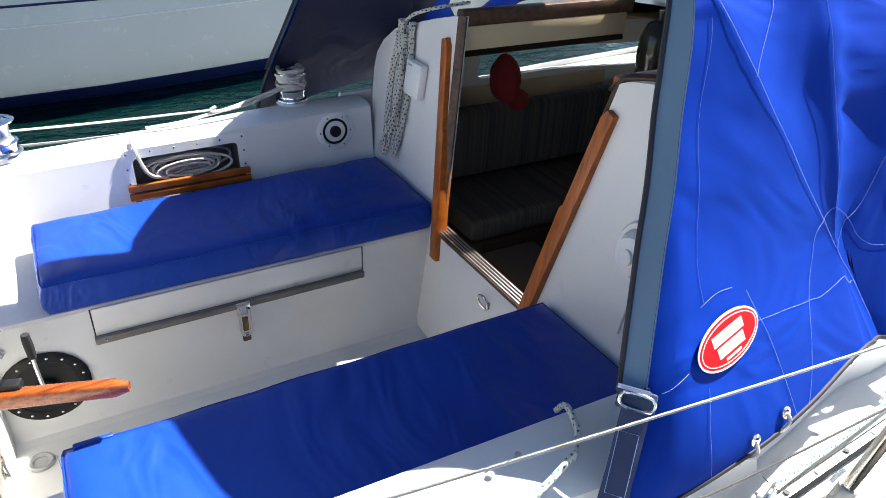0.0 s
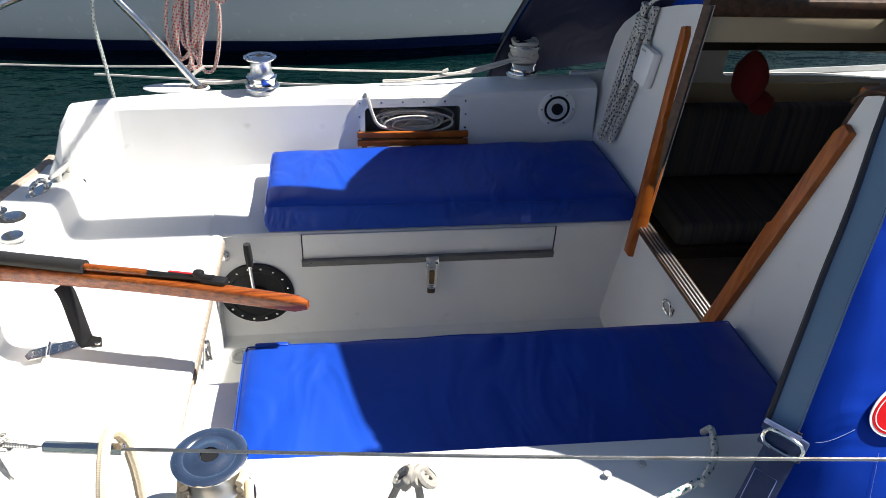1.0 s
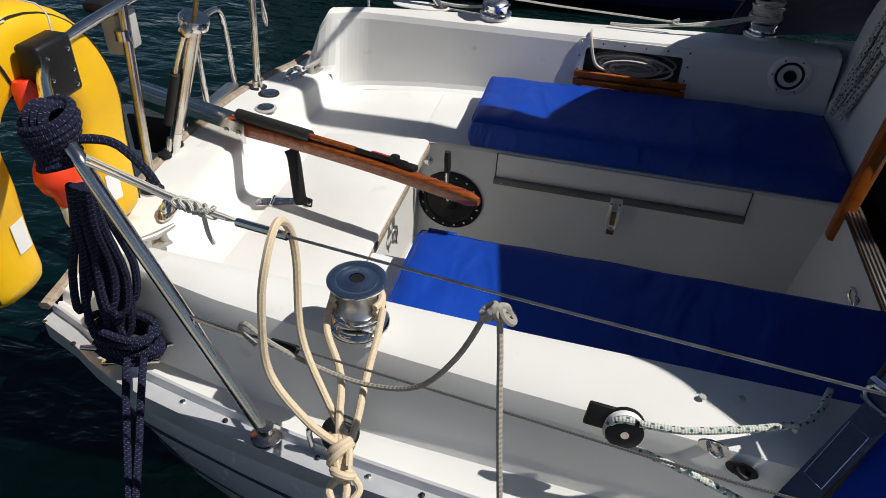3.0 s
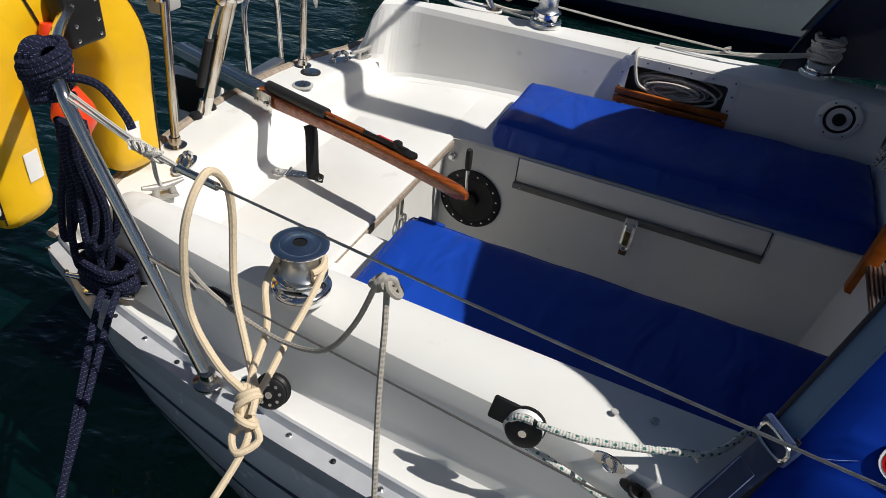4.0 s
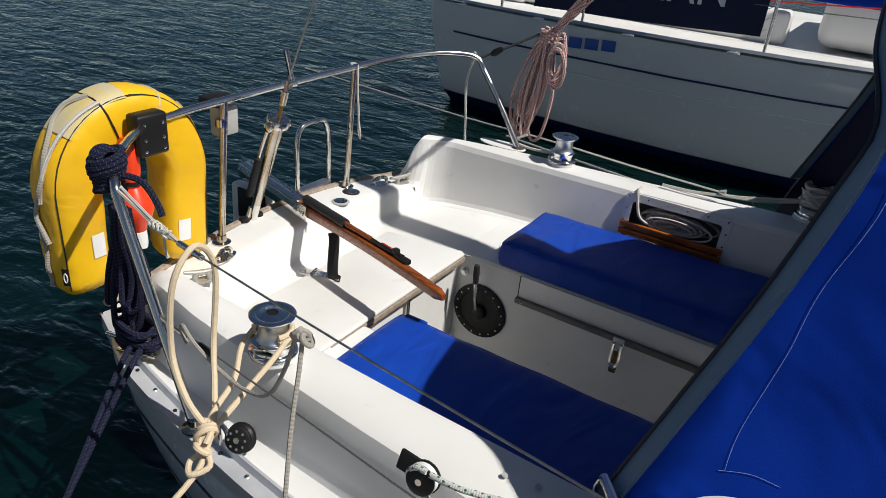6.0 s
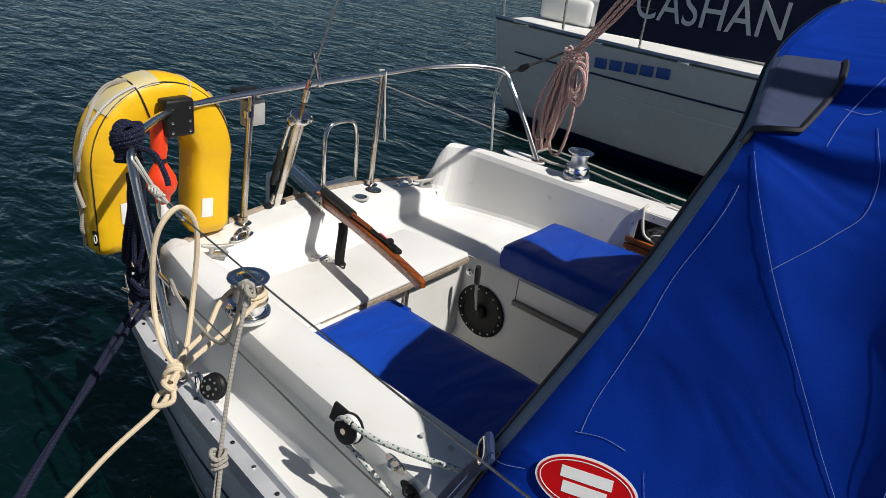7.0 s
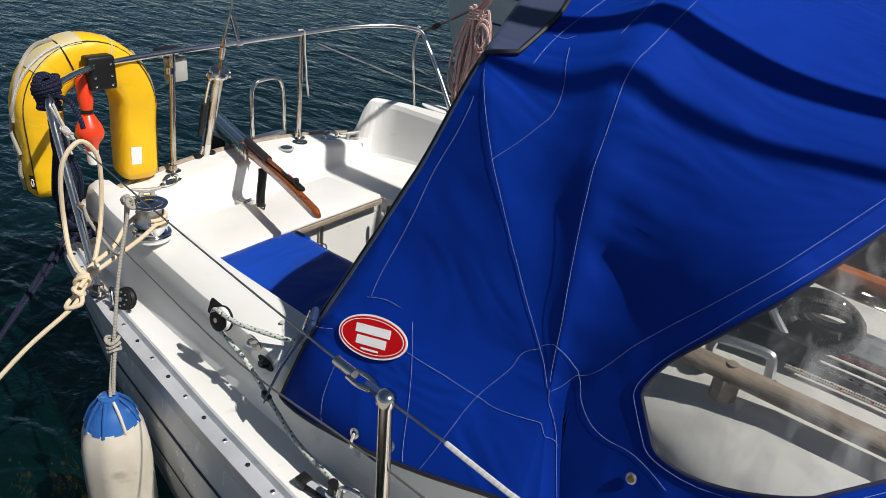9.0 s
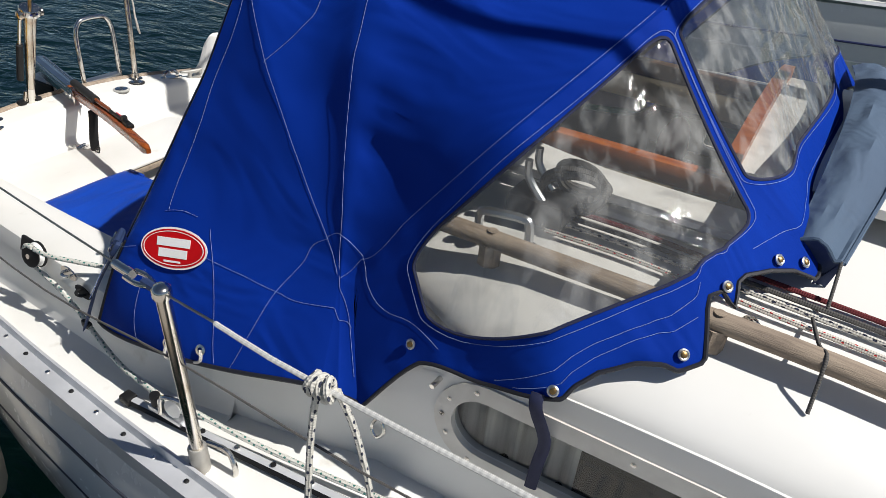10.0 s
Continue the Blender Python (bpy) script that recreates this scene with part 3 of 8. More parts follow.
def ribbon(rows, bm):
    vs = [[bm.verts.new(p) for p in row] for row in rows]
    for a, b in zip(vs, vs[1:]):
        for k in range(len(a) - 1):
            bm.faces.new((a[k], b[k], b[k + 1], a[k + 1]))


CUBBY = (0.285, 0.640, 0.045, 0.185)    # far coaming locker: x0, x1, z0, z1
COAM_TOP = 0.222


def coaming_row(x, side):
    """A section across side deck and coaming, from the deck edge inwards."""
    end = max(0.0, min(1.0, (x + (0.80 if side < 0 else 0.81)) / (0.30 if side < 0 else 0.10)))          # the coaming runs down to the stern deck at its aft end
    end = end * end * (3 - 2 * end)
    top = STERN + (COAM_TOP - STERN) * end + (0.02 * max(0, x - 0.3))
    seat = seat_z(x) if x > -0.662 else STERN
    yo, yi0, yi1 = wall_out(x), wall_in(x, False), wall_in(x, True)
    turn = max(0.0, min(1.0, (-0.52 - x) / 0.16)) ** 2.2
    yi1 = min(yi1, yo - 0.045) - 0.050 * turn
    yi0 = min(yi0, yi1 - 0.02) - 0.045 * turn
    r = 0.028 * end + 0.002
    z_d = sheer(x) + 0.004
    row = [(half(x) - 0.038, z_d), (yo + 0.045, z_d + 0.004), (yo + 0.026, z_d + 0.012), (yo + 0.014, z_d + 0.04 * end + 0.002)]
    row += [Vector(row[3]).lerp(Vector((yo + 0.002, top - 1.6 * r)), f) for f in (0.12, 0.9, 1.0)]
    row += [(yo - r * 0.35, top - r * 0.45), (yo - r * 1.25, top), (yi1 + r, top), (yi1 + r * 0.3, top - r * 0.3), (yi1, top - r)]
    row += [(yi0 + 0.008 + (yi1 - yi0) * 0.10, seat + 0.022 * end + 0.002), (yi0 + 0.005, seat + 0.007 * end + 0.001), (yi0 - 0.020, seat)]
    return [Vector((x, C + side * y, z)) for y, z in row]


cx = [-0.845, -0.83, -0.80, -0.77, -0.74, -0.71, -0.69, -0.668, -0.657, -0.645, -0.63, -0.615, -0.60, -0.58, -0.56, -0.54, -0.5, -0.45, -0.4, -0.3, -0.1, 0.1, CUBBY[0], CUBBY[1], 0.75, 0.9, 1.05, 1.16]
for side in (-1, 1):
    rows = [coaming_row(x, side) for x in cx]
    if side == -1:
        ribbon(rows, bm)
    else:
        ribbon([r[:12] for r in rows], bm)
        ribbon([r[12:] for r in rows], bm)
        for a, b in zip(rows, rows[1:]):
            if abs(a[0].x - CUBBY[0]) < 1e-4:
                q = []
                for r in (a, b):
                    lo, hi = r[12], r[11]
                    q.append([lo.lerp(hi, (z - lo.z) / (hi.z - lo.z)) for z in (CUBBY[2], CUBBY[3])])
                ribbon([[a[12], q[0][0]], [b[12], q[1][0]]], bm)
                ribbon([[q[0][1], a[11]], [q[1][1], b[11]]], bm)
            else:
                ribbon([[a[11], a[12]], [b[11], b[12]]], bm)
# side decks carry on beside the cabin, and the foredeck
dx = [1.16, 1.5, 2.0, 2.6, 3.2, 3.95]
for side in (-1, 1):
    ribbon([[Vector((x, C + side * (half(x) - 0.038), sheer(x) + 0.004)), Vector((x, C + side * max(0.0, min(wall_out(x) + 0.06, half(x) - 0.06)), sheer(x) + 0.010)), Vector((x, C + side * (wall_out(x) - 0.02), sheer(x) + 0.012))] for x in dx], bm)
ribbon([[Vector((x, C + f * (half(x) - 0.038), sheer(x) + 0.004 + 0.016 * (1 - abs(f)))) for f in (-1, -0.5, 0, 0.5, 1)] for x in (3.95, 4.5, 5.0, 5.5, 5.85)], bm)
WELL = (-0.205, 1.15, -0.385, 0.265)
# bridge between the coamings abaft the well, with the riser to the stern deck


def inner_y(x, side):
    return C + side * (wall_in(x, False) - 0.02)


prof = [(-0.855, -0.045, 1), (-0.835, 0.0, 1), (-0.72, 0.0, 1), (-0.692, -0.003, 1), (-0.677, -0.011, 1), (-0.669, -0.026, 1), (-0.655, 0.028, 0), (-0.646, 0.010, 0), (-0.63, 0.002, 0), (-0.60, 0.0, 0), (-0.40, 0.0, 0), (-0.22, 0.0, 0), (-0.207, -0.004, 0), (-0.205, -0.02, 0)]
yl = [-1.0, -0.9, -0.8, -0.65, -0.5, -0.35, -0.2, 0.0, 0.2, 0.35, 0.5, 0.65, 0.8, 0.9, 1.0]
rows = []
for x, z, on_deck in prof:
    w = min(half(x) - 0.04, wall_in(x, False) - 0.02)
    rows.append([Vector((x, C + w * f, z + (stern_z(C + w * f) if on_deck else seat_z(x)))) for f in yl])
ribbon(rows, bm)
# seats
for side, edge in ((-1, WELL[2]), (1, WELL[3])):
    ribbon([[Vector((x, inner_y(x, side), SEAT)), Vector((x, edge + side * 0.014, SEAT)), Vector((x, edge + side * 0.004, SEAT - 0.004)), Vector((x, edge, SEAT - 0.014))] for x in (-0.21, 0.2, 0.7, 1.17)], bm)
    ribbon([[Vector((x, edge, SEAT - 0.014)), Vector((x, edge, -0.2)), Vector((x, edge - side * 0.004, SOLE + 0.03)), Vector((x, edge - side * 0.02, SOLE + 0.006)), Vector((x, edge - side * 0.045, SOLE))] for x in (-0.205, 0.2, 0.7, 1.16)], bm)
ribbon([[Vector((-0.205, y, SEAT - 0.02)), Vector((-0.205, y, SOLE))] for y in (WELL[2], -0.1, WELL[3])], bm)
ribbon([[Vector((x, y, SOLE)) for y in (WELL[2] + 0.04, -0.06, WELL[3] - 0.04)] for x in (-0.205, 0.5, 1.16)], bm)
# far side fill between well side and bridge
stern_bend(bm)
moulding = to_object("cockpit_moulding", bm, DECK)
tagged(moulding, "white fibreglass cockpit moulding with seats, coamings and side decks", "cockpit", kind="structure")
WORLD[moulding.name] = Matrix()

# ---- cabin: bulkhead, sides, roof, interior ----


def bulk_x(z):
    return 1.15 + 0.13 * (z + 0.05)


def bulk_panel(outline, bm):
    """A piece of the raked bulkhead, 30 mm thick, from (y, z) pairs."""
    f = [bm.verts.new((bulk_x(z), y, z)) for y, z in outline]
    k = [bm.verts.new((bulk_x(z) + 0.03, y, z)) for y, z in outline]
    bm.faces.new(f)
    bm.faces.new(k[::-1])
    for i in range(len(f)):
        j = (i + 1) % len(f)
        bm.faces.new((f[i], f[j], k[j], k[i]))


OPEN_B, OPEN_T = (-0.285, 0.215, -0.035), (-0.415, 0.292, 0.662)   # companionway: y0, y1 and z at sill and top
bm = bmesh.new()
bulk_panel([(WELL[2] - 0.02, SOLE), (WELL[3] + 0.02, SOLE), (WELL[3] + 0.02, OPEN_B[2]), (OPEN_B[1], OPEN_B[2]), (OPEN_B[0], OPEN_B[2]), (WELL[2] - 0.02, OPEN_B[2])], bm)
bulk_panel([(OPEN_B[1], OPEN_B[2]), (WELL[3] + 0.02, OPEN_B[2]), (0.80, OPEN_B[2]), (0.83, 0.24), (0.842, 0.36), (0.832, 0.42), (0.79, 0.475), (0.705, 0.535), (0.60, 0.572), (0.45, 0.622), (0.34, 0.653), (0.292, 0.662)], bm)
bulk_panel([(OPEN_B[0], OPEN_B[2]), (OPEN_T[0], OPEN_T[2]), (-0.455, 0.680), (-0.58, 0.705), (-0.68, 0.66), (-0.82, 0.50), (-0.90, 0.36), (-0.94, 0.24), (-0.92, OPEN_B[2])], bm)
bulkhead = tagged(to_object("wall_bulkhead", bm, GEL, flat=True), "white fibreglass cabin bulkhead round the companionway", "wall", kind="structure")
WORLD[bulkhead.name] = Matrix()

ROOF_E = 0.515


def side_y(x):
    return wall_out(x)


def roof_fall(x):
    return 0.035 * max(0, x - 2.1)


def side_top(x):
    return lerp_table(x, [(0.9, 0.235), (1.2, 0.25), (1.4, 0.285), (1.5, 0.375), (1.58, 0.445), (1.72, 0.474), (1.95, 0.480), (4.5, 0.480)]) - roof_fall(x)


def roof_half(x):
    return side_y(x) + 0.002 - 0.42 * max(0, 1.72 - x)


def roof_z(x, s):
    """Height of the cambered roof with its rounded shoulder; s from -1 to 1 across it."""
    s = min(1.0, abs(s))
    return 0.472 + 0.060 * math.sqrt(1 - s ** 10) + 0.138 * (1 - s * s) ** 0.9 - roof_fall(x)


def roof_point(x, s):
    """Across the roof, s from -1 (near edge) to 1."""
    return Vector((x, C + s * roof_half(x), roof_z(x, s)))


XC = [1.265, 1.4, 1.5, 1.6, 1.7, 1.85, 2.0, 2.2, 2.4, 2.8, 3.2, 3.6, 4.0]
bm = bmesh.new()
S = [0.3, 0.45, 0.6, 0.7, 0.8, 0.88, 0.93, 0.96, 0.98, 0.99, 0.996, 0.999, 1]
S = [-f for f in S[::-1]] + S
ribbon([[roof_point(x, f) for f in S] for x in XC if x > 1.95], bm)
for half_s in (S[:12], S[-12:]):
    ribbon([[roof_point(x, f) for f in half_s] for x in XC if x < 2.05], bm)
roof = tagged(to_object("roof_coachroof", bm, GEL), "white cambered fibreglass coachroof", "coachroof", kind="structure")
WORLD[roof.name] = Matrix()

PORT = (1.658, 2.82, 0.266, 0.398)
for side, hole, r in ((-1, PORT, 0.066), (1, (1.70, 2.66, 0.246, 0.350), 0.02)):
    def on_side(x, z, side=side):
        squeeze = 0.02 + (z - 0.02) * (side_top(x) - 0.02) / (ROOF_E - 0.02)
        crop = z - roof_fall(x) if z < 0.46 else 0.46 + (z - 0.46) * (side_top(x) - 0.46) / (ROOF_E - 0.465)
        f = max(0.0, min(1.0, (x - 1.45) / 0.15))
        return (x, C + side * (side_y(x) + 0.010 - 0.03 * max(0, z - 0.35)), squeeze + (crop - squeeze) * f)
    n_c, n_e = 6, 6
    bm = holed(loop_rect(1.10, 4.0, 0.02, ROOF_E - 0.005, 0.01, n_c, 56), loop_rect(*hole, r, n_c, 56), on_side, (0, -side * 0.025, 0), 7)
    w = tagged(to_object("wall_starboard" if side < 0 else "wall_port", bm, GEL), "white fibreglass cabin side with a long window", "wall", kind="structure")
    WORLD[w.name] = Matrix()
    # window: aluminium frame with screws, dark acrylic pane
    x0, x1, z0, z1 = hole
    win = thing("window_1" if side < 0 else "window_2", "long cabin window in a riveted aluminium frame", "window", (x0, on_side(x0, z0)[1], z0))
    win["kind"] = "structure"
    e = 0.034
    def proud(x, z, side=side):
        p = on_side(x, z)
        return (p[0], p[1] + side * 0.005, p[2])
    part("window_frame", holed(loop_rect(x0 - e, x1 + e, z0 - e, z1 + e, r + e, n_c, 36), loop_rect(x0 + 0.002, x1 - 0.002, z0 + 0.002, z1 - 0.002, r - 0.002 if r > 0.02 else 0.012, n_c, 36), proud, (0, -side * 0.012, 0)), FRAMEP, win)
    lp = loop_rect(x0 - e * 0.5, x1 + e * 0.5, z0 - e * 0.5, z1 + e * 0.5, r + e * 0.5, n_c, 8)
    for p in lp[::3]:
        q = proud(*p)
        part("screw", lathe([(0.005, 0), (0.005, 0.002), (0.002, 0.0035)], 8, frame_to(q, (0, side, 0))), STEEL, win)
    bmp = bmesh.new()
    bmp.faces.new([bmp.verts.new(Vector(on_side(*p)) + Vector((0, -side * 0.012, 0))) for p in loop_rect(x0 - 0.004, x1 + 0.004, z0 - 0.004, z1 + 0.004, r, n_c, 2)])
    pane = part("pane", bmp, ACRYL, win)
    pane.visible_shadow = False
    if side < 0:
        def drape(u, v):
            x = 1.62 + 0.27 * u
            return (x, C - side_y(x) + 0.046 + 0.015 * math.sin(u * 30) + 0.006 * math.sin(u * 13 + 1), 0.22 + 0.25 * v)
        single("curtain", sheet(drape, 70, 6, 0.002), CURTAIN, "gathered grey and white curtain behind the cabin window", "curtain")

# cabin end and floor, berths
bm = bmesh.new()
block((3.3, C, 0.0), (0.04, 1.86, 1.2), 0, bm=bm)
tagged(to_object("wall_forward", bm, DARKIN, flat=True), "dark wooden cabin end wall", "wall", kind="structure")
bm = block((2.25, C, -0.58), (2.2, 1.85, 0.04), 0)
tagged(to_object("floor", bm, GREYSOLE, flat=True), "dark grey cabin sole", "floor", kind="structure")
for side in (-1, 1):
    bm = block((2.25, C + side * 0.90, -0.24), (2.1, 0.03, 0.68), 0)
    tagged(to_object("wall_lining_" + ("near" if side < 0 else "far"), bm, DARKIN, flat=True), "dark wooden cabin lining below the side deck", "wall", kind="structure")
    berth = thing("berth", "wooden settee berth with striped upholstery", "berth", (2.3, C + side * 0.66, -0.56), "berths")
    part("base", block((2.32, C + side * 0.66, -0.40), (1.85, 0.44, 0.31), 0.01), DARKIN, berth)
    part("seat_cushion", block((2.32, C + side * 0.66, -0.19), (1.82, 0.43, 0.10), 0.025, seg=3), STRIPES, berth, "striped berth cushion")
    part("back_cushion", block((2.32, C + side * 0.80, 0.03), (1.82, 0.08, 0.30), 0.03, seg=3), STRIPES, berth, "striped back cushion")
bm = bmesh.new()
ribbon([[roof_point(x, s) - Vector((0, 0, 0.05)) for s in S[1:-1]] for x in XC if 1.95 < x < 3.5], bm)
for half_s in (S[1:12], S[-12:-1]):
    ribbon([[roof_point(x, s) - Vector((0, 0, 0.05)) for s in half_s] for x in XC if x < 2.05], bm)
tagged(to_object("ceiling", bm, CREAM), "cream cabin headlining", "ceiling", kind="structure")
bm = block((2.25, 0.868, 0.15), (1.5, 0.012, 0.14), 0.002)
block((2.25, -0.968, 0.12), (1.5, 0.012, 0.16), 0.002, bm=bm)
tagged(to_object("trim_cabin_side", bm, CREAM, flat=True), "cream panels along the cabin sides under the windows", "panelling", kind="structure")
tagged(to_object("trim_pelmet", block((2.25, 0.862, 0.388), (1.5, 0.014, 0.070), 0.002), DARKIN, flat=True), "dark wooden pelmet over the cabin window", "pelmet", kind="structure")
chart = thing("chart_table", "wooden table with an orange-brown top inside the cabin", "table", (1.75, -0.25, -0.56))
part("tabletop", block((1.85, -0.20, -0.10), (0.42, 0.36, 0.025), 0.008), TEAK, chart)
part("leg", block((1.85, -0.20, -0.34), (0.30, 0.03, 0.44), 0.004), DARKIN, chart)
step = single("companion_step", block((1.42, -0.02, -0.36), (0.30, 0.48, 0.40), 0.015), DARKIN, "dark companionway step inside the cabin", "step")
# red and white soft toy shape hung inside, kept plain
bm = bmesh.new()
bmesh.ops.create_icosphere(bm, subdivisions=3, radius=0.075, matrix=Matrix.Translation((1.64, 0.60, 0.34)) @ Matrix.Diagonal((0.7, 1, 1.25, 1)))
bmesh.ops.create_icosphere(bm, subdivisions=2, radius=0.045, matrix=Matrix.Translation((1.70, 0.585, 0.25)))
for v in bm.verts:
    v.co += 0.012 * noise.noise_vector(v.co * 14)
sweep([(1.64, 0.60, 0.42), (1.64, 0.61, 0.55)], 0.002, 5, bm=bm, smooth=False)
single("soft_toy", bm, REDCLOTH, "red plush soft toy hanging inside the cabin", "toy")
single("oil_lamp", lathe([(0.03, 0.43), (0.055, 0.44), (0.060, 0.50), (0.058, 0.57), (0.040, 0.615), (0.015, 0.63), (0.012, 0.66)], 24, Matrix.Translation((1.95, 0.16, 0))), surface("smoked_glass", (0.03, 0.03, 0.025), 0.12), "dark glass cabin lamp hung under the hatch", "lamp")

# companionway woodwork
for side, b, t, lab in ((1, (1.142, 0.198, -0.125), (1.236, 0.338, 0.585), "port"), (-1, (1.142, -0.292, -0.10), (1.238, -0.432, 0.600), "starboard")):
    b, t = Vector(b), Vector(t)
    ax = (t - b).normalized()
    ln = (t - b).length
    m = frame_to(b, ax, (1, 0, 0))
    # a post with a notch near its upper third
    w0, w1, d = -0.020, 0.020, 0.022
    s = side
    out = [(s * w0, 0.0), (s * w1, 0.006), (s * w1, ln * 0.80), (s * w1, ln), (s * (w0 + 0.012), ln + 0.004), (s * w0, ln - 0.02), (s * w0, ln * 0.62), (s * (w0 - 0.008), ln * 0.60)]
    bm = prism([(p, q) for p, q in (out if s > 0 else out[::-1])], -d, d, bevel=0.006)
    bm.transform(m @ Matrix(((0, 0, 1, 0), (1, 0, 0, 0), (0, 1, 0, 0), (0, 0, 0, 1))))
    single("washboard_post", bm, TEAK, "varnished teak post beside the companionway", "post", "companionway posts")
bm = bmesh.new()
for y0, z0, y1, z1 in ((OPEN_B[1] + 0.004, OPEN_B[2], OPEN_T[1] + 0.004, OPEN_T[2]), (OPEN_B[0] - 0.004, OPEN_B[2], OPEN_T[0] - 0.004, OPEN_T[2])):
    sweep([(bulk_x(z0) + 0.012, y0, z0), (bulk_x(z1) + 0.012, y1, z1)], 0.018, 4, bm=bm, smooth=False)
doorway = thing("door_frame", "dark wooden companionway frame with a metal-edged sill", "door frame", (1.16, -0.02, OPEN_B[2]))
doorway["kind"] = "structure"
part("jamb", bm, TRIMWOOD, doorway, flat=True)
sill = part("sill", block((1.172, -0.02, OPEN_B[2] + 0.006), (0.055, 0.53, 0.014), 0.003), TRIMWOOD, doorway)
for k in range(4):
    part("metal_strip", block((1.153 + 0.012 * k, -0.02, OPEN_B[2] + 0.015), (0.005, 0.52, 0.004), 0.001), ALU, sill)
for s, y in ((1, 0.312), (-1, -0.412)):
    part("carline", block((1.60, y, 0.590), (0.66, 0.02, 0.075), 0.003), CREAM, doorway, "cream carline under the hatch runner")
    part("hatch_runner", block((1.60, y, 0.653), (0.70, 0.040, 0.050), 0.008), TRIMWOOD if s > 0 else TEAK, doorway, "wooden hatch runner")
part("capping", sweep([(bulk_x(z) + 0.012, y, z + 0.006) for y, z in ((-0.40, 0.640), (-0.425, 0.668), (-0.455, 0.684), (-0.58, 0.709), (-0.66, 0.680))], 0.020, 6, 3, flatten=0.45, up=(0, 0, 1)), TRIMWOOD, doorway, "worn wooden capping")
hatch = thing("sliding_hatch", "white sliding companionway hatch with a teak edge, partly open", "hatch", (2.2, C, 0.70))


def lid(u, v):
    return (1.95 + 0.62 * u, C + 0.39 * (2 * v - 1), 0.690 + 0.03 * (1 - (2 * v - 1) ** 2))


part("lid", sheet(lid, 6, 12, -0.02), GEL, hatch)
part("edge_beam", sheet(lambda u, v: (1.92 + 0.03 * u, C + 0.385 * (2 * v - 1), 0.692 + 0.03 * (1 - (2 * v - 1) ** 2)), 2, 12, -0.05), TEAK, hatch, "varnished teak edge beam")

# ---- sprayhood ----
AFT = [(0.770, -1.085, 0.180), (0.814, -1.047, 0.34), (0.879, -0.969, 0.53), (0.952, -0.878, 0.75), (1.004, -0.786, 0.973), (0.955, -0.57, 1.085), (0.94, -0.30, 1.135), (0.935, C, 1.15)]
HOOP = [(1.40, -1.062, 0.302), (1.362, -0.957, 0.485), (1.25, -0.915, 0.64), (1.115, -0.865, 0.825), (1.015, -0.788, 0.98), (0.97, -0.57, 1.09), (0.955, -0.30, 1.14), (0.95, C, 1.155)]
RIDGE = [(1.44, -1.056, 0.298), (1.368, -0.957, 0.485), (1.345, -0.912, 0.68), (1.316, -0.846, 0.89), (1.293, -0.752, 1.052), (1.285, -0.57, 1.16), (1.28, -0.30, 1.205), (1.28, C, 1.215)]
FRONT = [(1.478, -1.046, 0.292), (1.392, -0.940, 0.508), (1.505, -0.918, 0.660), (1.650, -0.892, 0.845), (1.778, -0.690, 1.015), (1.80, -0.48, 1.068), (1.81, -0.27, 1.098), (1.812, C, 1.108)]
BASE = [(1.490, -1.054, 0.292), (1.588, -1.018, 0.428), (1.72, -1.028, 0.458), (1.852, -1.037, 0.504), (2.026, -0.905, 0.577), (2.138, -0.66, 0.650), (2.092, -0.43, 0.702), (2.105, C, 0.735)]
ROWS = [[Vector(p) for p in row] + [Vector((p[0], 2 * C - p[1], p[2])) for p in row[-2::-1]] for row in (AFT, HOOP, RIDGE, FRONT, BASE)]
NK = len(ROWS[0]) - 1


def across(row, v):
    f = min(max(v, 0), 1) * NK
    i = min(int(f), NK - 1)
    t = f - i
    a, b, c, d = (row[min(max(i + o, 0), NK)] for o in (-1, 0, 1, 2))
    q = 0.5 * ((2 * b) + (c - a) * t + (2 * a - 5 * b + 4 * c - d) * t * t + (3 * b - a - 3 * c + d) * t ** 3)
    return q.lerp(b.lerp(c, t), 0.35)


# how far the hem is cut away between its fasteners, with a slot for the grab rail
HEM = [(3.02, 0.0), (3.12, 0.036), (3.30, 0.064), (3.55, 0.062), (3.72, 0.034), (3.81, 0.0), (3.99, 0.0), (4.02, 0.03), (4.05, 0.12), (4.10, 0.165), (4.20, 0.155), (4.25, 0.10), (4.29, 0.085), (4.31, 0.15), (4.40, 0.155), (4.60, 0.12), (4.80, 0.07), (4.97, 0.0), (5.05, 0.0), (5.3, 0.05), (5.7, 0.03), (6.0, 0.0)]


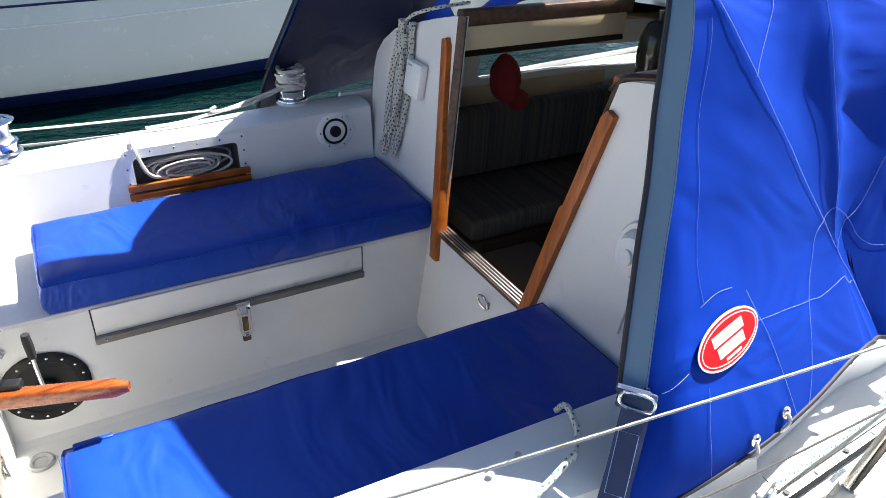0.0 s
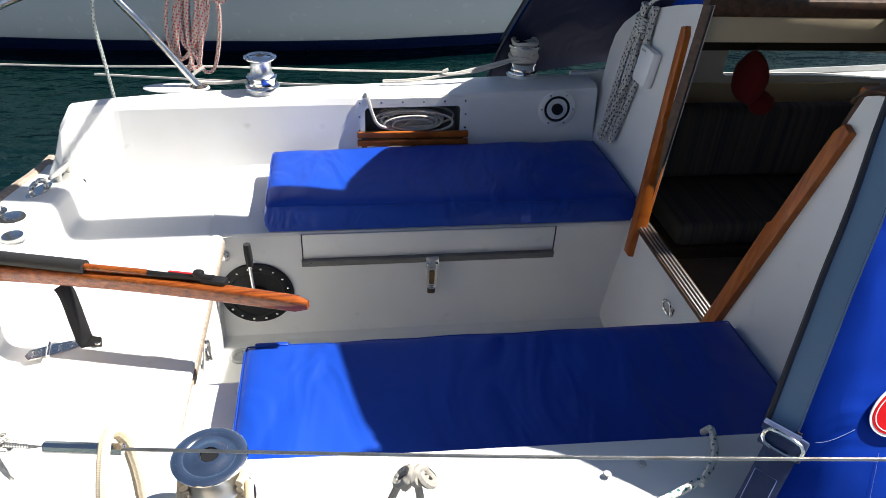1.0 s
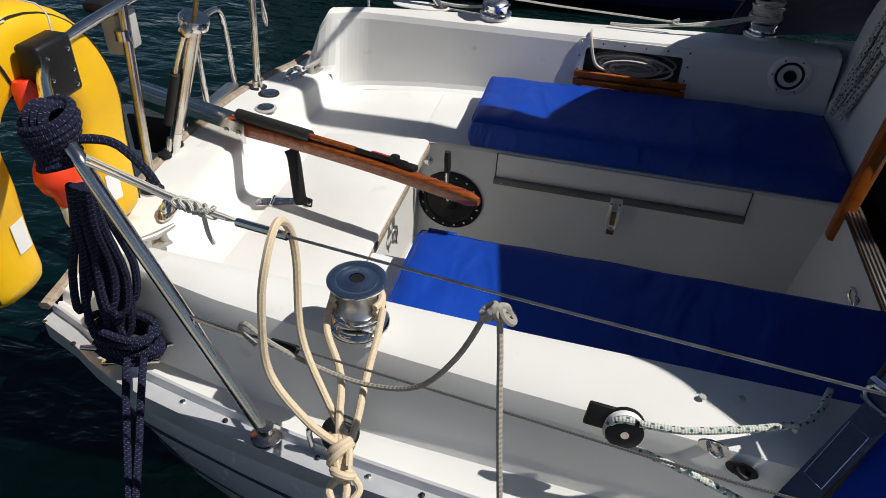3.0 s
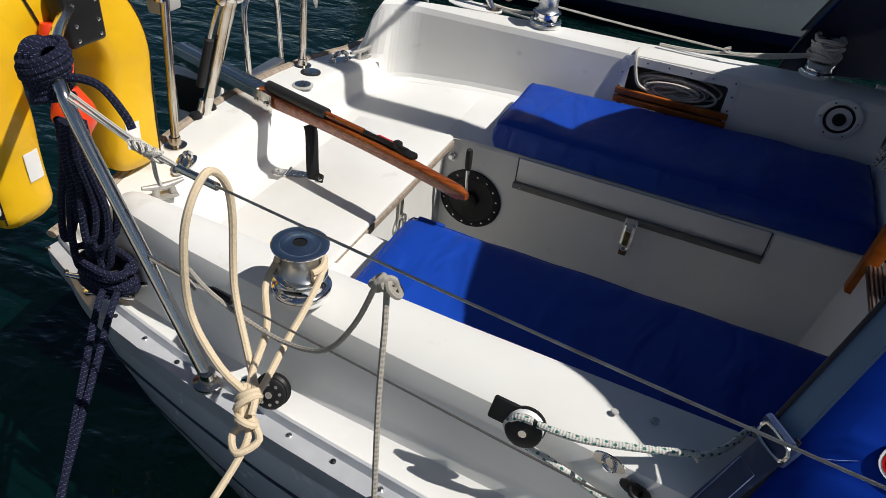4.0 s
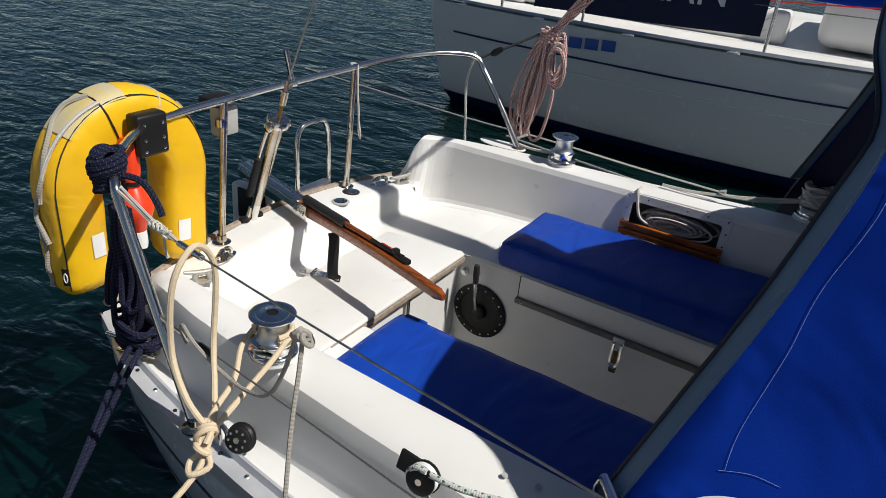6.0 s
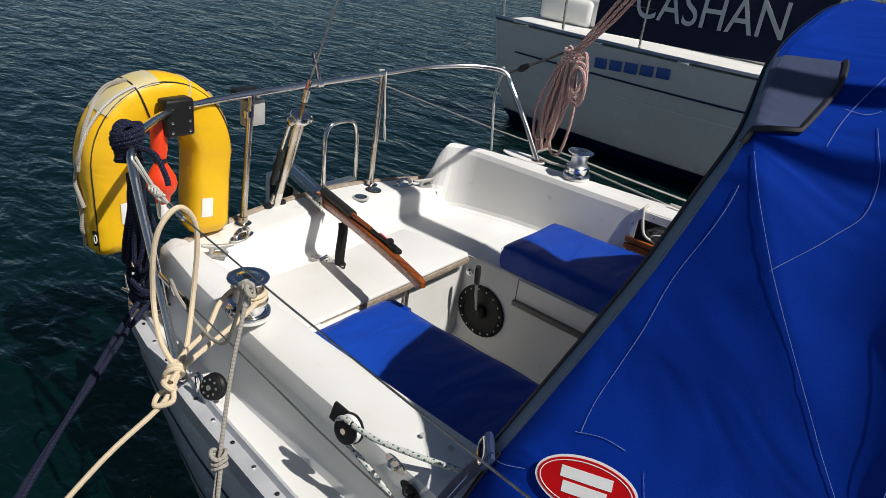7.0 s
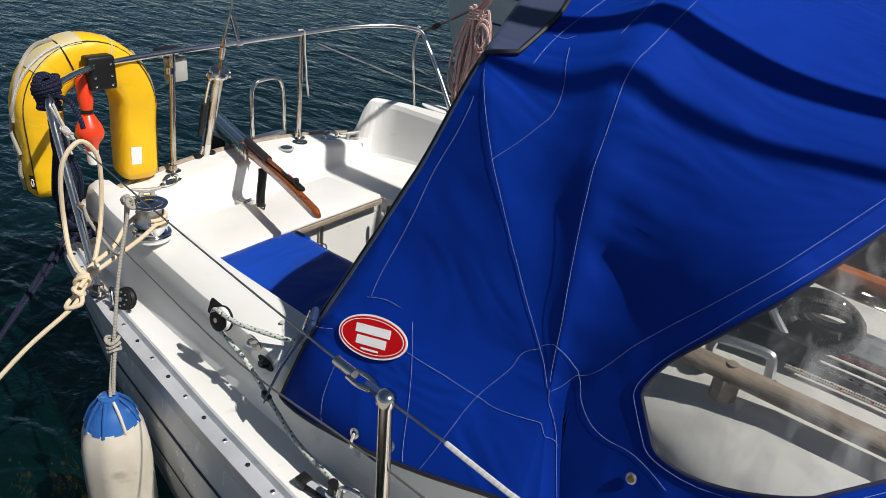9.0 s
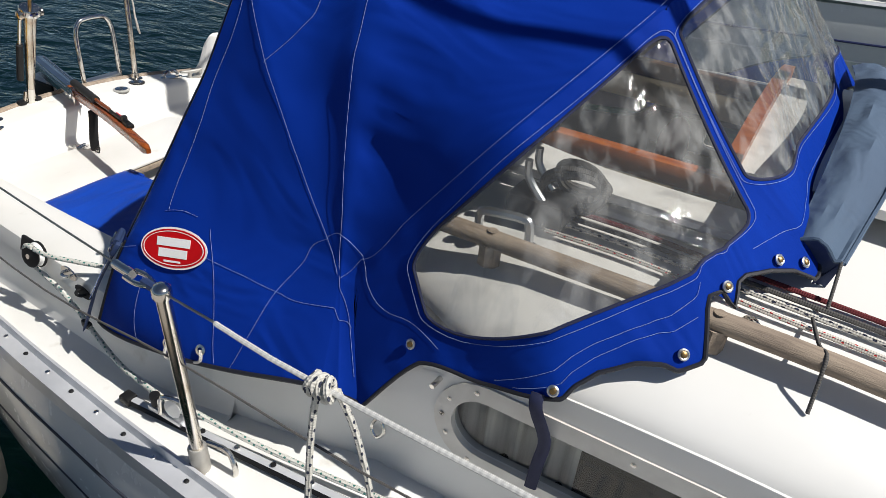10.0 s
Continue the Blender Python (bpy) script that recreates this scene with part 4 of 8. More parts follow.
def hood_raw(u, v):
    """The sprayhood's skin: u counts the rows from the aft edge, v runs across from side to side."""
    i = min(int(u), 3)
    t = u - i
    if i == 3:
        t -= lerp_table(min(v, 1 - v) * NK, HEM) * max(0.0, (t - 0.72) / 0.28)
    p = across(ROWS[i], v).lerp(across(ROWS[i + 1], v), t)
    bow = math.sin(math.pi * t)
    outward = Vector((0, p.y - C, max(0, p.z - 0.4))).normalized()
    sag = math.sin(math.pi * t ** 0.75) if i == 2 else bow
    gap = (across(ROWS[i], v) - across(ROWS[i + 1], v)).length
    slack = min(1.0, gap / 0.22) ** 1.5
    p -= outward * sag * (0.006, 0.022, 0.026, 0.0)[i] * slack
    if i == 0:                                  # the side panels belly out low down
        p += outward * math.sin(math.pi * t ** (0.80 - 0.42 * min(1.0, min(v, 1 - v) * NK / 1.2))) * 0.052 * math.exp(-((min(v, 1 - v) * NK - 0.6) / 1.25) ** 2)
    if i < 3:                                   # slack folds beside the hoops
        p += outward * 0.0045 * noise.noise((p.x * 5, p.y * 4, p.z * 9)) * (1 + bow) * slack
        if i == 2 and v < 0.5:
            p += outward * 0.0055 * math.sin(p.z * 78 + p.x * 30 + 2.5 * noise.noise((0, 0, p.z * 5))) * math.exp(-((u - 2.15) / 0.34) ** 2) * min(1, (u - 2) * 14) * max(0, 1 - abs(p.z - 0.80) / 0.26)
    return p


def hood(u, v):
    """The skin runs over the hoop as over a tube, without a sharp crease."""
    near = max(0.0, 1 - abs(u - 2.0) / 0.20) * max(0.0, min(1.0, (min(v, 1 - v) * NK - 1.0) / 1.0))
    if near == 0.0:
        return hood_raw(u, v)
    d = 0.11 * near
    return (hood_raw(u - d, v) + hood_raw(u + d, v)) * 0.3 + hood_raw(u, v) * 0.4


def hood_normal(u, v):
    e = 0.03
    n = (hood(min(u + e, 3.999), v) - hood(max(u - e, 0), v)).cross(hood(u, min(v + e, 1)) - hood(u, max(v - e, 0)))
    n = n.normalized() if n.length > 1e-9 else Vector((0, 0, 1))
    return n if n.dot(Vector((0, hood(u, v).y - C, 0.6))) > 0 else -n


sprayhood = thing("sprayhood", "bright blue canvas sprayhood with clear vinyl windows over the companionway", "sprayhood", (1.3, C, 0.25))
bm = bmesh.new()
sheet(lambda a, b: hood(3 * a, b), 48, 120, 0.003, bm)
part("canopy", bm, CANVAS, sprayhood)
part("lining", sheet(lambda a, b: hood(3 * a, b) - hood_normal(3 * a, b) * 0.009, 48, 120), NAVY, sprayhood, "dark navy underside")


def quad_window(c):
    """Maps the unit square onto a four-cornered window of the front panel, in (v * 14, w)."""
    (ax, ay), (bx, by), (cx_, cy), (dx_, dy) = c

    def fn(p):
        s, t = p
        return ((ax * (1 - s) + bx * s) * (1 - t) + (dx_ * (1 - s) + cx_ * s) * t, (ay * (1 - s) + by * s) * (1 - t) + (dy * (1 - s) + cy * s) * t)
    return fn


def front_skin(p):
    return hood(3 + min(max(p[1], 0), 0.9999), p[0] / NK)


def loop_round(radii, nc, ne):
    """The unit square as a closed outline, with a radius for each corner."""
    out = []
    for (px, py), a, r in zip(((1, 1), (0, 1), (0, 0), (1, 0)), (0, 90, 180, 270), radii):
        cx_, cy = px + (r if px == 0 else -r), py + (r if py == 0 else -r)
        out.append([(cx_ + r * math.cos(radians(a + 90 * k / nc)), cy + r * math.sin(radians(a + 90 * k / nc))) for k in range(nc + 1)])
    full = []
    for arc, nxt in zip(out, out[1:] + out[:1]):
        p, q = arc[-1], nxt[0]
        full += arc + [(p[0] + (q[0] - p[0]) * k / ne, p[1] + (q[1] - p[1]) * k / ne) for k in range(1, ne)]
    return full


# edges of each panel at its upper and lower side, corners of its window, radii of those corners, how far its lower edge dips
WINDOWS = [((0.0, 4.11), (0.0, 4.90), [(1.74, 0.155), (4.07, 0.050), (4.585, 0.745), (1.50, 0.755)], (0.09, 0.30, 0.22, 0.09), 0.0),
           ((4.11, 9.89), (4.90, 9.10), [(4.21, 0.075), (9.79, 0.075), (9.37, 0.63), (4.63, 0.63)], (0.07, 0.07, 0.05, 0.05), 0.215),
           ((9.89, 14.0), (9.10, 14.0), [(9.93, 0.050), (12.26, 0.155), (12.50, 0.755), (9.415, 0.745)], (0.30, 0.09, 0.09, 0.22), 0.0)]
for top_k, low_k, corners, radii, dip in WINDOWS:
    nc, ne = 7, 70
    fn = quad_window(corners)
    inner = [(fn(p)[0], fn(p)[1] + dip * math.sin(math.pi * p[0]) * p[1]) for p in loop_round(radii, nc, ne)]
    outer = []
    for p in loop_rect(0, 1, 0, 1, 0.012, nc, ne):
        lo, hi = (a + (b - a) * p[1] for a, b in zip(top_k, low_k))
        outer.append((lo + (hi - lo) * p[0], p[1]))
    bm = holed(outer, inner, lambda a, b: front_skin((a, b)), (0, 0, -0.002), 5)
    part("front_panel", bm, CANVAS, sprayhood)
    mid = (sum(p[0] for p in inner) / len(inner), sum(p[1] for p in inner) / len(inner))
    bmw = bmesh.new()
    rings = [[bmw.verts.new(front_skin((mid[0] + (p[0] - mid[0]) * k / 8, mid[1] + (p[1] - mid[1]) * k / 8))) for p in inner] for k in range(1, 9)]
    for a, b in zip(rings, rings[1:]):
        for k in range(len(a)):
            bmw.faces.new((a[k], a[(k + 1) % len(a)], b[(k + 1) % len(a)], b[k]))
    bmw.faces.new(rings[0])
    wp = part("window_pane", bmw, CLEAR, sprayhood, "scratched, creased clear vinyl window")
    for grow in (0.014,):
        line = []
        for p in inner:
            q = front_skin(p)
            away = (front_skin((mid[0] + (p[0] - mid[0]) * 1.05, mid[1] + (p[1] - mid[1]) * 1.05)) - q)
            q = q + away.normalized() * grow
            line.append(q + hood_normal(3.4, p[0] / NK) * 0.002)
        part("stitching", sweep(line, 0.00042, 4, 1, closed=True, smooth=False), THREAD, sprayhood)
    part("binding", sweep([front_skin(p) for p in inner], 0.0032, 6, 1, closed=True, smooth=False), NAVY, sprayhood, "dark binding round the window")

# faded webbing band along the aft rim, black piping on its inner edge


def rim(a, b):
    k = 1.22 + (NK - 2.44) * b
    p = hood(0.0, k / NK)
    side = 1 if k < NK / 2 else -1
    top = max(0.0, min(1.0, (min(k, NK - k) - 3.6) / 1.2))
    low = Vector((-0.027, 0.034 * side, 0.0))
    high = Vector((-0.012, 0.0, -0.026))
    return p + low.lerp(high, top) * a


part("edge_band", sheet(rim, 4, 90, 0.002), EDGE, sprayhood, "faded pale blue webbing along the aft edge")
for a in (0.06, 0.92):
    part("stitching", sweep([rim(a, k / 80) + Vector((-0.0022, -0.0018 if k < 40 else 0.0018, 0.0018)) for k in range(81)], 0.0005, 4, 1, smooth=False), NAVYWEB, sprayhood)
part("piping", sweep([rim(1.03, k / 80) for k in range(81)], 0.0045, 6, 1, smooth=False), BLACKTRIM, sprayhood)
for s in (0, 1):
    part("piping", sweep([hood(0.0, abs(s - 1.3 * k / (12 * NK))) for k in range(13)], 0.005, 6, 1, smooth=False), BLACKTRIM, sprayhood)
part("piping", sweep([hood(3.999, k / 420) for k in range(421)], 0.004, 6, 1, smooth=False), BLACKTRIM, sprayhood)
lower = [hood(u / 20, 0.0) for u in range(0, 81)]
part("piping", sweep(lower, 0.005, 6, 1, smooth=False), BLACKTRIM, sprayhood)
part("piping", sweep([hood(u / 20, 1.0) for u in range(0, 81)], 0.005, 6, 1, smooth=False), BLACKTRIM, sprayhood)


def seam(uv_pts, rad=0.00036, n=10, curved=False):
    pts, last = [], len(uv_pts) - 1
    for j in range(last):
        (ua, va), (ub, vb), (uc, vc), (ud, vd) = (uv_pts[min(max(j + o, 0), last)] for o in (-1, 0, 1, 2))
        for k in range(n):
            t = k / n
            if curved:
                c0, c1, c2, c3 = -0.5 * t + t * t - 0.5 * t ** 3, 1 - 2.5 * t * t + 1.5 * t ** 3, 0.5 * t + 2 * t * t - 1.5 * t ** 3, 0.5 * (t ** 3 - t * t)
                u, v = c0 * ua + c1 * ub + c2 * uc + c3 * ud, c0 * va + c1 * vb + c2 * vc + c3 * vd
            else:
                u, v = ub + (uc - ub) * t, vb + (vc - vb) * t
            pts.append(hood(u, v) + hood_normal(u, v) * 0.0018)
    part("stitching", sweep(pts, rad, 4, 1, smooth=False), THREAD, sprayhood)


N1 = 1.0 / NK
# stitched seams, each through points (u, row position) of the skin
SEAMS = [
    [(0.6, 3.65), (0.25, 3.11), (0.22, 2.56), (0.2, 2.05), (0.22, 1.71)],
    [(0.2, 1.72), (0.3, 1.71), (0.4, 1.63)],
    [(0.47, 1.5), (0.5, 1.25), (0.53, 0.99), (0.58, 0.51), (0.62, 0.04)],
    [(0.48, 1.19), (0.63, 1.02), (0.78, 0.85), (0.95, 0.74), (1.6, 0.68), (2.5, 0.62), (2.87, 0.56)],
    [(0.68, 0.04), (0.73, 0.51), (0.78, 0.85), (0.87, 1.13), (0.97, 1.37), (1.28, 1.43), (1.87, 1.43), (2.52, 1.28), (3, 1.16), (3.18, 1.02), (3.36, 0.98), (3.52, 1.06), (3.66, 1.3), (3.86, 1.5)],
    [(1.6, 1.02), (2.43, 0.75), (2.73, 0.58), (2.9, 0.2)],
    [(0.98, 3), (1.22, 3.17), (1.38, 3.31), (1.52, 3.48), (1.57, 3.79), (1.52, 4.2)],
    [(1.33, 3.99), (1.37, 4.23), (1.43, 4.51), (1.48, 4.74), (1.6, 5.4), (1.75, 6.1)],
    [(1.82, 4.3), (1.87, 4.64), (1.92, 5.2)],
    [(2.06, 5.6), (2.06, 4.81), (2.03, 4.27), (1.98, 3.82), (1.97, 3.35), (1.94, 2.77), (1.92, 2.05), (1.92, 1.5), (1.7, 1.06)],
    [(1, 1.02), (1, 2), (1, 3), (1, 3.95)],
    [(0.02, 1.3), (0.13, 1.33)],
    [(0.22, 1.06), (0.23, 0.61), (0.27, 0.04)],
    [(2, 1), (2.99, 1.12), (2.985, 2), (2.985, 3), (2.985, 4.1)],
    [(2.985, 4.1), (2.975, 5), (2.97, 6), (2.97, 7)],
    [(3.96, 2.2), (3.885, 3.07), (3.86, 3.58), (3.83, 3.86), (3.81, 4.05)],
    [(3.975, 2.45), (3.93, 3.28), (3.885, 3.79), (3.87, 4)],
    [(3.86, 4.5), (3.84, 5), (3.9, 5.6), (3.94, 6.3), (3.95, 7)],
    [(1.36, 4.35), (1.46, 4.3), (1.52, 4.34)],
]
for line in SEAMS:
    seam([(u, k * N1) for u, k in line], curved=True)

# label on the hood: red oval with plain white bars
u_s, v_s = 0.325, 1.30 * N1
p_s, n_s = hood(u_s, v_s), hood_normal(u_s, v_s)
m_s = frame_to(p_s + n_s * 0.004, n_s, (1, 0.10, 0.20))
badge = thing("sail_label", "red oval maker's label with white border and bars", "label", m=m_s)


def oval(a, b, z0, z1, n=40):
    return prism([(a * math.cos(2 * math.pi * k / n), b * math.sin(2 * math.pi * k / n)) for k in range(n)], z0, z1)


part("border", oval(0.084, 0.044, 0, 0.0015), WHITEP, badge, local=True)
part("field", oval(0.080, 0.040, 0.0015, 0.0024), REDSIGN, badge, "red field", local=True)
part("inner_ring", holed([(0.076 * math.cos(2 * math.pi * k / 40), 0.036 * math.sin(2 * math.pi * k / 40)) for k in range(40)], [(0.0745 * math.cos(2 * math.pi * k / 40), 0.0346 * math.sin(2 * math.pi * k / 40)) for k in range(40)], lambda x, y: (x, y, 0.003), (0, 0, -0.0006)), WHITEP, badge, local=True)
for cxb, cyb, w, h in ((0, 0.0125, 0.084, 0.018), (0, -0.0105, 0.072, 0.018), (0, -0.0275, 0.042, 0.004)):
    part("bar", block((cxb, cyb, 0.0027), (w, h, 0.001), 0.0), WHITEP, badge, "white bar", local=True)


def snap(p, nrm):
    t = thing("snap_fastener", "round brass snap fastener on the sprayhood hem", "fastener", m=frame_to(p, nrm), group="hood fasteners")
    part("ring", lathe([(0.0098, 0), (0.0098, 0.002), (0.0075, 0.0035), (0.0055, 0.0025)], 16), ALU, t, local=True)
    part("stud", lathe([(0.005, 0.002), (0.005, 0.005), (0.003, 0.006)], 10), surface_brass, t, "dark brass stud", local=True)


surface_brass = surface("tarnished_brass", (0.30, 0.20, 0.08), 0.4, 0.9, (0.16, 0.10, 0.05), 40, 0.8)
for u, k, push in ((3.82, 1.09, 0.004), (3.965, 2.95, 0.004), (3.955, 3.85, 0.004), (3.93, 4.23, 0.004), (3.95, 4.68, 0.004), (3.955, 4.90, 0.004)):
    snap(hood(u, k * N1) + hood_normal(u, k * N1) * push, hood_normal(u, k * N1))

# grommets with a short lashing at the hem
for u in (0.42, 0.56):
    p, nn = hood(u, 0.22 * N1), hood_normal(u, 0.22 * N1)
    t = thing("grommet", "steel grommet with a white lashing at the hood's hem", "grommet", m=frame_to(p + nn * 0.003, nn), group="hood grommets")
    part("ring", lathe([(0.012, 0), (0.012, 0.003), (0.006, 0.004), (0.006, 0)], 16, close=False), STEEL, t, local=True)
    q = Vector((1.03, -1.085, 0.20))
    part("lashing", sweep([p + nn * 0.006, p + nn * 0.016 + Vector((0, 0, -0.03)), q + nn * 0.012, q + Vector((0.01, -0.012, -0.012))], 0.0035, 6), R_WHITE, t)

# grey chafe patch at the aft shoulder, edged in black


def patch(a, b):
    u, v = (1.20 + 0.10 * math.sin(2.2 * b)) * a, (3.97 + 0.13 * a + 0.86 * b * (1 - 0.12 * a)) * N1
    return hood(u, v) + hood_normal(u, v) * 0.005


PATCHM = cloth("grey_blue_vinyl", (0.055, 0.068, 0.125), (0.045, 0.056, 0.105), 0.38, 6, 0.3, 0.05)
part("chafe_patch", sheet(patch, 20, 16, 0.002), PATCHM, sprayhood, "glossy grey-blue vinyl patch")
part("piping", sweep([patch(k / 8, 0) for k in range(9)] + [patch(1, k / 14) for k in range(1, 15)], 0.005, 6, 1, smooth=False), BLACKTRIM, sprayhood)

# strap that holds the aft edge down, with its buckle
strap = thing("hood_strap", "navy webbing strap and steel buckle holding the sprayhood down", "strap", (0.72, -1.085, 0.15))
a0, a1 = Vector((0.814, -1.016, 0.388)), Vector((0.722, -1.092, 0.150))
part("webbing", sweep([a0 + Vector((0, -0.012, 0)), a0.lerp(a1, 0.5) + Vector((-0.006, -0.014, 0)), a1], 0.023, 8, 6, flatten=0.13, up=(-0.655, -0.52, 0.525)), NAVYWEB, strap)
part("loop", block((0, 0, 0), (0.062, 0.035, 0.012), 0.004, m=frame_to(a0 + Vector((-0.006, -0.014, -0.006)), (-0.655, -0.52, 0.525), (0.62, -0.78, 0))), NAVYWEB, strap)
sa, sn = (a1 - a0).normalized(), Vector((-0.655, -0.52, 0.525)).normalized()
sw = sa.cross(sn).normalized()
part("bar", sweep([a0 + sn * 0.012 - sw * 0.026, a0 + sn * 0.012 + sw * 0.026], 0.008, 8, 1, smooth=False), NAVYWEB, strap)
part("stitching", sweep([a0.lerp(a1, 0.5) + Vector((-0.006, -0.014, 0)) + sn * 0.004 + sa * p + sw * q for p, q in ((-0.075, -0.016), (-0.075, 0.016), (0.03, 0.016), (0.03, -0.016))], 0.0007, 4, 1, closed=True, smooth=False), THREAD, strap)
part("buckle", sweep([a0 + Vector((-0.024, -0.001, 0.009)), a0 + Vector((0.004, -0.036, 0.009)), a0 + Vector((-0.001, -0.041, -0.011)), a0 + Vector((-0.029, -0.006, -0.011))], 0.003, 6, 3, closed=True), STEEL, strap, "steel buckle")
part("eye", block((0.715, -1.085, 0.145), (0.03, 0.012, 0.02), 0.004), BLACKP, strap)

# ---- cockpit: cushions ----


def cushion(x0, x1, y_in, y_out0, y_out1, side, seed, label):
    """A boxed vinyl cushion, slightly puffed, with welted edges."""
    th = 0.104
    bm = bmesh.new()
    n, m2 = 40, 16

    def pt(i, j, top):
        a, b = (0.35 * f + 0.65 * (0.5 - 0.5 * math.cos(math.pi * f)) for f in (i / n, j / m2))
        x = x0 + (x1 - x0) * a
        yo = y_out0 + (y_out1 - y_out0) * a
        y = y_in + (yo - y_in) * b
        ex, ey = (math.sqrt(1 - (1 - max(0.0, min(1.0, d))) ** 2) for d in (min(x - x0, x1 - x) / 0.060, min(b, 1 - b) * abs(yo - y_in) / 0.045))
        edge = ex * ey
        x += 0.005 * (1 - ey) * max(0.0, 1 - (x - x0) / 0.08)          # rounded corners
        z = SEAT + (th * (0.86 + 0.15 * edge) if top else 0.003)
        if top:
            z += 0.006 * noise.noise((x * 7 + seed, y * 5, 1)) + 0.004 * noise.noise((x * 13, y * 5 + seed, 2)) * edge
        return Vector((x, y, z))
    tops = [[bm.verts.new(pt(i, j, True)) for j in range(m2 + 1)] for i in range(n + 1)]
    bots = [[bm.verts.new(pt(i, j, False)) for j in range(m2 + 1)] for i in range(n + 1)]
    for i in range(n):
        for j in range(m2):
            bm.faces.new((tops[i][j], tops[i + 1][j], tops[i + 1][j + 1], tops[i][j + 1]))
            bm.faces.new((bots[i][j], bots[i][j + 1], bots[i + 1][j + 1], bots[i + 1][j]))
    ring_t = [tops[i][0] for i in range(n + 1)] + [tops[n][j] for j in range(1, m2 + 1)] + [tops[i][m2] for i in range(n - 1, -1, -1)] + [tops[0][j] for j in range(m2 - 1, 0, -1)]
    ring_b = [bots[i][0] for i in range(n + 1)] + [bots[n][j] for j in range(1, m2 + 1)] + [bots[i][m2] for i in range(n - 1, -1, -1)] + [bots[0][j] for j in range(m2 - 1, 0, -1)]
    welt = [v.co + Vector((0, 0, 0.001)) for v in ring_t]
    mids = []
    cen = sum((v.co for v in ring_b), Vector()) / len(ring_b)
    for a, b in zip(ring_t, ring_b):
        rows = []
        for k in (0.25, 0.5, 0.75):
            p = a.co.lerp(b.co, k)
            out = Vector((p.x - cen.x, p.y - cen.y, 0)).normalized()
            p += out * (0.010 * math.sin(math.pi * k) + 0.009 * noise.noise((p.x * 13 + seed, p.y * 13, p.z * 26)))
            rows.append(bm.verts.new(p))
        mids.append([a, *rows, b])
    for k in range(len(mids)):
        c1, c2 = mids[k], mids[(k + 1) % len(mids)]
        for q in range(4):
            bm.faces.new((c1[q], c1[q + 1], c2[q + 1], c2[q]))
    bmesh.ops.recalc_face_normals(bm, faces=bm.faces[:])
    bmesh.ops.bevel(bm, geom=[e for e in bm.edges if e.is_manifold and e.calc_face_angle(0) > 0.9], offset=0.005, segments=2, affect="EDGES", profile=0.6)
    ob = thing("seat_cushion", label, "cushion", ((x0 + x1) / 2, (y_in + y_out0) / 2, SEAT), "cockpit cushions")
    part("cover", bm, VINYL, ob)
    part("piping", sweep(welt, 0.0022, 5, 1, closed=True, smooth=False), VINYL, ob)
    part("stitching", sweep([(x0 - 0.0065, y_in + side * 0.006, SEAT + 0.02), (x0 - 0.0075, y_in + side * 0.006, SEAT + 0.09)], 0.0006, 4, 1, smooth=False), THREAD, ob)
    return ob


cushion(-0.035, 1.145, 0.262, 0.645, 0.705, 1, 3.1, "blue vinyl seat cushion with a sunlit end on the cockpit seat")
near_c = cushion(-0.035, 1.145, -0.378, -0.755, -0.805, -1, 8.4, "blue vinyl seat cushion with a zip flap on the cockpit seat")
part("flap", block((0.025, -0.386, 0.066), (0.075, 0.012, 0.008), 0.003, m=None), VINYL, near_c, "dark folded zip end")

# far seat front: locker door, drip strip, latch
door_y = WELL[3] - 0.002
lock = thing("locker_door", "white cockpit locker door with a grey drip strip", "locker door", (0.48, door_y, -0.15))
part("door", block((0.478, door_y - 0.002, -0.092), (0.82, 0.010, 0.098), 0.003), GEL, lock)
for x, z0, z1 in ((0.066, -0.14, -0.045), (0.890, -0.14, -0.045)):
    part("gap", block((x, door_y - 0.002, (z0 + z1) / 2), (0.004, 0.006, z1 - z0), 0), GROOVE, lock)
part("drip_strip", block((0.476, door_y - 0.014, -0.142), (0.828, 0.020, 0.022), 0.003), GREYTRIM, lock, "grey weathered drip strip")
part("screw", lathe([(0.005, 0), (0.003, 0.003)], 8, frame_to((0.09, door_y - 0.025, -0.142), (0, -1, 0))), STEEL, lock)
latch = thing("toggle_latch", "steel over-centre latch with a brown padlock tab", "latch", (0.48, door_y - 0.02, -0.27))
part("plate", block((0.480, door_y - 0.028, -0.150), (0.042, 0.008, 0.042), 0.002), STEEL, latch)
part("hasp", sweep([(0.466, door_y - 0.036, -0.150), (0.466, door_y - 0.038, -0.235), (0.494, door_y - 0.038, -0.235), (0.494, door_y - 0.036, -0.150)], 0.005, 6, 4), STEEL, latch)
part("catch", block((0.480, door_y - 0.034, -0.205), (0.018, 0.012, 0.05), 0.003), surface_brass, latch)
part("tab", block((0.480, door_y - 0.030, -0.258), (0.026, 0.014, 0.026), 0.004), TRIMWOOD, latch)

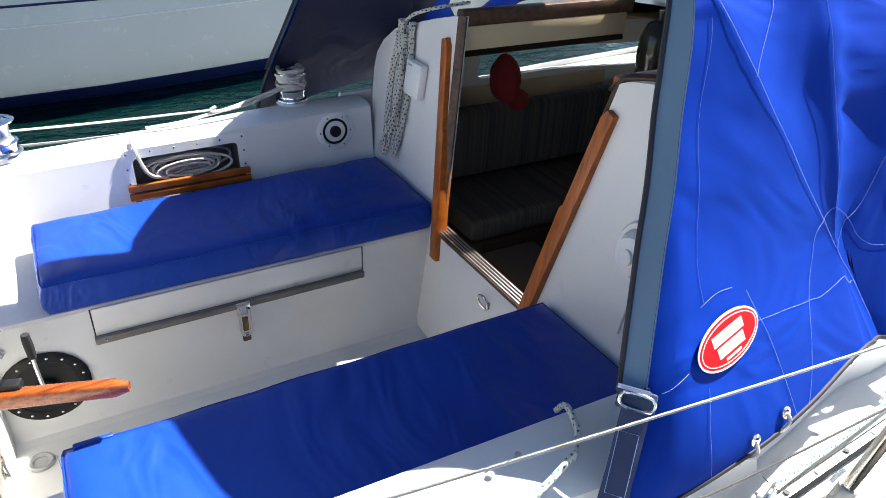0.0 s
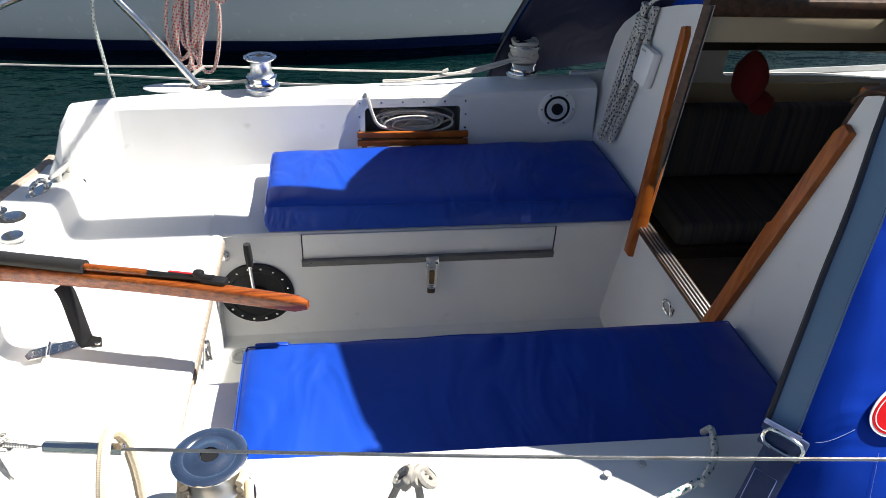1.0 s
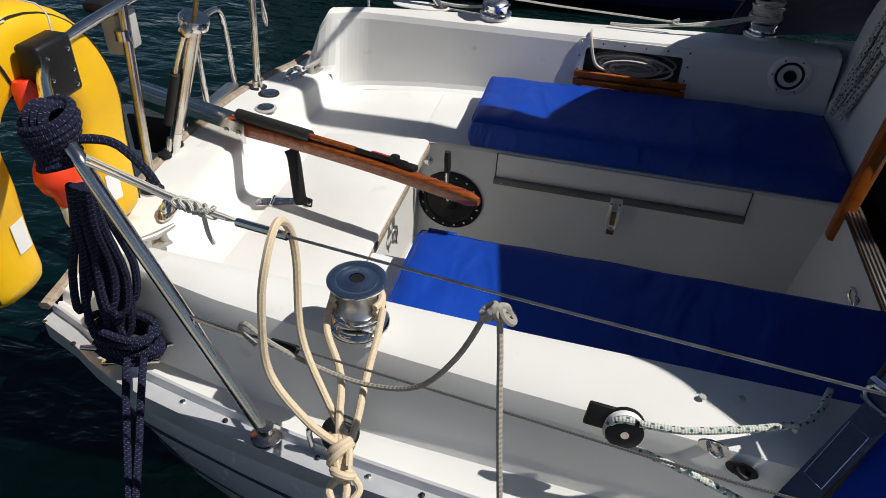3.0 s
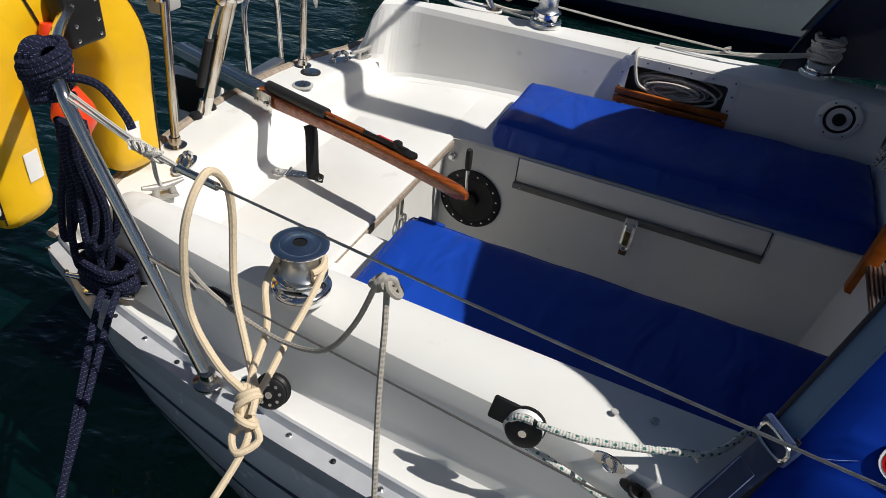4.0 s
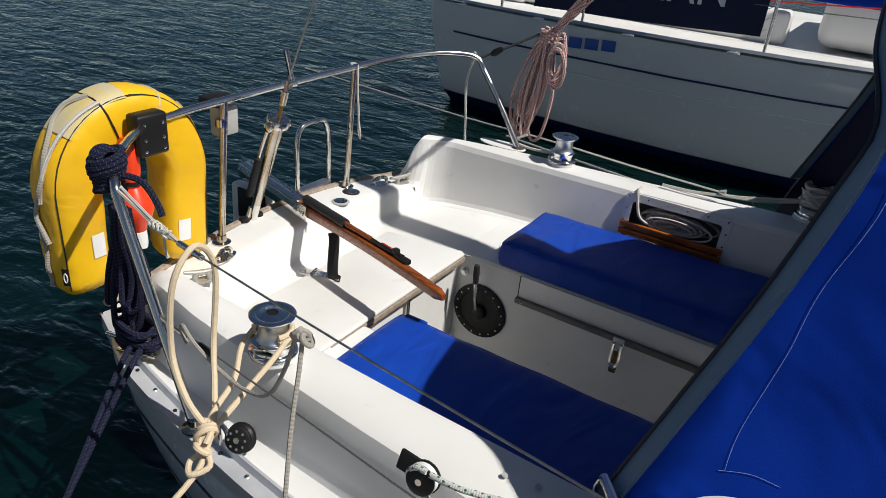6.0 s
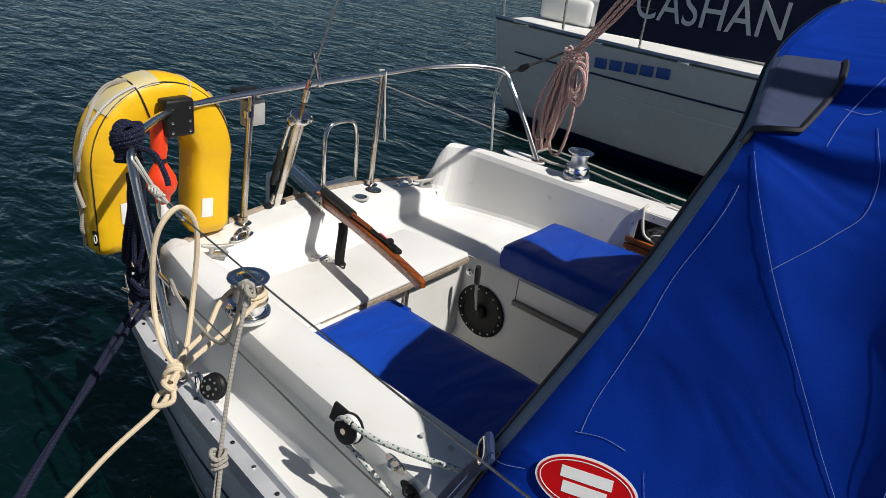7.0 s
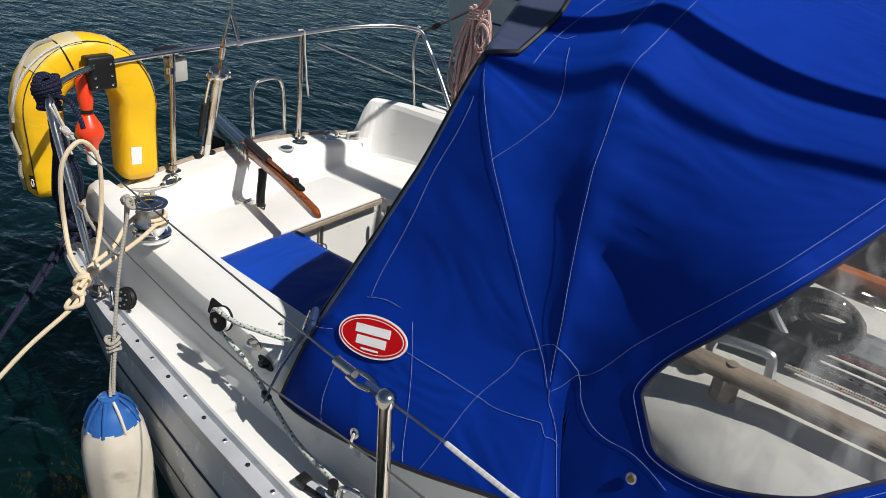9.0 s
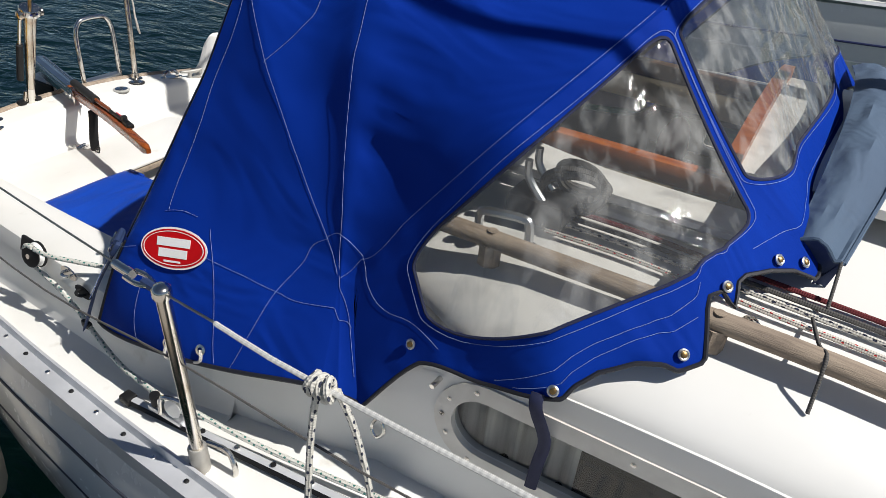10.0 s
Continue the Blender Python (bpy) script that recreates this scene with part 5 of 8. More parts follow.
# engine control: round black plate with screws and a lever
ctrl = thing("engine_control", "round black engine control plate with a chrome lever", "engine control", (-0.087, door_y, -0.265), m=frame_to((-0.087, door_y, -0.262), (0, -1, 0), (1, 0, 0)))
part("plate", lathe([(0.116, 0), (0.116, 0.006), (0.112, 0.009), (0.088, 0.010), (0.084, 0.006), (0.02, 0.006)], 48), BLACKP, ctrl, local=True)
for k in range(16):
    part("screw", lathe([(0.004, 0.008), (0.004, 0.011), (0.002, 0.0125)], 8, Matrix.Translation((0.101 * math.cos(k * math.pi / 8 + 0.2), 0.101 * math.sin(k * math.pi / 8 + 0.2), 0))), STEEL, ctrl, local=True)
part("hub", lathe([(0.03, 0.004), (0.03, 0.02), (0.022, 0.026)], 24), BLACKP, ctrl, local=True)
lev = part("lever", sweep([(-0.091, door_y - 0.03, -0.245), (-0.092, door_y - 0.048, -0.17), (-0.093, door_y - 0.055, -0.11)], 0.007, 8), CHROME, ctrl, "chrome lever")
part("grip", sweep([(-0.093, door_y - 0.055, -0.115), (-0.093, door_y - 0.057, -0.085), (-0.094, door_y - 0.058, -0.050), (-0.094, door_y - 0.058, -0.036)], lambda t: 0.0125 - 0.004 * abs(t - 0.45), 12, 4), RUBBER, lev, "black ribbed grip")
knob = single("push_knob", lathe([(0.017, 0), (0.017, 0.004), (0.012, 0.006), (0.011, 0.012), (0.006, 0.014)], 20, frame_to((-0.175, door_y, -0.115), (0, -1, 0))), CHROME, "small round chrome blanking knob on the seat front", "knob")
pump = single("bilge_pump_socket", lathe([(0.036, 0), (0.036, 0.004), (0.030, 0.007), (0.020, 0.004), (0.018, -0.01)], 28, frame_to((-0.145, 0.145, SOLE + 0.002), (0, 0, 1))), GREYP, "round grey drain socket in the cockpit sole", "socket")

# coaming locker: recess, flange, slats, coiled line inside
x0, x1, z0, z1 = CUBBY


def coam_y(x, z):
    lo, hi = wall_in(x, False) + 0.029, wall_in(x, True)
    zt = COAM_TOP + 0.02 * max(0, x - 0.3) - 0.03
    return C + lo + (hi - lo) * (z - (SEAT + 0.052)) / (zt - (SEAT + 0.052))


recess = thing("coaming_locker", "open coaming locker with a white flange and teak slats", "locker", ((x0 + x1) / 2, coam_y(0.46, z0), z0))
bm = bmesh.new()
for q in (((x0, z0), (x1, z0)), ((x1, z0), (x1, z1)), ((x1, z1), (x0, z1)), ((x0, z1), (x0, z0))):
    (xa, za), (xb, zb) = q
    bm.faces.new([bm.verts.new(p) for p in ((xa, coam_y(xa, za), za), (xb, coam_y(xb, zb), zb), (xb, coam_y(xb, zb) + 0.11, zb), (xa, coam_y(xa, za) + 0.11, za))])
bm.faces.new([bm.verts.new((x, coam_y(x, z) + 0.11, z)) for x, z in ((x0, z0), (x1, z0), (x1, z1), (x0, z1))])
part("lining", bm, DARKLINE, recess, flat=True)
part("flange", holed(loop_rect(x0 - 0.028, x1 + 0.028, z0 - 0.012, z1 + 0.028, 0.02, 4, 6), loop_rect(x0 + 0.004, x1 - 0.004, z0 + 0.004, z1 - 0.004, 0.014, 4, 6), lambda x, z: (x, coam_y(x, z) - 0.006, z), (0, 0.005, 0)), WHITEP, recess, "white flange")
for x, z in [(x0 - 0.014 + k * (x1 - x0 + 0.028) / 5, z1 + 0.014) for k in range(6)] + [(x0 - 0.016, 0.10), (x1 + 0.016, 0.10), (x0 - 0.016, 0.15), (x1 + 0.016, 0.15)]:
    part("screw", lathe([(0.0045, 0), (0.003, 0.003)], 8, frame_to((x, coam_y(x, z) - 0.007, z), (0, -1, 0))), STEEL, recess)
for zc in (0.044, 0.074):
    part("slat", block(((x0 + x1) / 2, coam_y(0.46, zc) - 0.022, zc + 0.012), (x1 - x0 + 0.05, 0.014, 0.024), 0.004), TEAK, recess, "varnished teak slat")
for x in (x0 + 0.0, (x0 + x1) / 2, x1 - 0.0):
    part("spacer", block((x, coam_y(x, 0.06) - 0.011, 0.062), (0.02, 0.014, 0.05), 0.002), TRIMWOOD, recess)


def hank(center, rx, ry, rz, turns, rad, mat, name, label, seed=1, spread=0.25, tilt=None, steps=14):
    """An untidy coil of line: elliptical turns that wander."""
    rnd = random.Random(seed)
    pts = []
    ph = [rnd.uniform(0, 6.28) for _ in range(6)]
    for k in range(turns * steps):
        a = 2 * math.pi * k / steps
        s = k / (turns * steps)
        f = 1 + spread * math.sin(s * 9 + ph[0]) * 0.6 + spread * 0.5 * math.sin(a * 0.5 + ph[1])
        pts.append(Vector((rx * f * math.cos(a) + rx * 0.12 * math.sin(s * 31 + ph[2]), ry * math.sin(s * 17 + ph[3]) + ry * 0.5 * math.cos(a * 0.33), rz * f * math.sin(a) + rz * 0.12 * math.cos(s * 27 + ph[4]))))
    m = Matrix.Translation(center) @ (tilt or Matrix())
    return single(name, sweep([m @ p for p in pts], rad, 6, 2), mat, label, "rope")


hank((0.46, coam_y(0.46, 0.1) + 0.045, 0.118), 0.105, 0.036, 0.030, 15, 0.0048, R_WHITE, "coiled_line", "loosely coiled grey-white line stowed in the coaming locker", 5, 0.45)
single("trailing_line", sweep([(0.30, C + wall_in(0.3, True) + 0.03, 0.231), (0.30, C + wall_in(0.3, True) - 0.004, 0.222), (0.315, coam_y(0.3, 0.17) - 0.016, 0.165), (0.34, coam_y(0.3, 0.12) - 0.016, 0.120), (0.40, coam_y(0.4, 0.1) + 0.01, 0.098), (0.46, coam_y(0.46, 0.1) + 0.03, 0.11)], 0.006, 7), R_WHITE, "white line hanging over the coaming into the locker", "rope")

# round white socket on the coaming
horn = thing("round_socket", "round white deck socket with a dark centre", "socket", m=frame_to((1.005, coam_y(1.0, 0.160) - 0.004, 0.160), (0, -1, 0.08)))
part("flange", lathe([(0.072, 0), (0.072, 0.006), (0.066, 0.010), (0.052, 0.010), (0.049, 0.005), (0.030, 0.004)], 36), WHITEP, horn, local=True)
part("ring", lathe([(0.049, 0.004), (0.049, 0.0065), (0.044, 0.0075), (0.040, 0.006), (0.040, 0.004)], 28, close=False), BLACKP, horn, local=True)
part("centre", lathe([(0.021, 0.004), (0.021, 0.014), (0.014, 0.016)], 20), BLACKP, horn, local=True)
for k in range(6):
    part("screw", lathe([(0.004, 0.009), (0.003, 0.012)], 8, Matrix.Translation((0.060 * math.cos(k * math.pi / 3), 0.060 * math.sin(k * math.pi / 3), 0))), STEEL, horn, local=True)

# padeyes
for p, nn, lab in (((1.145, -0.13, -0.12), (-1, 0, 0), "bulkhead"),):
    t = thing("padeye", "steel ring on a small plate on the bulkhead", "padeye", m=frame_to(p, nn, (0, 1, 0)))
    part("plate", block((0, 0, 0.002), (0.022, 0.045, 0.005), 0.002), STEEL, t, local=True)
    part("ring", sweep([(0.0, 0.005, 0.008), (0.030, -0.005, 0.016), (0.034, -0.03, 0.018), (0.010, -0.038, 0.014), (-0.004, -0.015, 0.010)], 0.004, 8, 4, closed=True), STEEL, t, local=True)

# cowl of a white lifebuoy light on the near bulkhead, instrument cover on the far side
lamp = thing("wall_lamp", "round white plastic lamp on the bulkhead", "lamp", m=frame_to((bulk_x(0.34), -0.650, 0.345), (-1, 0, 0.13), (0, 1, 0)) @ Matrix.Scale(1.2, 4))
part("body", lathe([(0.066, 0), (0.066, 0.016), (0.060, 0.024), (0.052, 0.025), (0.049, 0.018), (0.046, 0.030), (0.036, 0.050), (0.020, 0.056)], 32), WHITEP, lamp, local=True)
part("cap", lathe([(0.016, 0.050), (0.016, 0.062), (0.010, 0.066)], 20), WHITEP, lamp, local=True)
part("lug", block((-0.004, -0.080, 0.018), (0.034, 0.062, 0.036), 0.006), WHITEP, lamp, local=True)
part("cord", sweep([(bulk_x(0.25) - 0.012, -0.65, 0.255), (bulk_x(0.2) - 0.02, -0.655, 0.20), (bulk_x(0.14) - 0.012, -0.645, 0.13)], 0.003, 6), R_WHITE, lamp)
box_m = frame_to((bulk_x(0.42) - 0.002, 0.485, 0.415), (-1, 0, 0.13), (0, 1, 0))
inst = thing("instrument_cover", "white square instrument cover on the bulkhead", "instrument", m=box_m)
part("cover", block((0, 0, 0.016), (0.105, 0.118, 0.032), 0.008), WHITEP, inst, local=True)
part("bar", block((0.022, -0.045, 0.0325), (0.03, 0.006, 0.001), 0), GREYP, inst, "grey bar of small lettering", local=True)

# coil of flecked line hung on the far bulkhead
rope = thing("hung_halyard", "grey flecked line coiled and hung on the bulkhead", "rope", (1.19, 0.58, 0.6))
rnd = random.Random(4)
for k in range(11):
    y = 0.58 + 0.028 * rnd.uniform(-1.4, 1.4)
    w = 0.024 + 0.016 * rnd.random()
    top = 0.59
    low = 0.10 + 0.16 * rnd.random()
    xx = lambda z: bulk_x(z) - 0.012 - 0.006 * k / 2
    part("loop", sweep([(xx(top), y - w * 0.4, top + 0.0), (xx(0.5), y + w * 0.3, 0.5), (xx(0.4), y + w, 0.40), (xx(low), y + w * 0.5, low + 0.02), (xx(low), y - w * 0.2, low), (xx(0.4), y - w, 0.36), (xx(0.5), y - w * 0.6, 0.48), (xx(top), y + w * 0.1, top)], 0.0062, 6, 4), R_FLECK, rope)
part("lead", sweep([(bulk_x(0.58) - 0.03, 0.585, 0.585), (bulk_x(0.6) - 0.02, 0.54, 0.62), (bulk_x(0.6) + 0.03, 0.46, 0.655), (bulk_x(0.6) + 0.12, 0.42, 0.672)], 0.0062, 6, 4), R_FLECK, rope)
for k in range(4):
    part("wrap", sweep([(bulk_x(0.58) - 0.04, 0.555, 0.545 - 0.012 * k), (bulk_x(0.58) - 0.055, 0.585, 0.55 - 0.012 * k), (bulk_x(0.58) - 0.04, 0.615, 0.545 - 0.012 * k), (bulk_x(0.58) - 0.01, 0.585, 0.54 - 0.012 * k)], 0.0062, 6, 4, closed=True), R_FLECK, rope)
bm = bmesh.new()
bmesh.ops.create_icosphere(bm, subdivisions=2, radius=0.017, matrix=Matrix.Translation((bulk_x(0.12) - 0.03, 0.64, 0.125)) @ Matrix.Diagonal((1, 0.8, 1.5, 1)))
part("end_knot", bm, R_FLECK, rope)
part("tail", sweep([(bulk_x(0.2) - 0.03, 0.62, 0.25), (bulk_x(0.15) - 0.03, 0.635, 0.16)], 0.0062, 6, 3, smooth=False), R_FLECK, rope)


def winch(p, label, scale=1.0, wraps=None, mat=None):
    t = thing("winch", label, "winch", m=Matrix.Translation(p) @ Matrix.Diagonal((scale, scale, 0.86 * scale, 1)), group="sheet winches")
    part("pad", lathe([(0.059, -0.014), (0.058, -0.001)], 40), GEL, t, "white moulded pad", local=True)
    part("base", lathe([(0.060, 0), (0.060, 0.007), (0.057, 0.011), (0.050, 0.014), (0.047, 0.030), (0.052, 0.040), (0.053, 0.046), (0.044, 0.050)], 40), CHROME, t, local=True)
    part("drum", lathe([(0.044, 0.049), (0.037, 0.058), (0.035, 0.080), (0.036, 0.104), (0.043, 0.114)], 40), ALU, t, "brushed drum", local=True)
    part("top", lathe([(0.042, 0.113), (0.053, 0.117), (0.056, 0.121), (0.056, 0.124), (0.052, 0.127), (0.040, 0.126), (0.038, 0.1245), (0.026, 0.126), (0.023, 0.128), (0.014, 0.128), (0.0135, 0.110)], 40), CHROME, t, "dished chrome top", local=True)
    part("socket", lathe([(0.0132, 0.108), (0.0132, 0.1265)], 8), BLACKP, t, "dark eight-pointed handle socket", local=True)
    return t


near_winch = winch((-0.004, -0.944, 0.246), "chrome sheet winch on the coaming with a cream rope round it", 0.94)
winch((-0.065, 0.808, 0.236), "bare chrome sheet winch on the far coaming")
wf = winch((0.90, 0.93, 0.246), "chrome winch wrapped in white line")
rope = thing("jib_sheet", "white sheet wrapped on the winch and trailing aft", "rope", (0.90, 0.93, 0.29))
for k in range(7):
    z = 0.245 + 0.052 + 0.011 * k
    r = 0.047 + 0.006 * math.sin(k * 2.1)
    part("winch_turn", sweep([(0.90 + r * math.cos(a), 0.93 + r * math.sin(a), z + 0.004 * math.sin(3 * a + k)) for a in [2 * math.pi * j / 10 for j in range(10)]], 0.0065, 6, 3, closed=True), R_WHITE, rope)
part("riding_turn", sweep([(0.858, 0.91, 0.33), (0.87, 0.885, 0.35), (0.93, 0.885, 0.31), (0.945, 0.93, 0.35)], 0.0065, 6, 4), R_WHITE, rope)
part("tail", sweep([(0.86, 0.905, 0.30), (0.72, 0.865, 0.272), (0.60, 0.85, 0.262), (0.48, 0.845, 0.245), (0.36, 0.85, 0.238)], 0.006, 6, 4), R_WHITE, rope)
part("tail", sweep([(0.87, 0.90, 0.31), (0.74, 0.872, 0.285), (0.62, 0.852, 0.265), (0.58, 0.848, 0.272), (0.60, 0.852, 0.282)], 0.006, 6, 4), R_WHITE, rope)
single("spring_line", sweep([(0.60, 0.86, 0.268), (0.2, 0.90, 0.262), (-0.25, 0.97, 0.252), (-0.9, 1.25, 0.16), (-2.6, 2.0, -0.05)], 0.004, 6), R_WHITE, "thin white line running aft along the coaming", "rope")
# small flat cleat and pads on the far coaming top
single("deck_plate", lathe([(0.075, 0), (0.075, 0.004), (0.06, 0.006)], 28, Matrix.Translation((-0.36, 0.83, 0.222)) @ Matrix.Diagonal((1.5, 0.6, 1, 1))), DECK, "oval moulded pad under the rail foot", "pad")

# ---- lazarette, stern deck fittings ----
lid_t = thing("lazarette_lid", "white lazarette hatch lid with a weathered front edge", "hatch", (-0.37, -0.08, SEAT))
TILT = pose(-0.2, 0, SEAT, 0, math.degrees(math.atan(-0.095)), 0)          # the lid lies along the falling seat


def on_lid(x, y, h=0.0):
    return TILT @ Vector((x + 0.2, y, h))


part("panel", prism([(-0.335, -0.640), (0.022, -0.640), (0.038, -0.625), (0.038, 0.222), (0.022, 0.236), (-0.335, 0.236)], 0.001, 0.016, TILT, bevel=0.006), DECK, lid_t)
part("edge_strip", block((-0.168, -0.16, SEAT - 0.010), (0.014, 0.78, 0.022), 0.003), OLDTEAK, lid_t, "weathered edge strip")
part("groove", block((-0.14, 0.238, 0.0), (0.39, 0.004, 0.003), 0, m=TILT), GREYP, lid_t)
part("groove", block((-0.337, -0.34, 0.0), (0.004, 0.26, 0.003), 0, m=TILT), GROOVE, lid_t)
hinge = thing("hinge", "steel strap hinge on the lazarette lid", "hinge", m=Matrix.Translation(on_lid(-0.525, -0.228, 0.016)) @ pose(0, 0, 0, 0, -5.4, 12))
part("leaf", prism([(0.004, -0.02), (0.045, -0.018), (0.085, -0.010), (0.092, 0.0), (0.085, 0.010), (0.045, 0.018), (0.004, 0.02)], 0, 0.003), STEEL, hinge, local=True)
part("leaf", prism([(-0.004, -0.02), (-0.045, -0.018), (-0.055, 0.0), (-0.045, 0.018), (-0.004, 0.02)], 0, 0.003), STEEL, hinge, local=True)
part("barrel", sweep([(0, -0.026, 0.005), (0, 0.026, 0.005)], 0.005, 10, smooth=False), STEEL, hinge, local=True)
for x in (-0.035, 0.025, 0.055):
    for y in (-0.008, 0.008):
        part("screw", lathe([(0.004, 0.003), (0.002, 0.0045)], 8, Matrix.Translation((x, y, 0))), STEEL, hinge, local=True)
ring = thing("lid_hasp", "steel hasp and ring on the lazarette front", "hasp", (-0.20, -0.10, -0.2))
part("strap", block((-0.193, -0.10, -0.115), (0.006, 0.022, 0.13), 0.002), TUBE, ring)
part("ring", sweep([(-0.188, -0.10 + 0.026 * math.cos(a), -0.185 + 0.026 * math.sin(a)) for a in [2 * math.pi * k / 12 for k in range(12)]], 0.0045, 8, 2, closed=True), STEEL, ring)
part("pin", sweep([(-0.186, -0.10, -0.17), (-0.180, -0.105, -0.215)], 0.004, 6, smooth=False), STEEL, ring)


def fairlead(p, rz, label="steel bow-tie fairlead on the stern deck"):
    t = thing("fairlead", label, "fairlead", m=pose(*p, 0, 0, rz), group="stern fairleads")
    part("base", prism([(0.055 * math.cos(a), 0.022 * math.sin(a)) for a in [2 * math.pi * k / 20 for k in range(20)]], 0, 0.006), STEEL, t, local=True)
    for s in (-1, 1):
        part("horn", sweep([(s * 0.03, 0, 0.004), (s * 0.032, 0, 0.022), (s * 0.012, 0, 0.034), (s * 0.004, 0, 0.030)], 0.008, 8, 4), STEEL, t, local=True)


def cleat(p, rz, mat=GREYP, label="grey mooring cleat with two horns", length=0.13):
    t = thing("cleat", label, "cleat", m=pose(*p, 0, 0, rz), group="deck cleats")
    h = length / 2
    part("horn_bar", sweep([(-h, 0, 0.040), (-h * 0.6, 0, 0.036), (0, 0, 0.032), (h * 0.6, 0, 0.036), (h, 0, 0.040)], lambda s: 0.0105 - 0.011 * abs(s - 0.5), 10, 4), mat, t, local=True)
    for s in (-1, 1):
        part("leg", sweep([(s * h * 0.42, 0, 0), (s * h * 0.34, 0, 0.034)], 0.010, 10, smooth=False), mat, t, local=True)
    part("foot", block((0, 0, 0.003), (length * 0.62, 0.034, 0.008), 0.003), mat, t, local=True)


ALUGREY = surface("weathered_cast_aluminium", (0.46, 0.45, 0.42), 0.5, 0.6, (0.34, 0.32, 0.29), 14, 0.9, 70, 0.1)
cleat((-0.70, 0.56, stern_z(0.56)), 80, ALUGREY, "weathered cast cleat on the stern deck", 0.16)
fairlead((-0.735, 0.44, stern_z(0.44)), 70)
fairlead((-0.70, -0.47, stern_z(-0.47)), 100)
cleat((-0.66, -0.60, stern_z(-0.60)), 60, ALUGREY, "weathered cast cleat near the quarter", 0.11)
for p in ((-0.745, 0.25, stern_z(0.25)), (-0.70, 0.13, stern_z(0.13))):
    t = thing("deck_filler", "round steel deck filler cap", "filler cap", p, "filler caps")
    part("ring", lathe([(0.036, 0), (0.036, 0.003), (0.028, 0.005)], 28, Matrix.Translation(p)), GREYP if p[1] < 0.2 else RUBBER, t)
    part("cap", lathe([(0.027, 0.004), (0.027, 0.007), (0.02, 0.008)], 24, Matrix.Translation(p)), STEEL, t)
# teak rubbing strip along the transom top
strip = []
for k in range(21):
    f = -1 + k / 10
    y = C + 0.80 * f
    strip.append((-0.853 + 0.055 * f * f, y, stern_z(y) - 0.002))
single("transom_strip", sweep(strip, 0.016, 6, 1, smooth=False, flatten=0.7, up=(0, 0, 1)), OLDTEAK, "weathered teak capping along the transom", "capping")

# ---- pushpit ----
pushpit = thing("pushpit", "polished steel tube guard rail round the stern", "guard rail", (-0.79, C, 0.03))
top_rail = [(-0.156, -1.058, 0.018), (-0.29, -1.03, 0.255), (-0.425, -1.002, 0.490), (-0.455, -0.99, 0.535), (-0.51, -0.955, 0.557), (-0.62, -0.84, 0.556), (-0.70, -0.745, 0.550), (-0.755, -0.66, 0.545), (-0.775, -0.50, 0.546), (-0.782, -0.2, 0.552), (-0.778, 0.2, 0.560), (-0.752, 0.50, 0.572), (-0.705, 0.66, 0.578), (-0.64, 0.78, 0.580), (-0.56, 0.862, 0.566), (-0.50, 0.862, 0.50), (-0.40, 0.85, 0.38), (-0.285, 0.832, 0.226)]
part("top_rail", sweep(top_rail, 0.0125, 14, 5), STEEL, pushpit)
for foot, top in (((-0.79, -0.402, stern_z(-0.402) + 0.002), (-0.777, -0.372, 0.546)), ((-0.806, 0.292, stern_z(0.292) + 0.002), (-0.776, 0.285, 0.562))):
    post = part("post", sweep([foot, top], 0.0125, 14, smooth=False), TUBE, pushpit)
    f = Vector(foot)
    part("base_flange", lathe([(0.032, 0), (0.032, 0.004), (0.018, 0.008), (0.016, 0.03)], 20, Matrix.Translation(f + Vector((0, 0, -0.004)))), TUBE, post)
part("base_flange", lathe([(0.030, 0), (0.030, 0.005), (0.017, 0.009), (0.016, 0.03)], 20, Matrix.Translation((-0.156, -1.058, 0.012))), TUBE, pushpit)
part("base_flange", lathe([(0.030, 0), (0.030, 0.005), (0.017, 0.009)], 20, Matrix.Translation((-0.285, 0.832, 0.224))), TUBE, pushpit)
single("rail_clamp_block", block((-0.738, -0.688, 0.522), (0.056, 0.100, 0.122), 0.010, m=None, seg=3), BLACKP, "black plastic bracket block clamped on the guard rail", "bracket")
for dy in (-0.022, 0.022):
    for dz in (-0.036, -0.008, 0.03):
        single("bolt", lathe([(0.0045, 0), (0.0045, 0.003), (0.002, 0.004)], 8, frame_to((-0.7105, -0.688 + dy * 1.4, 0.520 + dz * 1.15), (1, 0, 0))), STEEL, "small steel bolt in the black bracket", "bolt", "bracket bolts")
sb = thing("stern_light", "small grey stern light on the guard rail post", "light", (-0.83, -0.33, 0.45))
part("housing", block((-0.822, -0.335, 0.468), (0.045, 0.085, 0.10), 0.008), GREYP, sb)
part("clamp", lathe([(0.018, 0), (0.018, 0.025)], 16, Matrix.Translation((-0.785, -0.383, 0.465))), STEEL, sb)
part("cap", block((-0.83, -0.36, 0.542), (0.06, 0.10, 0.03), 0.012), BLACKP, sb, "black cover")
single("rail_lashing", sweep([(-0.776, 0.27, 0.578), (-0.795, 0.285, 0.574), (-0.78, 0.30, 0.572), (-0.762, 0.290, 0.56), (-0.765, 0.296, 0.47), (-0.762, 0.302, 0.40), (-0.758, 0.300, 0.345), (-0.765, 0.310, 0.30), (-0.757, 0.312, 0.27), (-0.750, 0.302, 0.30), (-0.757, 0.300, 0.345)], 0.004, 6, 4), R_WHITE, "thin white cord with a loop hanging from the guard rail", "rope")
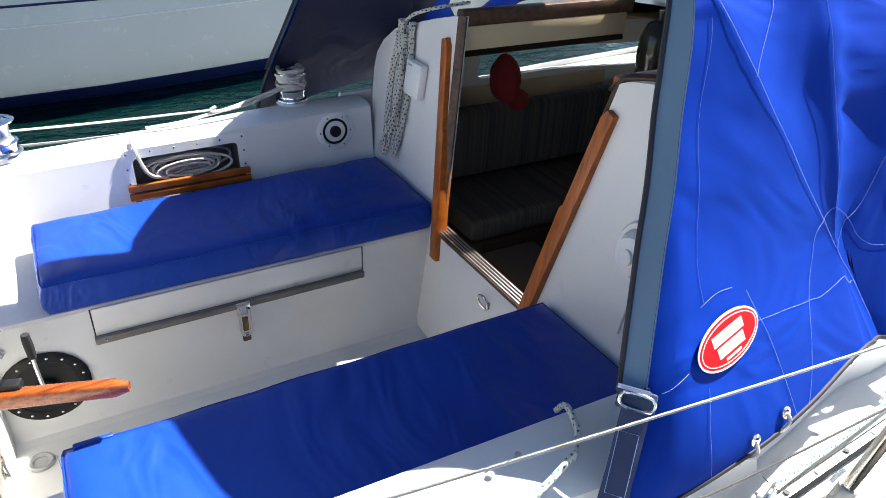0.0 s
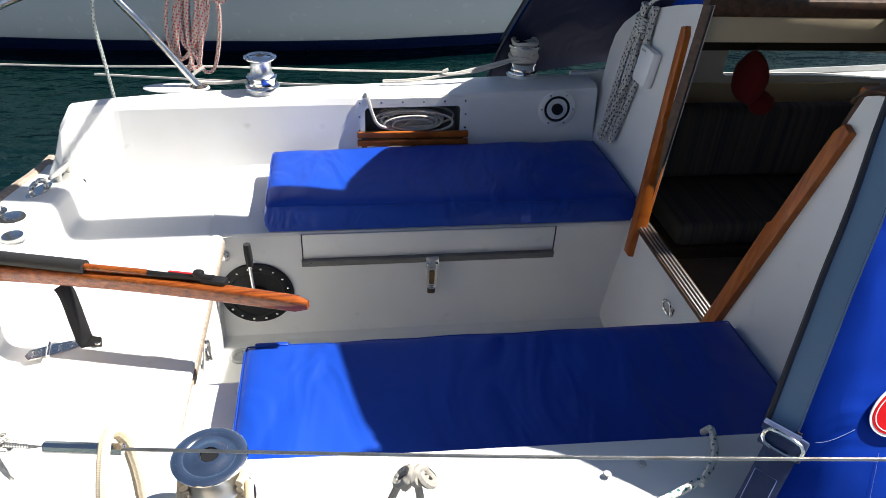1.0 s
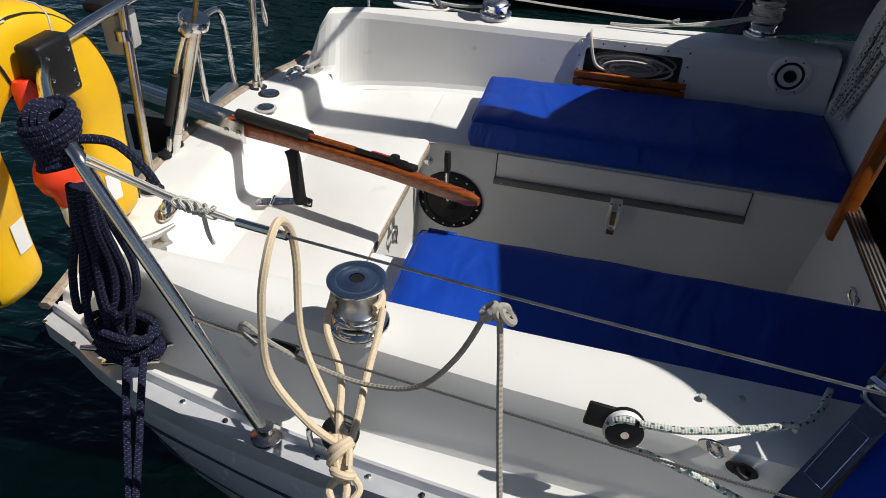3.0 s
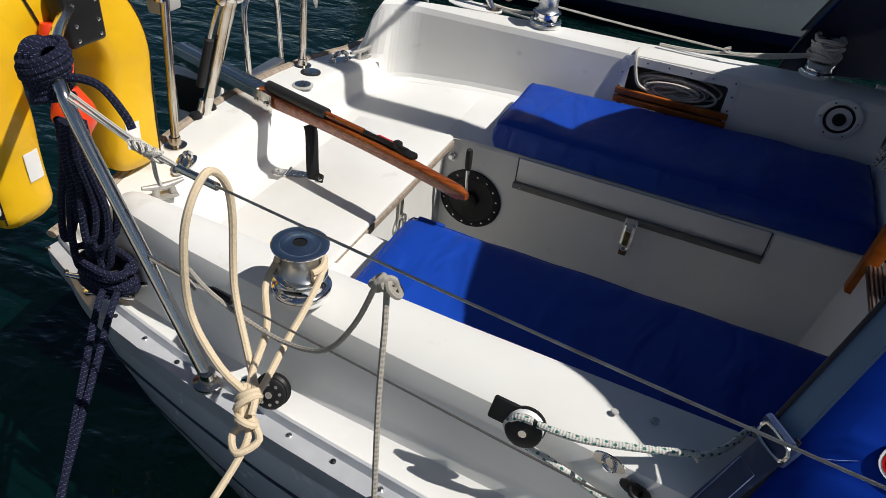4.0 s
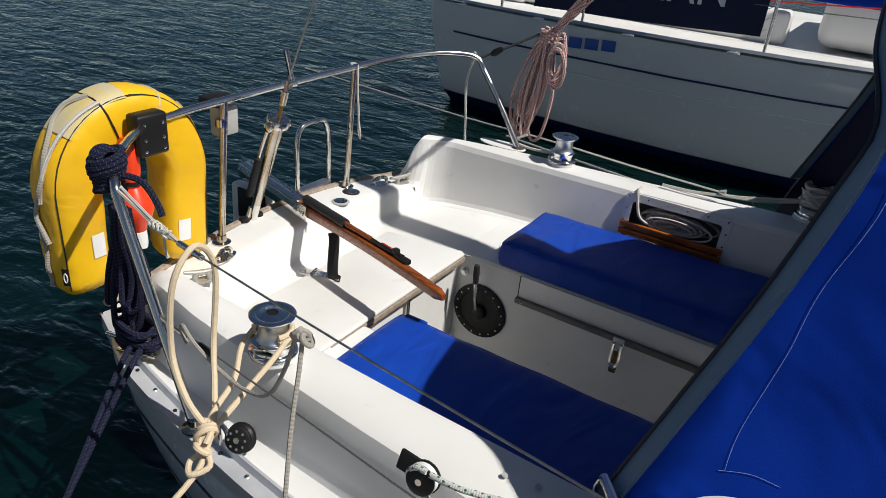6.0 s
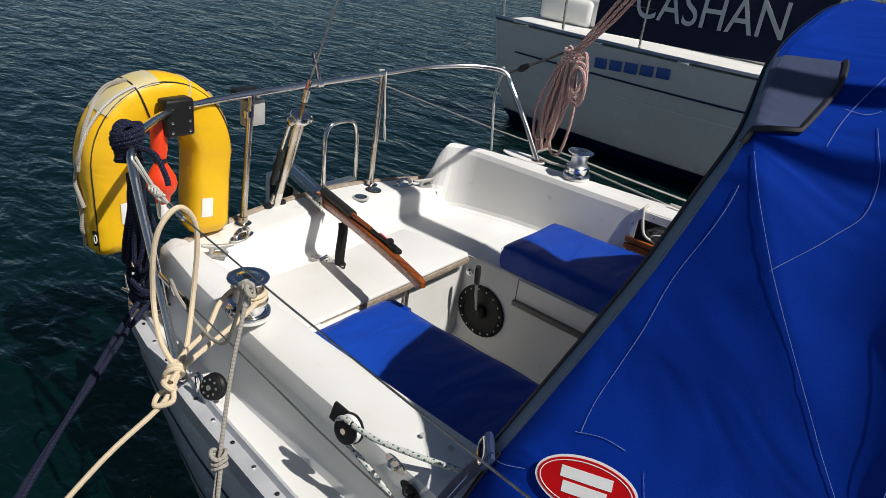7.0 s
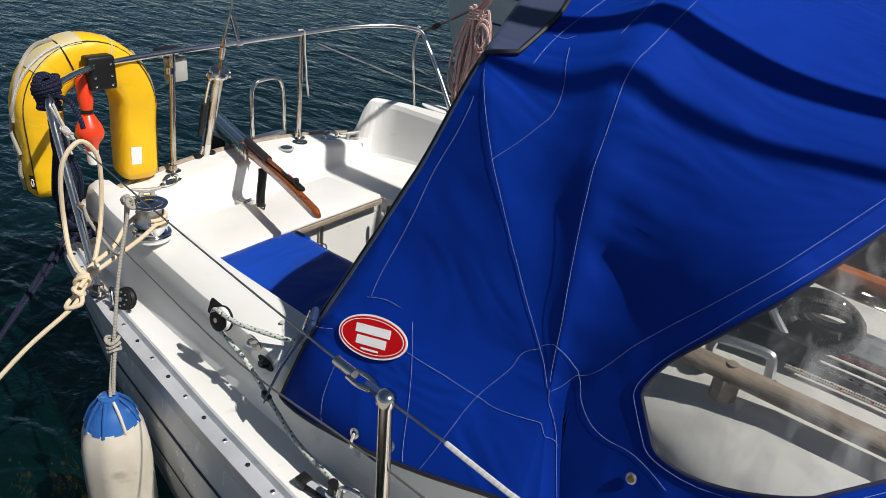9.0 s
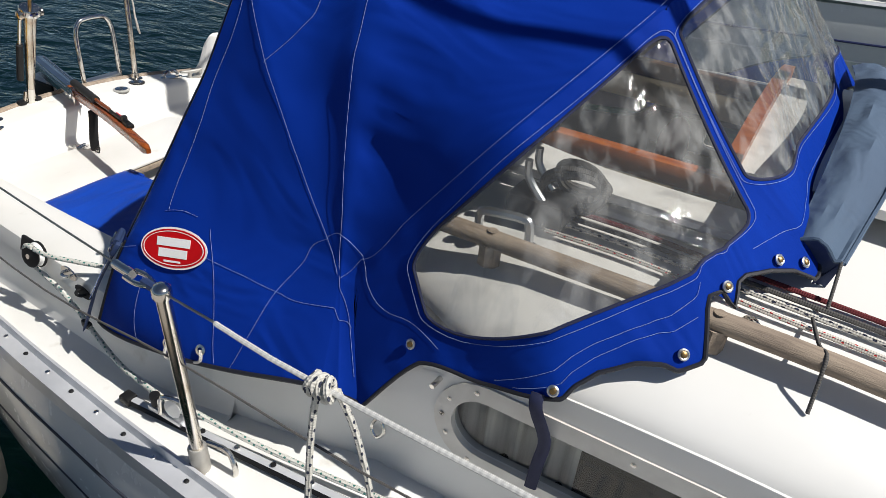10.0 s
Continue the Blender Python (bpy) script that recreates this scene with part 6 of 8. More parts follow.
single("rail_tie", sweep([(-0.565, 0.85, 0.585), (-0.575, 0.875, 0.57), (-0.60, 0.87, 0.45), (-0.60, 0.89, 0.30), (-0.60, 0.92, 0.10)], 0.006, 6, 4), R_GREEN, "flecked cord tied to the end of the guard rail", "rope")
# folded boarding ladder outside the transom
ladder = thing("boarding_ladder", "folded steel boarding ladder outside the transom", "ladder", (-0.90, 0.17, 0.0))
part("rail", sweep([(-0.875, 0.075, -0.12), (-0.88, 0.075, 0.10), (-0.885, 0.078, 0.27), (-0.885, 0.10, 0.325), (-0.885, 0.135, 0.338), (-0.885, 0.205, 0.338), (-0.885, 0.24, 0.325), (-0.885, 0.262, 0.27), (-0.88, 0.265, 0.10), (-0.875, 0.265, -0.12)], 0.0105, 10, 4), STEEL, ladder)
part("tread", block((-0.882, 0.17, 0.062), (0.045, 0.185, 0.018), 0.006), ALU, ladder, "grey tread")

# ---- tiller, rudder head, extension ----
tiller = thing("tiller", "varnished laminated wooden tiller with a steel head and extension", "tiller", (-0.80, -0.06, 0.08))
A, B = Vector((-0.715, -0.095, 0.112)), Vector((0.112, -0.389, 0.178))
d = (B - A).normalized()
bm = bmesh.new()
rows = []
side = d.cross(Vector((0, 0, 1))).normalized()
upv = side.cross(d).normalized()
for k in range(33):
    s = k / 32
    w = 0.0185 - 0.004 * s
    h = 0.0225 - 0.006 * s
    if s > 0.965:
        q = math.sqrt(max(0.30, 1 - ((s - 0.965) / 0.036) ** 2))
        w, h = w * q, h * q
    c = A.lerp(B, s) + upv * 0.012 * math.sin(math.pi * s)
    rows.append([bm.verts.new(c + side * w * math.copysign(abs(math.cos(a)) ** 0.45, math.cos(a)) + upv * h * math.copysign(abs(math.sin(a)) ** 0.45, math.sin(a))) for a in [2 * math.pi * j / 16 + 0.001 for j in range(16)]])
for a, b in zip(rows, rows[1:]):
    for j in range(16):
        bm.faces.new((a[j], a[(j + 1) % 16], b[(j + 1) % 16], b[j]))
bm.faces.new(rows[0][::-1])
bm.faces.new(rows[-1])
shaft = part("shaft", bm, TEAKX, tiller)
H0 = Vector((-1.125, 0.026, 0.112))
bm = bmesh.new()
for s in (-1, 1):
    sweep([H0 + side * s * 0.025, A + d * 0.10 + side * s * 0.024 - upv * 0.002], 0.032, 4, bm=bm, smooth=False, flatten=0.14, up=tuple(side))
sweep([H0 + upv * 0.025, A + d * 0.015 + upv * 0.025], 0.033, 4, bm=bm, smooth=False, flatten=0.16, up=tuple(upv))
head = part("head", bm, STEEL, tiller, "polished steel channel", flat=True)
for k in range(2):
    for s in (-1, 1):
        part("bolt", lathe([(0.009, 0), (0.009, 0.004), (0.005, 0.007)], 10, frame_to(A + d * (0.03 + 0.05 * k) + side * s * 0.030, side * s)), STEEL, head)
E0, E1, E2 = A + d * 0.06 + upv * 0.045, A + d * 0.34 + upv * 0.043, Vector((-0.098, -0.300, 0.196))
part("foam_grip", sweep([E0, E1], 0.0165, 14, smooth=False), RUBBER, tiller, "black foam grip")
part("extension_tube", sweep([E1, E1.lerp(E2, 0.55)], 0.0085, 10, smooth=False), TEAKX, tiller)
part("extension_band", sweep([E1.lerp(E2, 0.50), E2], 0.0095, 10, smooth=False), BLACKP, tiller, "black and red extension tube")
part("extension_stripe", block((0, 0, 0), (0.085, 0.005, 0.002), 0, m=frame_to(E1.lerp(E2, 0.78) + upv * 0.0097, upv, d)), REDLINE, tiller, "thin red stripe")
part("bar", block((0, 0, 0), (0.05, 0.006, 0.002), 0, m=frame_to(E1.lerp(E2, 0.58) + upv * 0.0096, upv, d)), WHITEP, tiller, "white bar of small lettering")
part("joint", block((0, 0, 0), (0.062, 0.026, 0.018), 0.006, m=frame_to(E2 - upv * 0.006, upv, d)), BLACKP, tiller)
part("joint_fork", block((0, 0, 0), (0.024, 0.020, 0.030), 0.006, m=frame_to(E2 - d * 0.035 + upv * 0.004, upv, d)), BLACKP, tiller)
bk = sweep([Vector((-0.475, -0.180, 0.112)), Vector((-0.462, -0.190, 0.085)), Vector((-0.446, -0.214, 0.010)), Vector((-0.440, -0.220, -0.026)), Vector((-0.428, -0.224, -0.034)), Vector((-0.40, -0.232, -0.033))], 0.019, 8, 5, flatten=0.16, up=(0.5, -0.85, 0.3))
bracket = part("bracket", bk, BLACKP, tiller, "black bent steel bracket")
part("bolt", lathe([(0.008, 0), (0.008, 0.005)], 8, Matrix.Translation((-0.408, -0.230, -0.031))), STEEL, bracket)
rud = thing("rudder_head", "white rudder head with a dark cheek behind the transom", "rudder", (-0.95, -0.03, -0.5))
part("blade", block((-1.04, 0.002, -0.19), (0.24, 0.055, 0.50), 0.015), GEL, rud)
part("cheek", block((-1.03, -0.034, -0.01), (0.15, 0.012, 0.13), 0.004), BLACKP, rud, "dark patterned cheek plate")
part("pintle", sweep([(-0.905, 0.0, -0.15), (-0.905, 0.0, 0.06)], 0.012, 10, smooth=False), STEEL, rud)

# ---- backstay adjuster ----
bs = thing("backstay_adjuster", "steel backstay tensioner with a black handle", "backstay adjuster", (-0.81, -0.24, 0.035))
q0, q1, q2 = Vector((-0.828, -0.216, 0.075)), Vector((-0.692, -0.222, 0.462)), Vector((-0.648, -0.222, 0.600))
ax = (q1 - q0).normalized()
part("body", sweep([q0 + ax * 0.04, q0.lerp(q1, 0.3), q0.lerp(q1, 0.7), q1], lambda s: 0.0150 + 0.010 * s, 16, 4), TUBE, bs)
part("fork", sweep([q0 - ax * 0.025, q0 + ax * 0.06], 0.017, 10, smooth=False), STEEL, bs)
part("cap", lathe([(0.026, -0.010), (0.039, -0.004), (0.040, 0.016), (0.036, 0.022), (0.012, 0.024)], 28, frame_to(q1, ax)), STEEL, bs, "round steel cap")
for sgn in (-1, 1):
    part("lug", lathe([(0.017, 0), (0.017, 0.014), (0.009, 0.020)], 14, frame_to(q1 + Vector((0.0, sgn * 0.034, -0.004)), (0.25, sgn, 0))), TUBE, bs)
HX = Vector((-0.012, -0.036, 0))
part("handle", sweep([q1 + Vector((-0.004, -0.040, -0.01)), q0.lerp(q1, 0.72) + HX, q0.lerp(q1, 0.30) + HX], 0.0065, 8, 4), STEEL, bs)
part("grip", sweep([q0.lerp(q1, 0.66) + HX, q0.lerp(q1, 0.26) + HX], 0.0130, 12, smooth=False), RUBBER, bs, "black handle grip")
up_ax = (q2 - q1).normalized()
part("toggle", sweep([q1 + ax * 0.02, q1 + up_ax * 0.085], 0.0065, 8, smooth=False), surface_brass, bs)
part("screw_eye", sweep([q1 + up_ax * 0.075, q1 + up_ax * 0.125], 0.0125, 10, smooth=False), TUBE, bs)
part("fork_end", sweep([q1 + up_ax * 0.12, q1 + up_ax * 0.165], 0.008, 8, smooth=False), STEEL, bs)
part("wire", sweep([q1 + up_ax * 0.16, q1 + Vector((0.40, 0.02, 1.0)) * 9.0], 0.0028, 6, smooth=False), WIRE, bs, "backstay wire")
for sgn in (-1, 1):
    part("chainplate", sweep([(-0.838, -0.216 + sgn * 0.024, stern_z(-0.216)), (-0.826, -0.216 + sgn * 0.014, 0.115)], 0.008, 8, smooth=False), TUBE, bs)
    part("boot", lathe([(0.020, 0), (0.018, 0.012), (0.010, 0.016)], 16, Matrix.Translation((-0.840, -0.216 + sgn * 0.034, stern_z(-0.216)))), BLACKP, bs)
socket = thing("flagstaff_socket", "short steel tube socket clamped upright on the guard rail", "socket", (-0.778, -0.06, 0.553))
part("tube", sweep([(-0.778, -0.058, 0.556), (-0.778, -0.090, 0.676)], 0.0095, 12, smooth=False), STEEL, socket)
part("clamp", lathe([(0.016, -0.012), (0.016, 0.012)], 14, frame_to((-0.779, -0.06, 0.553), (0.02, 1, 0.02))), STEEL, socket)

# ---- horseshoe lifebuoy and its light ----
# slung at a slant: its near leg hangs further forward and higher than its far leg
SLANT = Vector((0.040, -0.019, 0.020))
slung = pose(-0.868, -0.694, 0.302, 0, 0, -7) @ Matrix.Diagonal((1, 0.88, 0.99, 1))
for axis in range(3):
    slung[axis][1] -= SLANT[axis] / 0.37
    slung[axis][3] += SLANT[axis] * 0.4
buoy = thing("lifebuoy", "yellow horseshoe lifebuoy with weathered top, hung on the guard rail", "lifebuoy", m=slung)


def shoe(s):
    """Centre line of the horseshoe in its own (y, z), s from 0 to 1, near leg to far leg."""
    if s < 0.25:
        t = s / 0.25
        return (-0.182 - 0.010 * t, -0.255 + 0.305 * t)
    if s > 0.75:
        t = (s - 0.75) / 0.25
        return (0.192 - 0.010 * t, 0.05 - 0.305 * t)
    a = math.pi * (1 - (s - 0.25) / 0.5)
    return (0.192 * math.cos(a), 0.05 + 0.196 * math.sin(a))


bm = bmesh.new()
NS, NR = 60, 20
rows = []
for i in range(NS + 1):
    s = i / NS
    y, z = shoe(s)
    y2, z2 = shoe(min(1, s + 0.002))
    y1, z1 = shoe(max(0, s - 0.002))
    tx = Vector((0, y2 - y1, z2 - z1)).normalized()
    nn = Vector((1, 0, 0))
    bb = tx.cross(nn)
    endf = min(1, math.sqrt(max(0, min(s, 1 - s) / 0.03)) * 0.25 + 0.75)
    w, h = 0.085 * endf, 0.078 * endf
    row = []
    for k in range(NR):
        a = 2 * math.pi * k / NR
        ca, sa = math.cos(a), math.sin(a)
        p = Vector((0, y, z)) + bb * w * math.copysign(abs(ca) ** 0.62, ca) + nn * h * math.copysign(abs(sa) ** 0.62, sa)
        p += 0.005 * noise.noise_vector(p * 9)
        row.append(bm.verts.new(p))
    rows.append(row)
for a, b in zip(rows, rows[1:]):
    for k in range(NR):
        bm.faces.new((a[k], a[(k + 1) % NR], b[(k + 1) % NR], b[k]))
bm.faces.new(rows[0][::-1])
bm.faces.new(rows[-1])
part("body", bm, YELLOW, buoy, local=True)


def on_shoe(s, a, lift=0.003):
    y, z = shoe(s)
    y2, z2 = shoe(min(1, s + 0.002))
    y1, z1 = shoe(max(0, s - 0.002))
    tx = Vector((0, y2 - y1, z2 - z1)).normalized()
    bb = tx.cross(Vector((1, 0, 0)))
    ca, sa = math.cos(a), math.sin(a)
    return Vector((0, y, z)) + bb * (0.085 + lift) * math.copysign(abs(ca) ** 0.62, ca) + Vector((1, 0, 0)) * (0.078 + lift) * math.copysign(abs(sa) ** 0.62, sa)


part("weathered_cover", sheet(lambda u, v: on_shoe(0.36 + 0.13 * u, math.pi * (0.72 + 0.40 * v), 0.002), 24, 10, 0.001), YDIRT, buoy, "sun-bleached greyish top", local=True)
for lo, hi, ang in ((0.02, 0.98, math.pi * 0.75), (0.02, 0.98, math.pi * 1.25)):
    part("seam", sweep([on_shoe(lo + (hi - lo) * k / 40, ang, 0.001) for k in range(41)], 0.0022, 5, 1, smooth=False), BLACKTRIM, buoy, local=True)
for s0 in (0.44, 0.56):
    part("band", sweep([on_shoe(s0, 2 * math.pi * k / 20, 0.002) for k in range(20)], 0.003, 6, 1, closed=True, smooth=False), BLACKTRIM if s0 < 0.5 else R_WHITE, buoy, local=True)
rope_path = [on_shoe(0.44 - 0.30 * k / 10, math.pi * (0.98 + 0.04 * math.sin(k)), 0.004 + 0.006 * math.sin(k * 1.3) ** 2) for k in range(11)]
part("grab_rope", sweep(rope_path, 0.008, 7, 4), R_GREY, buoy, "grey rope along the outer edge", local=True)
part("grab_rope", sweep([on_shoe(0.44 - 0.20 * k / 6, math.pi * (0.80 + 0.03 * k), 0.006) for k in range(7)], 0.006, 6, 4), R_WHITE, buoy, "white tape round the upper edge", local=True)
part("grab_rope", sweep([on_shoe(0.18 - 0.16 * k / 6, math.pi * 1.0, 0.006 + 0.004 * math.sin(2 * k)) for k in range(7)], 0.008, 7, 4), R_GREY, buoy, local=True)
part("grab_rope", sweep([on_shoe(0.62 + 0.15 * k / 6, math.pi * 0.98, 0.005) for k in range(7)], 0.006, 6, 4), R_GREY, buoy, local=True)
for s0, wd, mt, lb in ((0.12, 0.030, WHITEP, "white reflective patch"), (0.91, 0.030, WHITEP, "white reflective patch")):
    part("reflector", sheet(lambda u, v: on_shoe(s0 - 0.030 + 0.06 * u, math.pi * (0.5 + (-0.15 if s0 < 0.5 else -0.15) + 0.14 * v), 0.002), 6, 4, 0.001), mt, buoy, lb, local=True)
part("logo_plate", sheet(lambda u, v: on_shoe(0.035 + 0.045 * u, math.pi * (0.74 + 0.11 * v), 0.003), 4, 4, 0.001), BLACKP, buoy, "small black plate with a white ring", local=True)
part("logo_ring", sweep([on_shoe(0.0575 + 0.012 * math.cos(a), math.pi * (0.795 + 0.026 * math.sin(a)), 0.005) for a in [2 * math.pi * k / 14 for k in range(14)]], 0.002, 5, 1, closed=True, smooth=False), WHITEP, buoy, "white ring", local=True)
light = thing("rescue_light", "red-orange rescue light hung upside down beside the lifebuoy", "rescue light", m=frame_to((-0.732, -0.755, 0.262), (-0.12, 0.06, 1)))
part("tube", lathe([(0.016, 0.10), (0.018, 0.12), (0.026, 0.16), (0.026, 0.24), (0.020, 0.255)], 20), ORANGE, light, local=True)
part("float", lathe([(0.012, -0.03), (0.022, -0.02), (0.026, 0.0), (0.042, 0.02), (0.050, 0.045), (0.044, 0.07), (0.022, 0.11)], 28), ORANGE, light, local=True)
part("lens", lathe([(0.018, -0.075), (0.021, -0.06), (0.021, -0.025), (0.014, -0.02)], 20), WHITEP, light, "white lens cap", local=True)
part("collar", lathe([(0.021, 0.115), (0.021, 0.128)], 20), BLACKP, light, local=True)

# ---- navy mooring line: hank on the rail, turns on the quarter cleat, two parts ashore ----
K = Vector((-0.495, -0.975, 0.545))
rope = thing("mooring_line", "navy braided mooring line hung in a hank on the quarter", "rope", tuple(K))
rnd = random.Random(11)
for k in range(7):                                  # ball of turns wound tightly round rail and hank
    c = K + Vector((-0.012, 0.004, 0.042 - 0.0145 * k))
    rr = 0.038 + 0.006 * math.sin(k * 0.9 + 0.4)
    part("knot_turn", sweep([c + Vector((rr * math.cos(a), 0.85 * rr * math.sin(a), 0.014 * math.sin(a + 0.6 + 0.25 * k))) for a in [2 * math.pi * j / 10 for j in range(10)]], 0.0088, 7, 3, closed=True), R_NAVY, rope)
for k in range(3):                                  # riding turns over the top
    c = K + Vector((-0.012 + 0.014 * (k - 1), 0.004, 0.030))
    part("knot_turn", sweep([c + Vector((0.004 * math.sin(2 * a), 0.026 * math.cos(a), 0.030 * math.sin(a))) for a in [2 * math.pi * j / 10 for j in range(10)]], 0.0088, 7, 3, closed=True), R_NAVY, rope)
part("knot_end", sweep([K + Vector((0.0, 0.0, 0.0)), K + Vector((0.045, 0.02, 0.002)), K + Vector((0.085, 0.03, -0.008)), K + Vector((0.125, 0.032, -0.050)), K + Vector((0.140, 0.030, -0.075))], 0.0080, 7, 4), R_NAVY, rope)
for k in range(9):
    y0, x0_ = rnd.uniform(-0.020, 0.020), rnd.uniform(-0.045, 0.045)
    low, w = rnd.uniform(0.10, 0.24), rnd.uniform(0.012, 0.030)
    s = K + Vector((0.015 + x0_ * 0.35, y0 * 0.5, -0.08))
    e = Vector((-0.525 + x0_, -0.955 + y0, low))
    part("hank_loop", sweep([s, s.lerp(e, 0.35) + Vector((-w * 0.5, 0.01, 0)), s.lerp(e, 0.75) + Vector((-w, 0.0, 0)), e + Vector((-w * 0.3, -0.01, -0.01)), e + Vector((w * 0.7, 0.0, 0.0)), s.lerp(e, 0.7) + Vector((w, 0.012, 0)), s.lerp(e, 0.3) + Vector((w * 0.6, 0, 0)), s + Vector((0.012, 0, 0))], 0.0080, 7, 4), R_NAVY, rope)
for k in range(7):
    c = Vector((-0.505, -0.950, 0.052 + 0.010 * k))
    tl = 0.3 * math.sin(k * 1.9)
    part("cleat_turn", sweep([c + Vector((0.066 * math.cos(a) + 0.01 * math.sin(3 * a + k), 0.034 * math.sin(a), 0.012 * math.sin(a + tl * 5))) for a in [2 * math.pi * j / 10 + tl for j in range(10)]], 0.0080, 7, 3, closed=True), R_NAVY, rope)
for k in range(2):
    s = Vector((-0.490 + 0.035 * k, -0.975, 0.062))
    part("shore_part", sweep([s, s + Vector((0.02, -0.045, -0.015)), s + Vector((0.075 - 0.01 * k, -0.15, -0.075)), s + Vector((0.24 - 0.05 * k, -0.45, -0.26)), s + Vector((0.40 - 0.055 * k, -0.725, -0.437))], 0.0078, 7, 5), R_NAVY, rope)
cleat((-0.510, -0.948, 0.012), 20, STEEL, "steel quarter cleat under navy rope", 0.19)

# ---- guard wires, stanchion ----
ST = Vector((1.240, -1.258, 0.572))
SB = Vector((1.207, -1.200, 0.075))
stan = thing("stanchion", "steel stanchion with a domed cap carrying the guard wires", "stanchion", tuple(SB))
part("tube", sweep([SB, ST], 0.0125, 14, smooth=False), TUBE, stan)
part("cap", lathe([(0.0165, -0.014), (0.0165, 0.0), (0.012, 0.006), (0.004, 0.008)], 18, frame_to(ST, ST - SB)), STEEL, stan)
part("socket", lathe([(0.019, 0), (0.019, 0.075), (0.016, 0.08)], 18, frame_to(SB, ST - SB)), ALUGREY, stan)
part("foot", prism([(-0.03, -0.035), (0.075, -0.035), (0.075, 0.035), (-0.03, 0.035)], -0.003, 0.006, Matrix.Translation(SB), bevel=0.003), ALUGREY, stan)
part("brace", sweep([SB + Vector((0.0, 0.02, 0.06)), SB + Vector((0.05, 0.025, 0.062)), SB + Vector((0.072, 0.022, 0.03)), SB + Vector((0.072, 0.02, 0.004))], 0.006, 8, 4), STEEL, stan)
P0 = Vector((-0.445, -0.995, 0.528))
wire = thing("guard_wire", "steel guard wire from the stern rail through the stanchion", "guard wire", tuple(P0))
part("upper_wire", sweep([(-0.06, -1.080, 0.522), (0.35, -1.135, 0.527), (0.80, -1.195, 0.540), tuple(ST + Vector((-0.13, 0.012, -0.006)))], 0.0022, 6, 4), WIRE, wire)
part("swage", sweep([(-0.14, -1.068, 0.521), (-0.055, -1.081, 0.522)], 0.0065, 8, smooth=False), STEEL, wire, "steel swaged end")
part("lashing", sweep([tuple(P0), (-0.33, -1.025, 0.524), (-0.235, -1.050, 0.520), (-0.14, -1.066, 0.521), (-0.24, -1.046, 0.526), (-0.34, -1.018, 0.530), tuple(P0 + Vector((0, 0.01, 0.004)))], 0.0038, 6, 3), R_WHITE, wire, "thin white lashing")
for k in range(6):
    c = Vector((-0.245 + 0.012 * k, -1.048 - 0.002 * k, 0.522))
    part("lashing_turn", sweep([c + Vector((0.006 * math.sin(a * 2 + k), 0.0085 * math.cos(a), 0.0085 * math.sin(a))) for a in [2 * math.pi * j / 8 for j in range(8)]], 0.0028, 6, 2, closed=True), R_WHITE, wire)
part("lashing_turn", sweep([(-0.20, -1.058, 0.515), (-0.195, -1.062, 0.485), (-0.19, -1.06, 0.465)], 0.0035, 6, 3), R_WHITE, wire)
part("turnbuckle", sweep([tuple(ST + Vector((-0.125, 0.012, -0.008))), tuple(ST + Vector((-0.075, 0.006, -0.006)))], 0.0085, 10, smooth=False), STEEL, wire, "steel rigging screw")
part("fork", sweep([tuple(ST + Vector((-0.08, 0.016, -0.006))), tuple(ST + Vector((-0.05, 0.016, -0.004))), tuple(ST + Vector((-0.02, 0.004, -0.006))), tuple(ST + Vector((-0.05, -0.008, -0.006))), tuple(ST + Vector((-0.08, -0.006, -0.006)))], 0.0045, 8, 3), STEEL, wire)
part("tape", sweep([tuple(ST + Vector((-0.045, 0.003, -0.006))), tuple(ST + Vector((-0.012, 0.0, -0.006)))], 0.008, 8, smooth=False), NAVYWEB, wire, "dark tape")
part("forward_wire", sweep([tuple(ST + Vector((0.01, 0, -0.006))), (1.38, -1.27, 0.572)], 0.0022, 6, smooth=False), WIRE, wire)
part("coated_wire", sweep([(1.37, -1.27, 0.572), (1.60, -1.285, 0.572), (2.2, -1.30, 0.60), (3.0, -1.22, 0.66)], 0.0042, 8, 3), WIREW, wire, "white-covered guard wire")
LB = ST.lerp(SB, 0.345)
part("lower_wire", sweep([(-0.29, -1.030, 0.265), (0.2, -1.10, 0.285), (0.75, -1.18, 0.315), tuple(LB), (1.8, -1.27, 0.43), (2.6, -1.25, 0.50)], 0.0022, 6, 4), R_DGREY, wire, "dark lower guard wire")
part("lower_end", sweep([(-0.275, -1.030, 0.262), (-0.20, -1.042, 0.262), (-0.115, -1.055, 0.268)], 0.006, 8, 3), STEEL, wire, "steel rigging screw")
part("lower_end", sweep([(-0.12, -1.054, 0.268), (-0.07, -1.061, 0.270)], 0.008, 8, smooth=False), BLACKP, wire)

# ---- cream rope from the near winch ----
rope = thing("cream_rope", "cream braided rope led from the winch over a knot ashore", "rope", (0.0, -0.948, 0.29))
W = Vector((-0.004, -0.944, 0.300))
for k in range(2):
    part("winch_turn", sweep([W + Vector((0.043 * math.cos(a), 0.043 * math.sin(a), 0.013 * k - 0.006)) for a in [-0.5 + 4.15 * j / 12 for j in range(13)]], 0.0064, 8, 3), R_CREAM, rope)
J = Vector((0.045, -1.178, 0.205))
part("leg", sweep([W + Vector((-0.044, -0.005, 0.0)), W + Vector((-0.036, -0.06, -0.025)), J.lerp(W, 0.45) + Vector((-0.014, 0, 0.0)), J + Vector((-0.008, 0.02, 0.02)), J + Vector((0.012, -0.03, -0.03))], 0.0064, 8, 5), R_CREAM, rope)
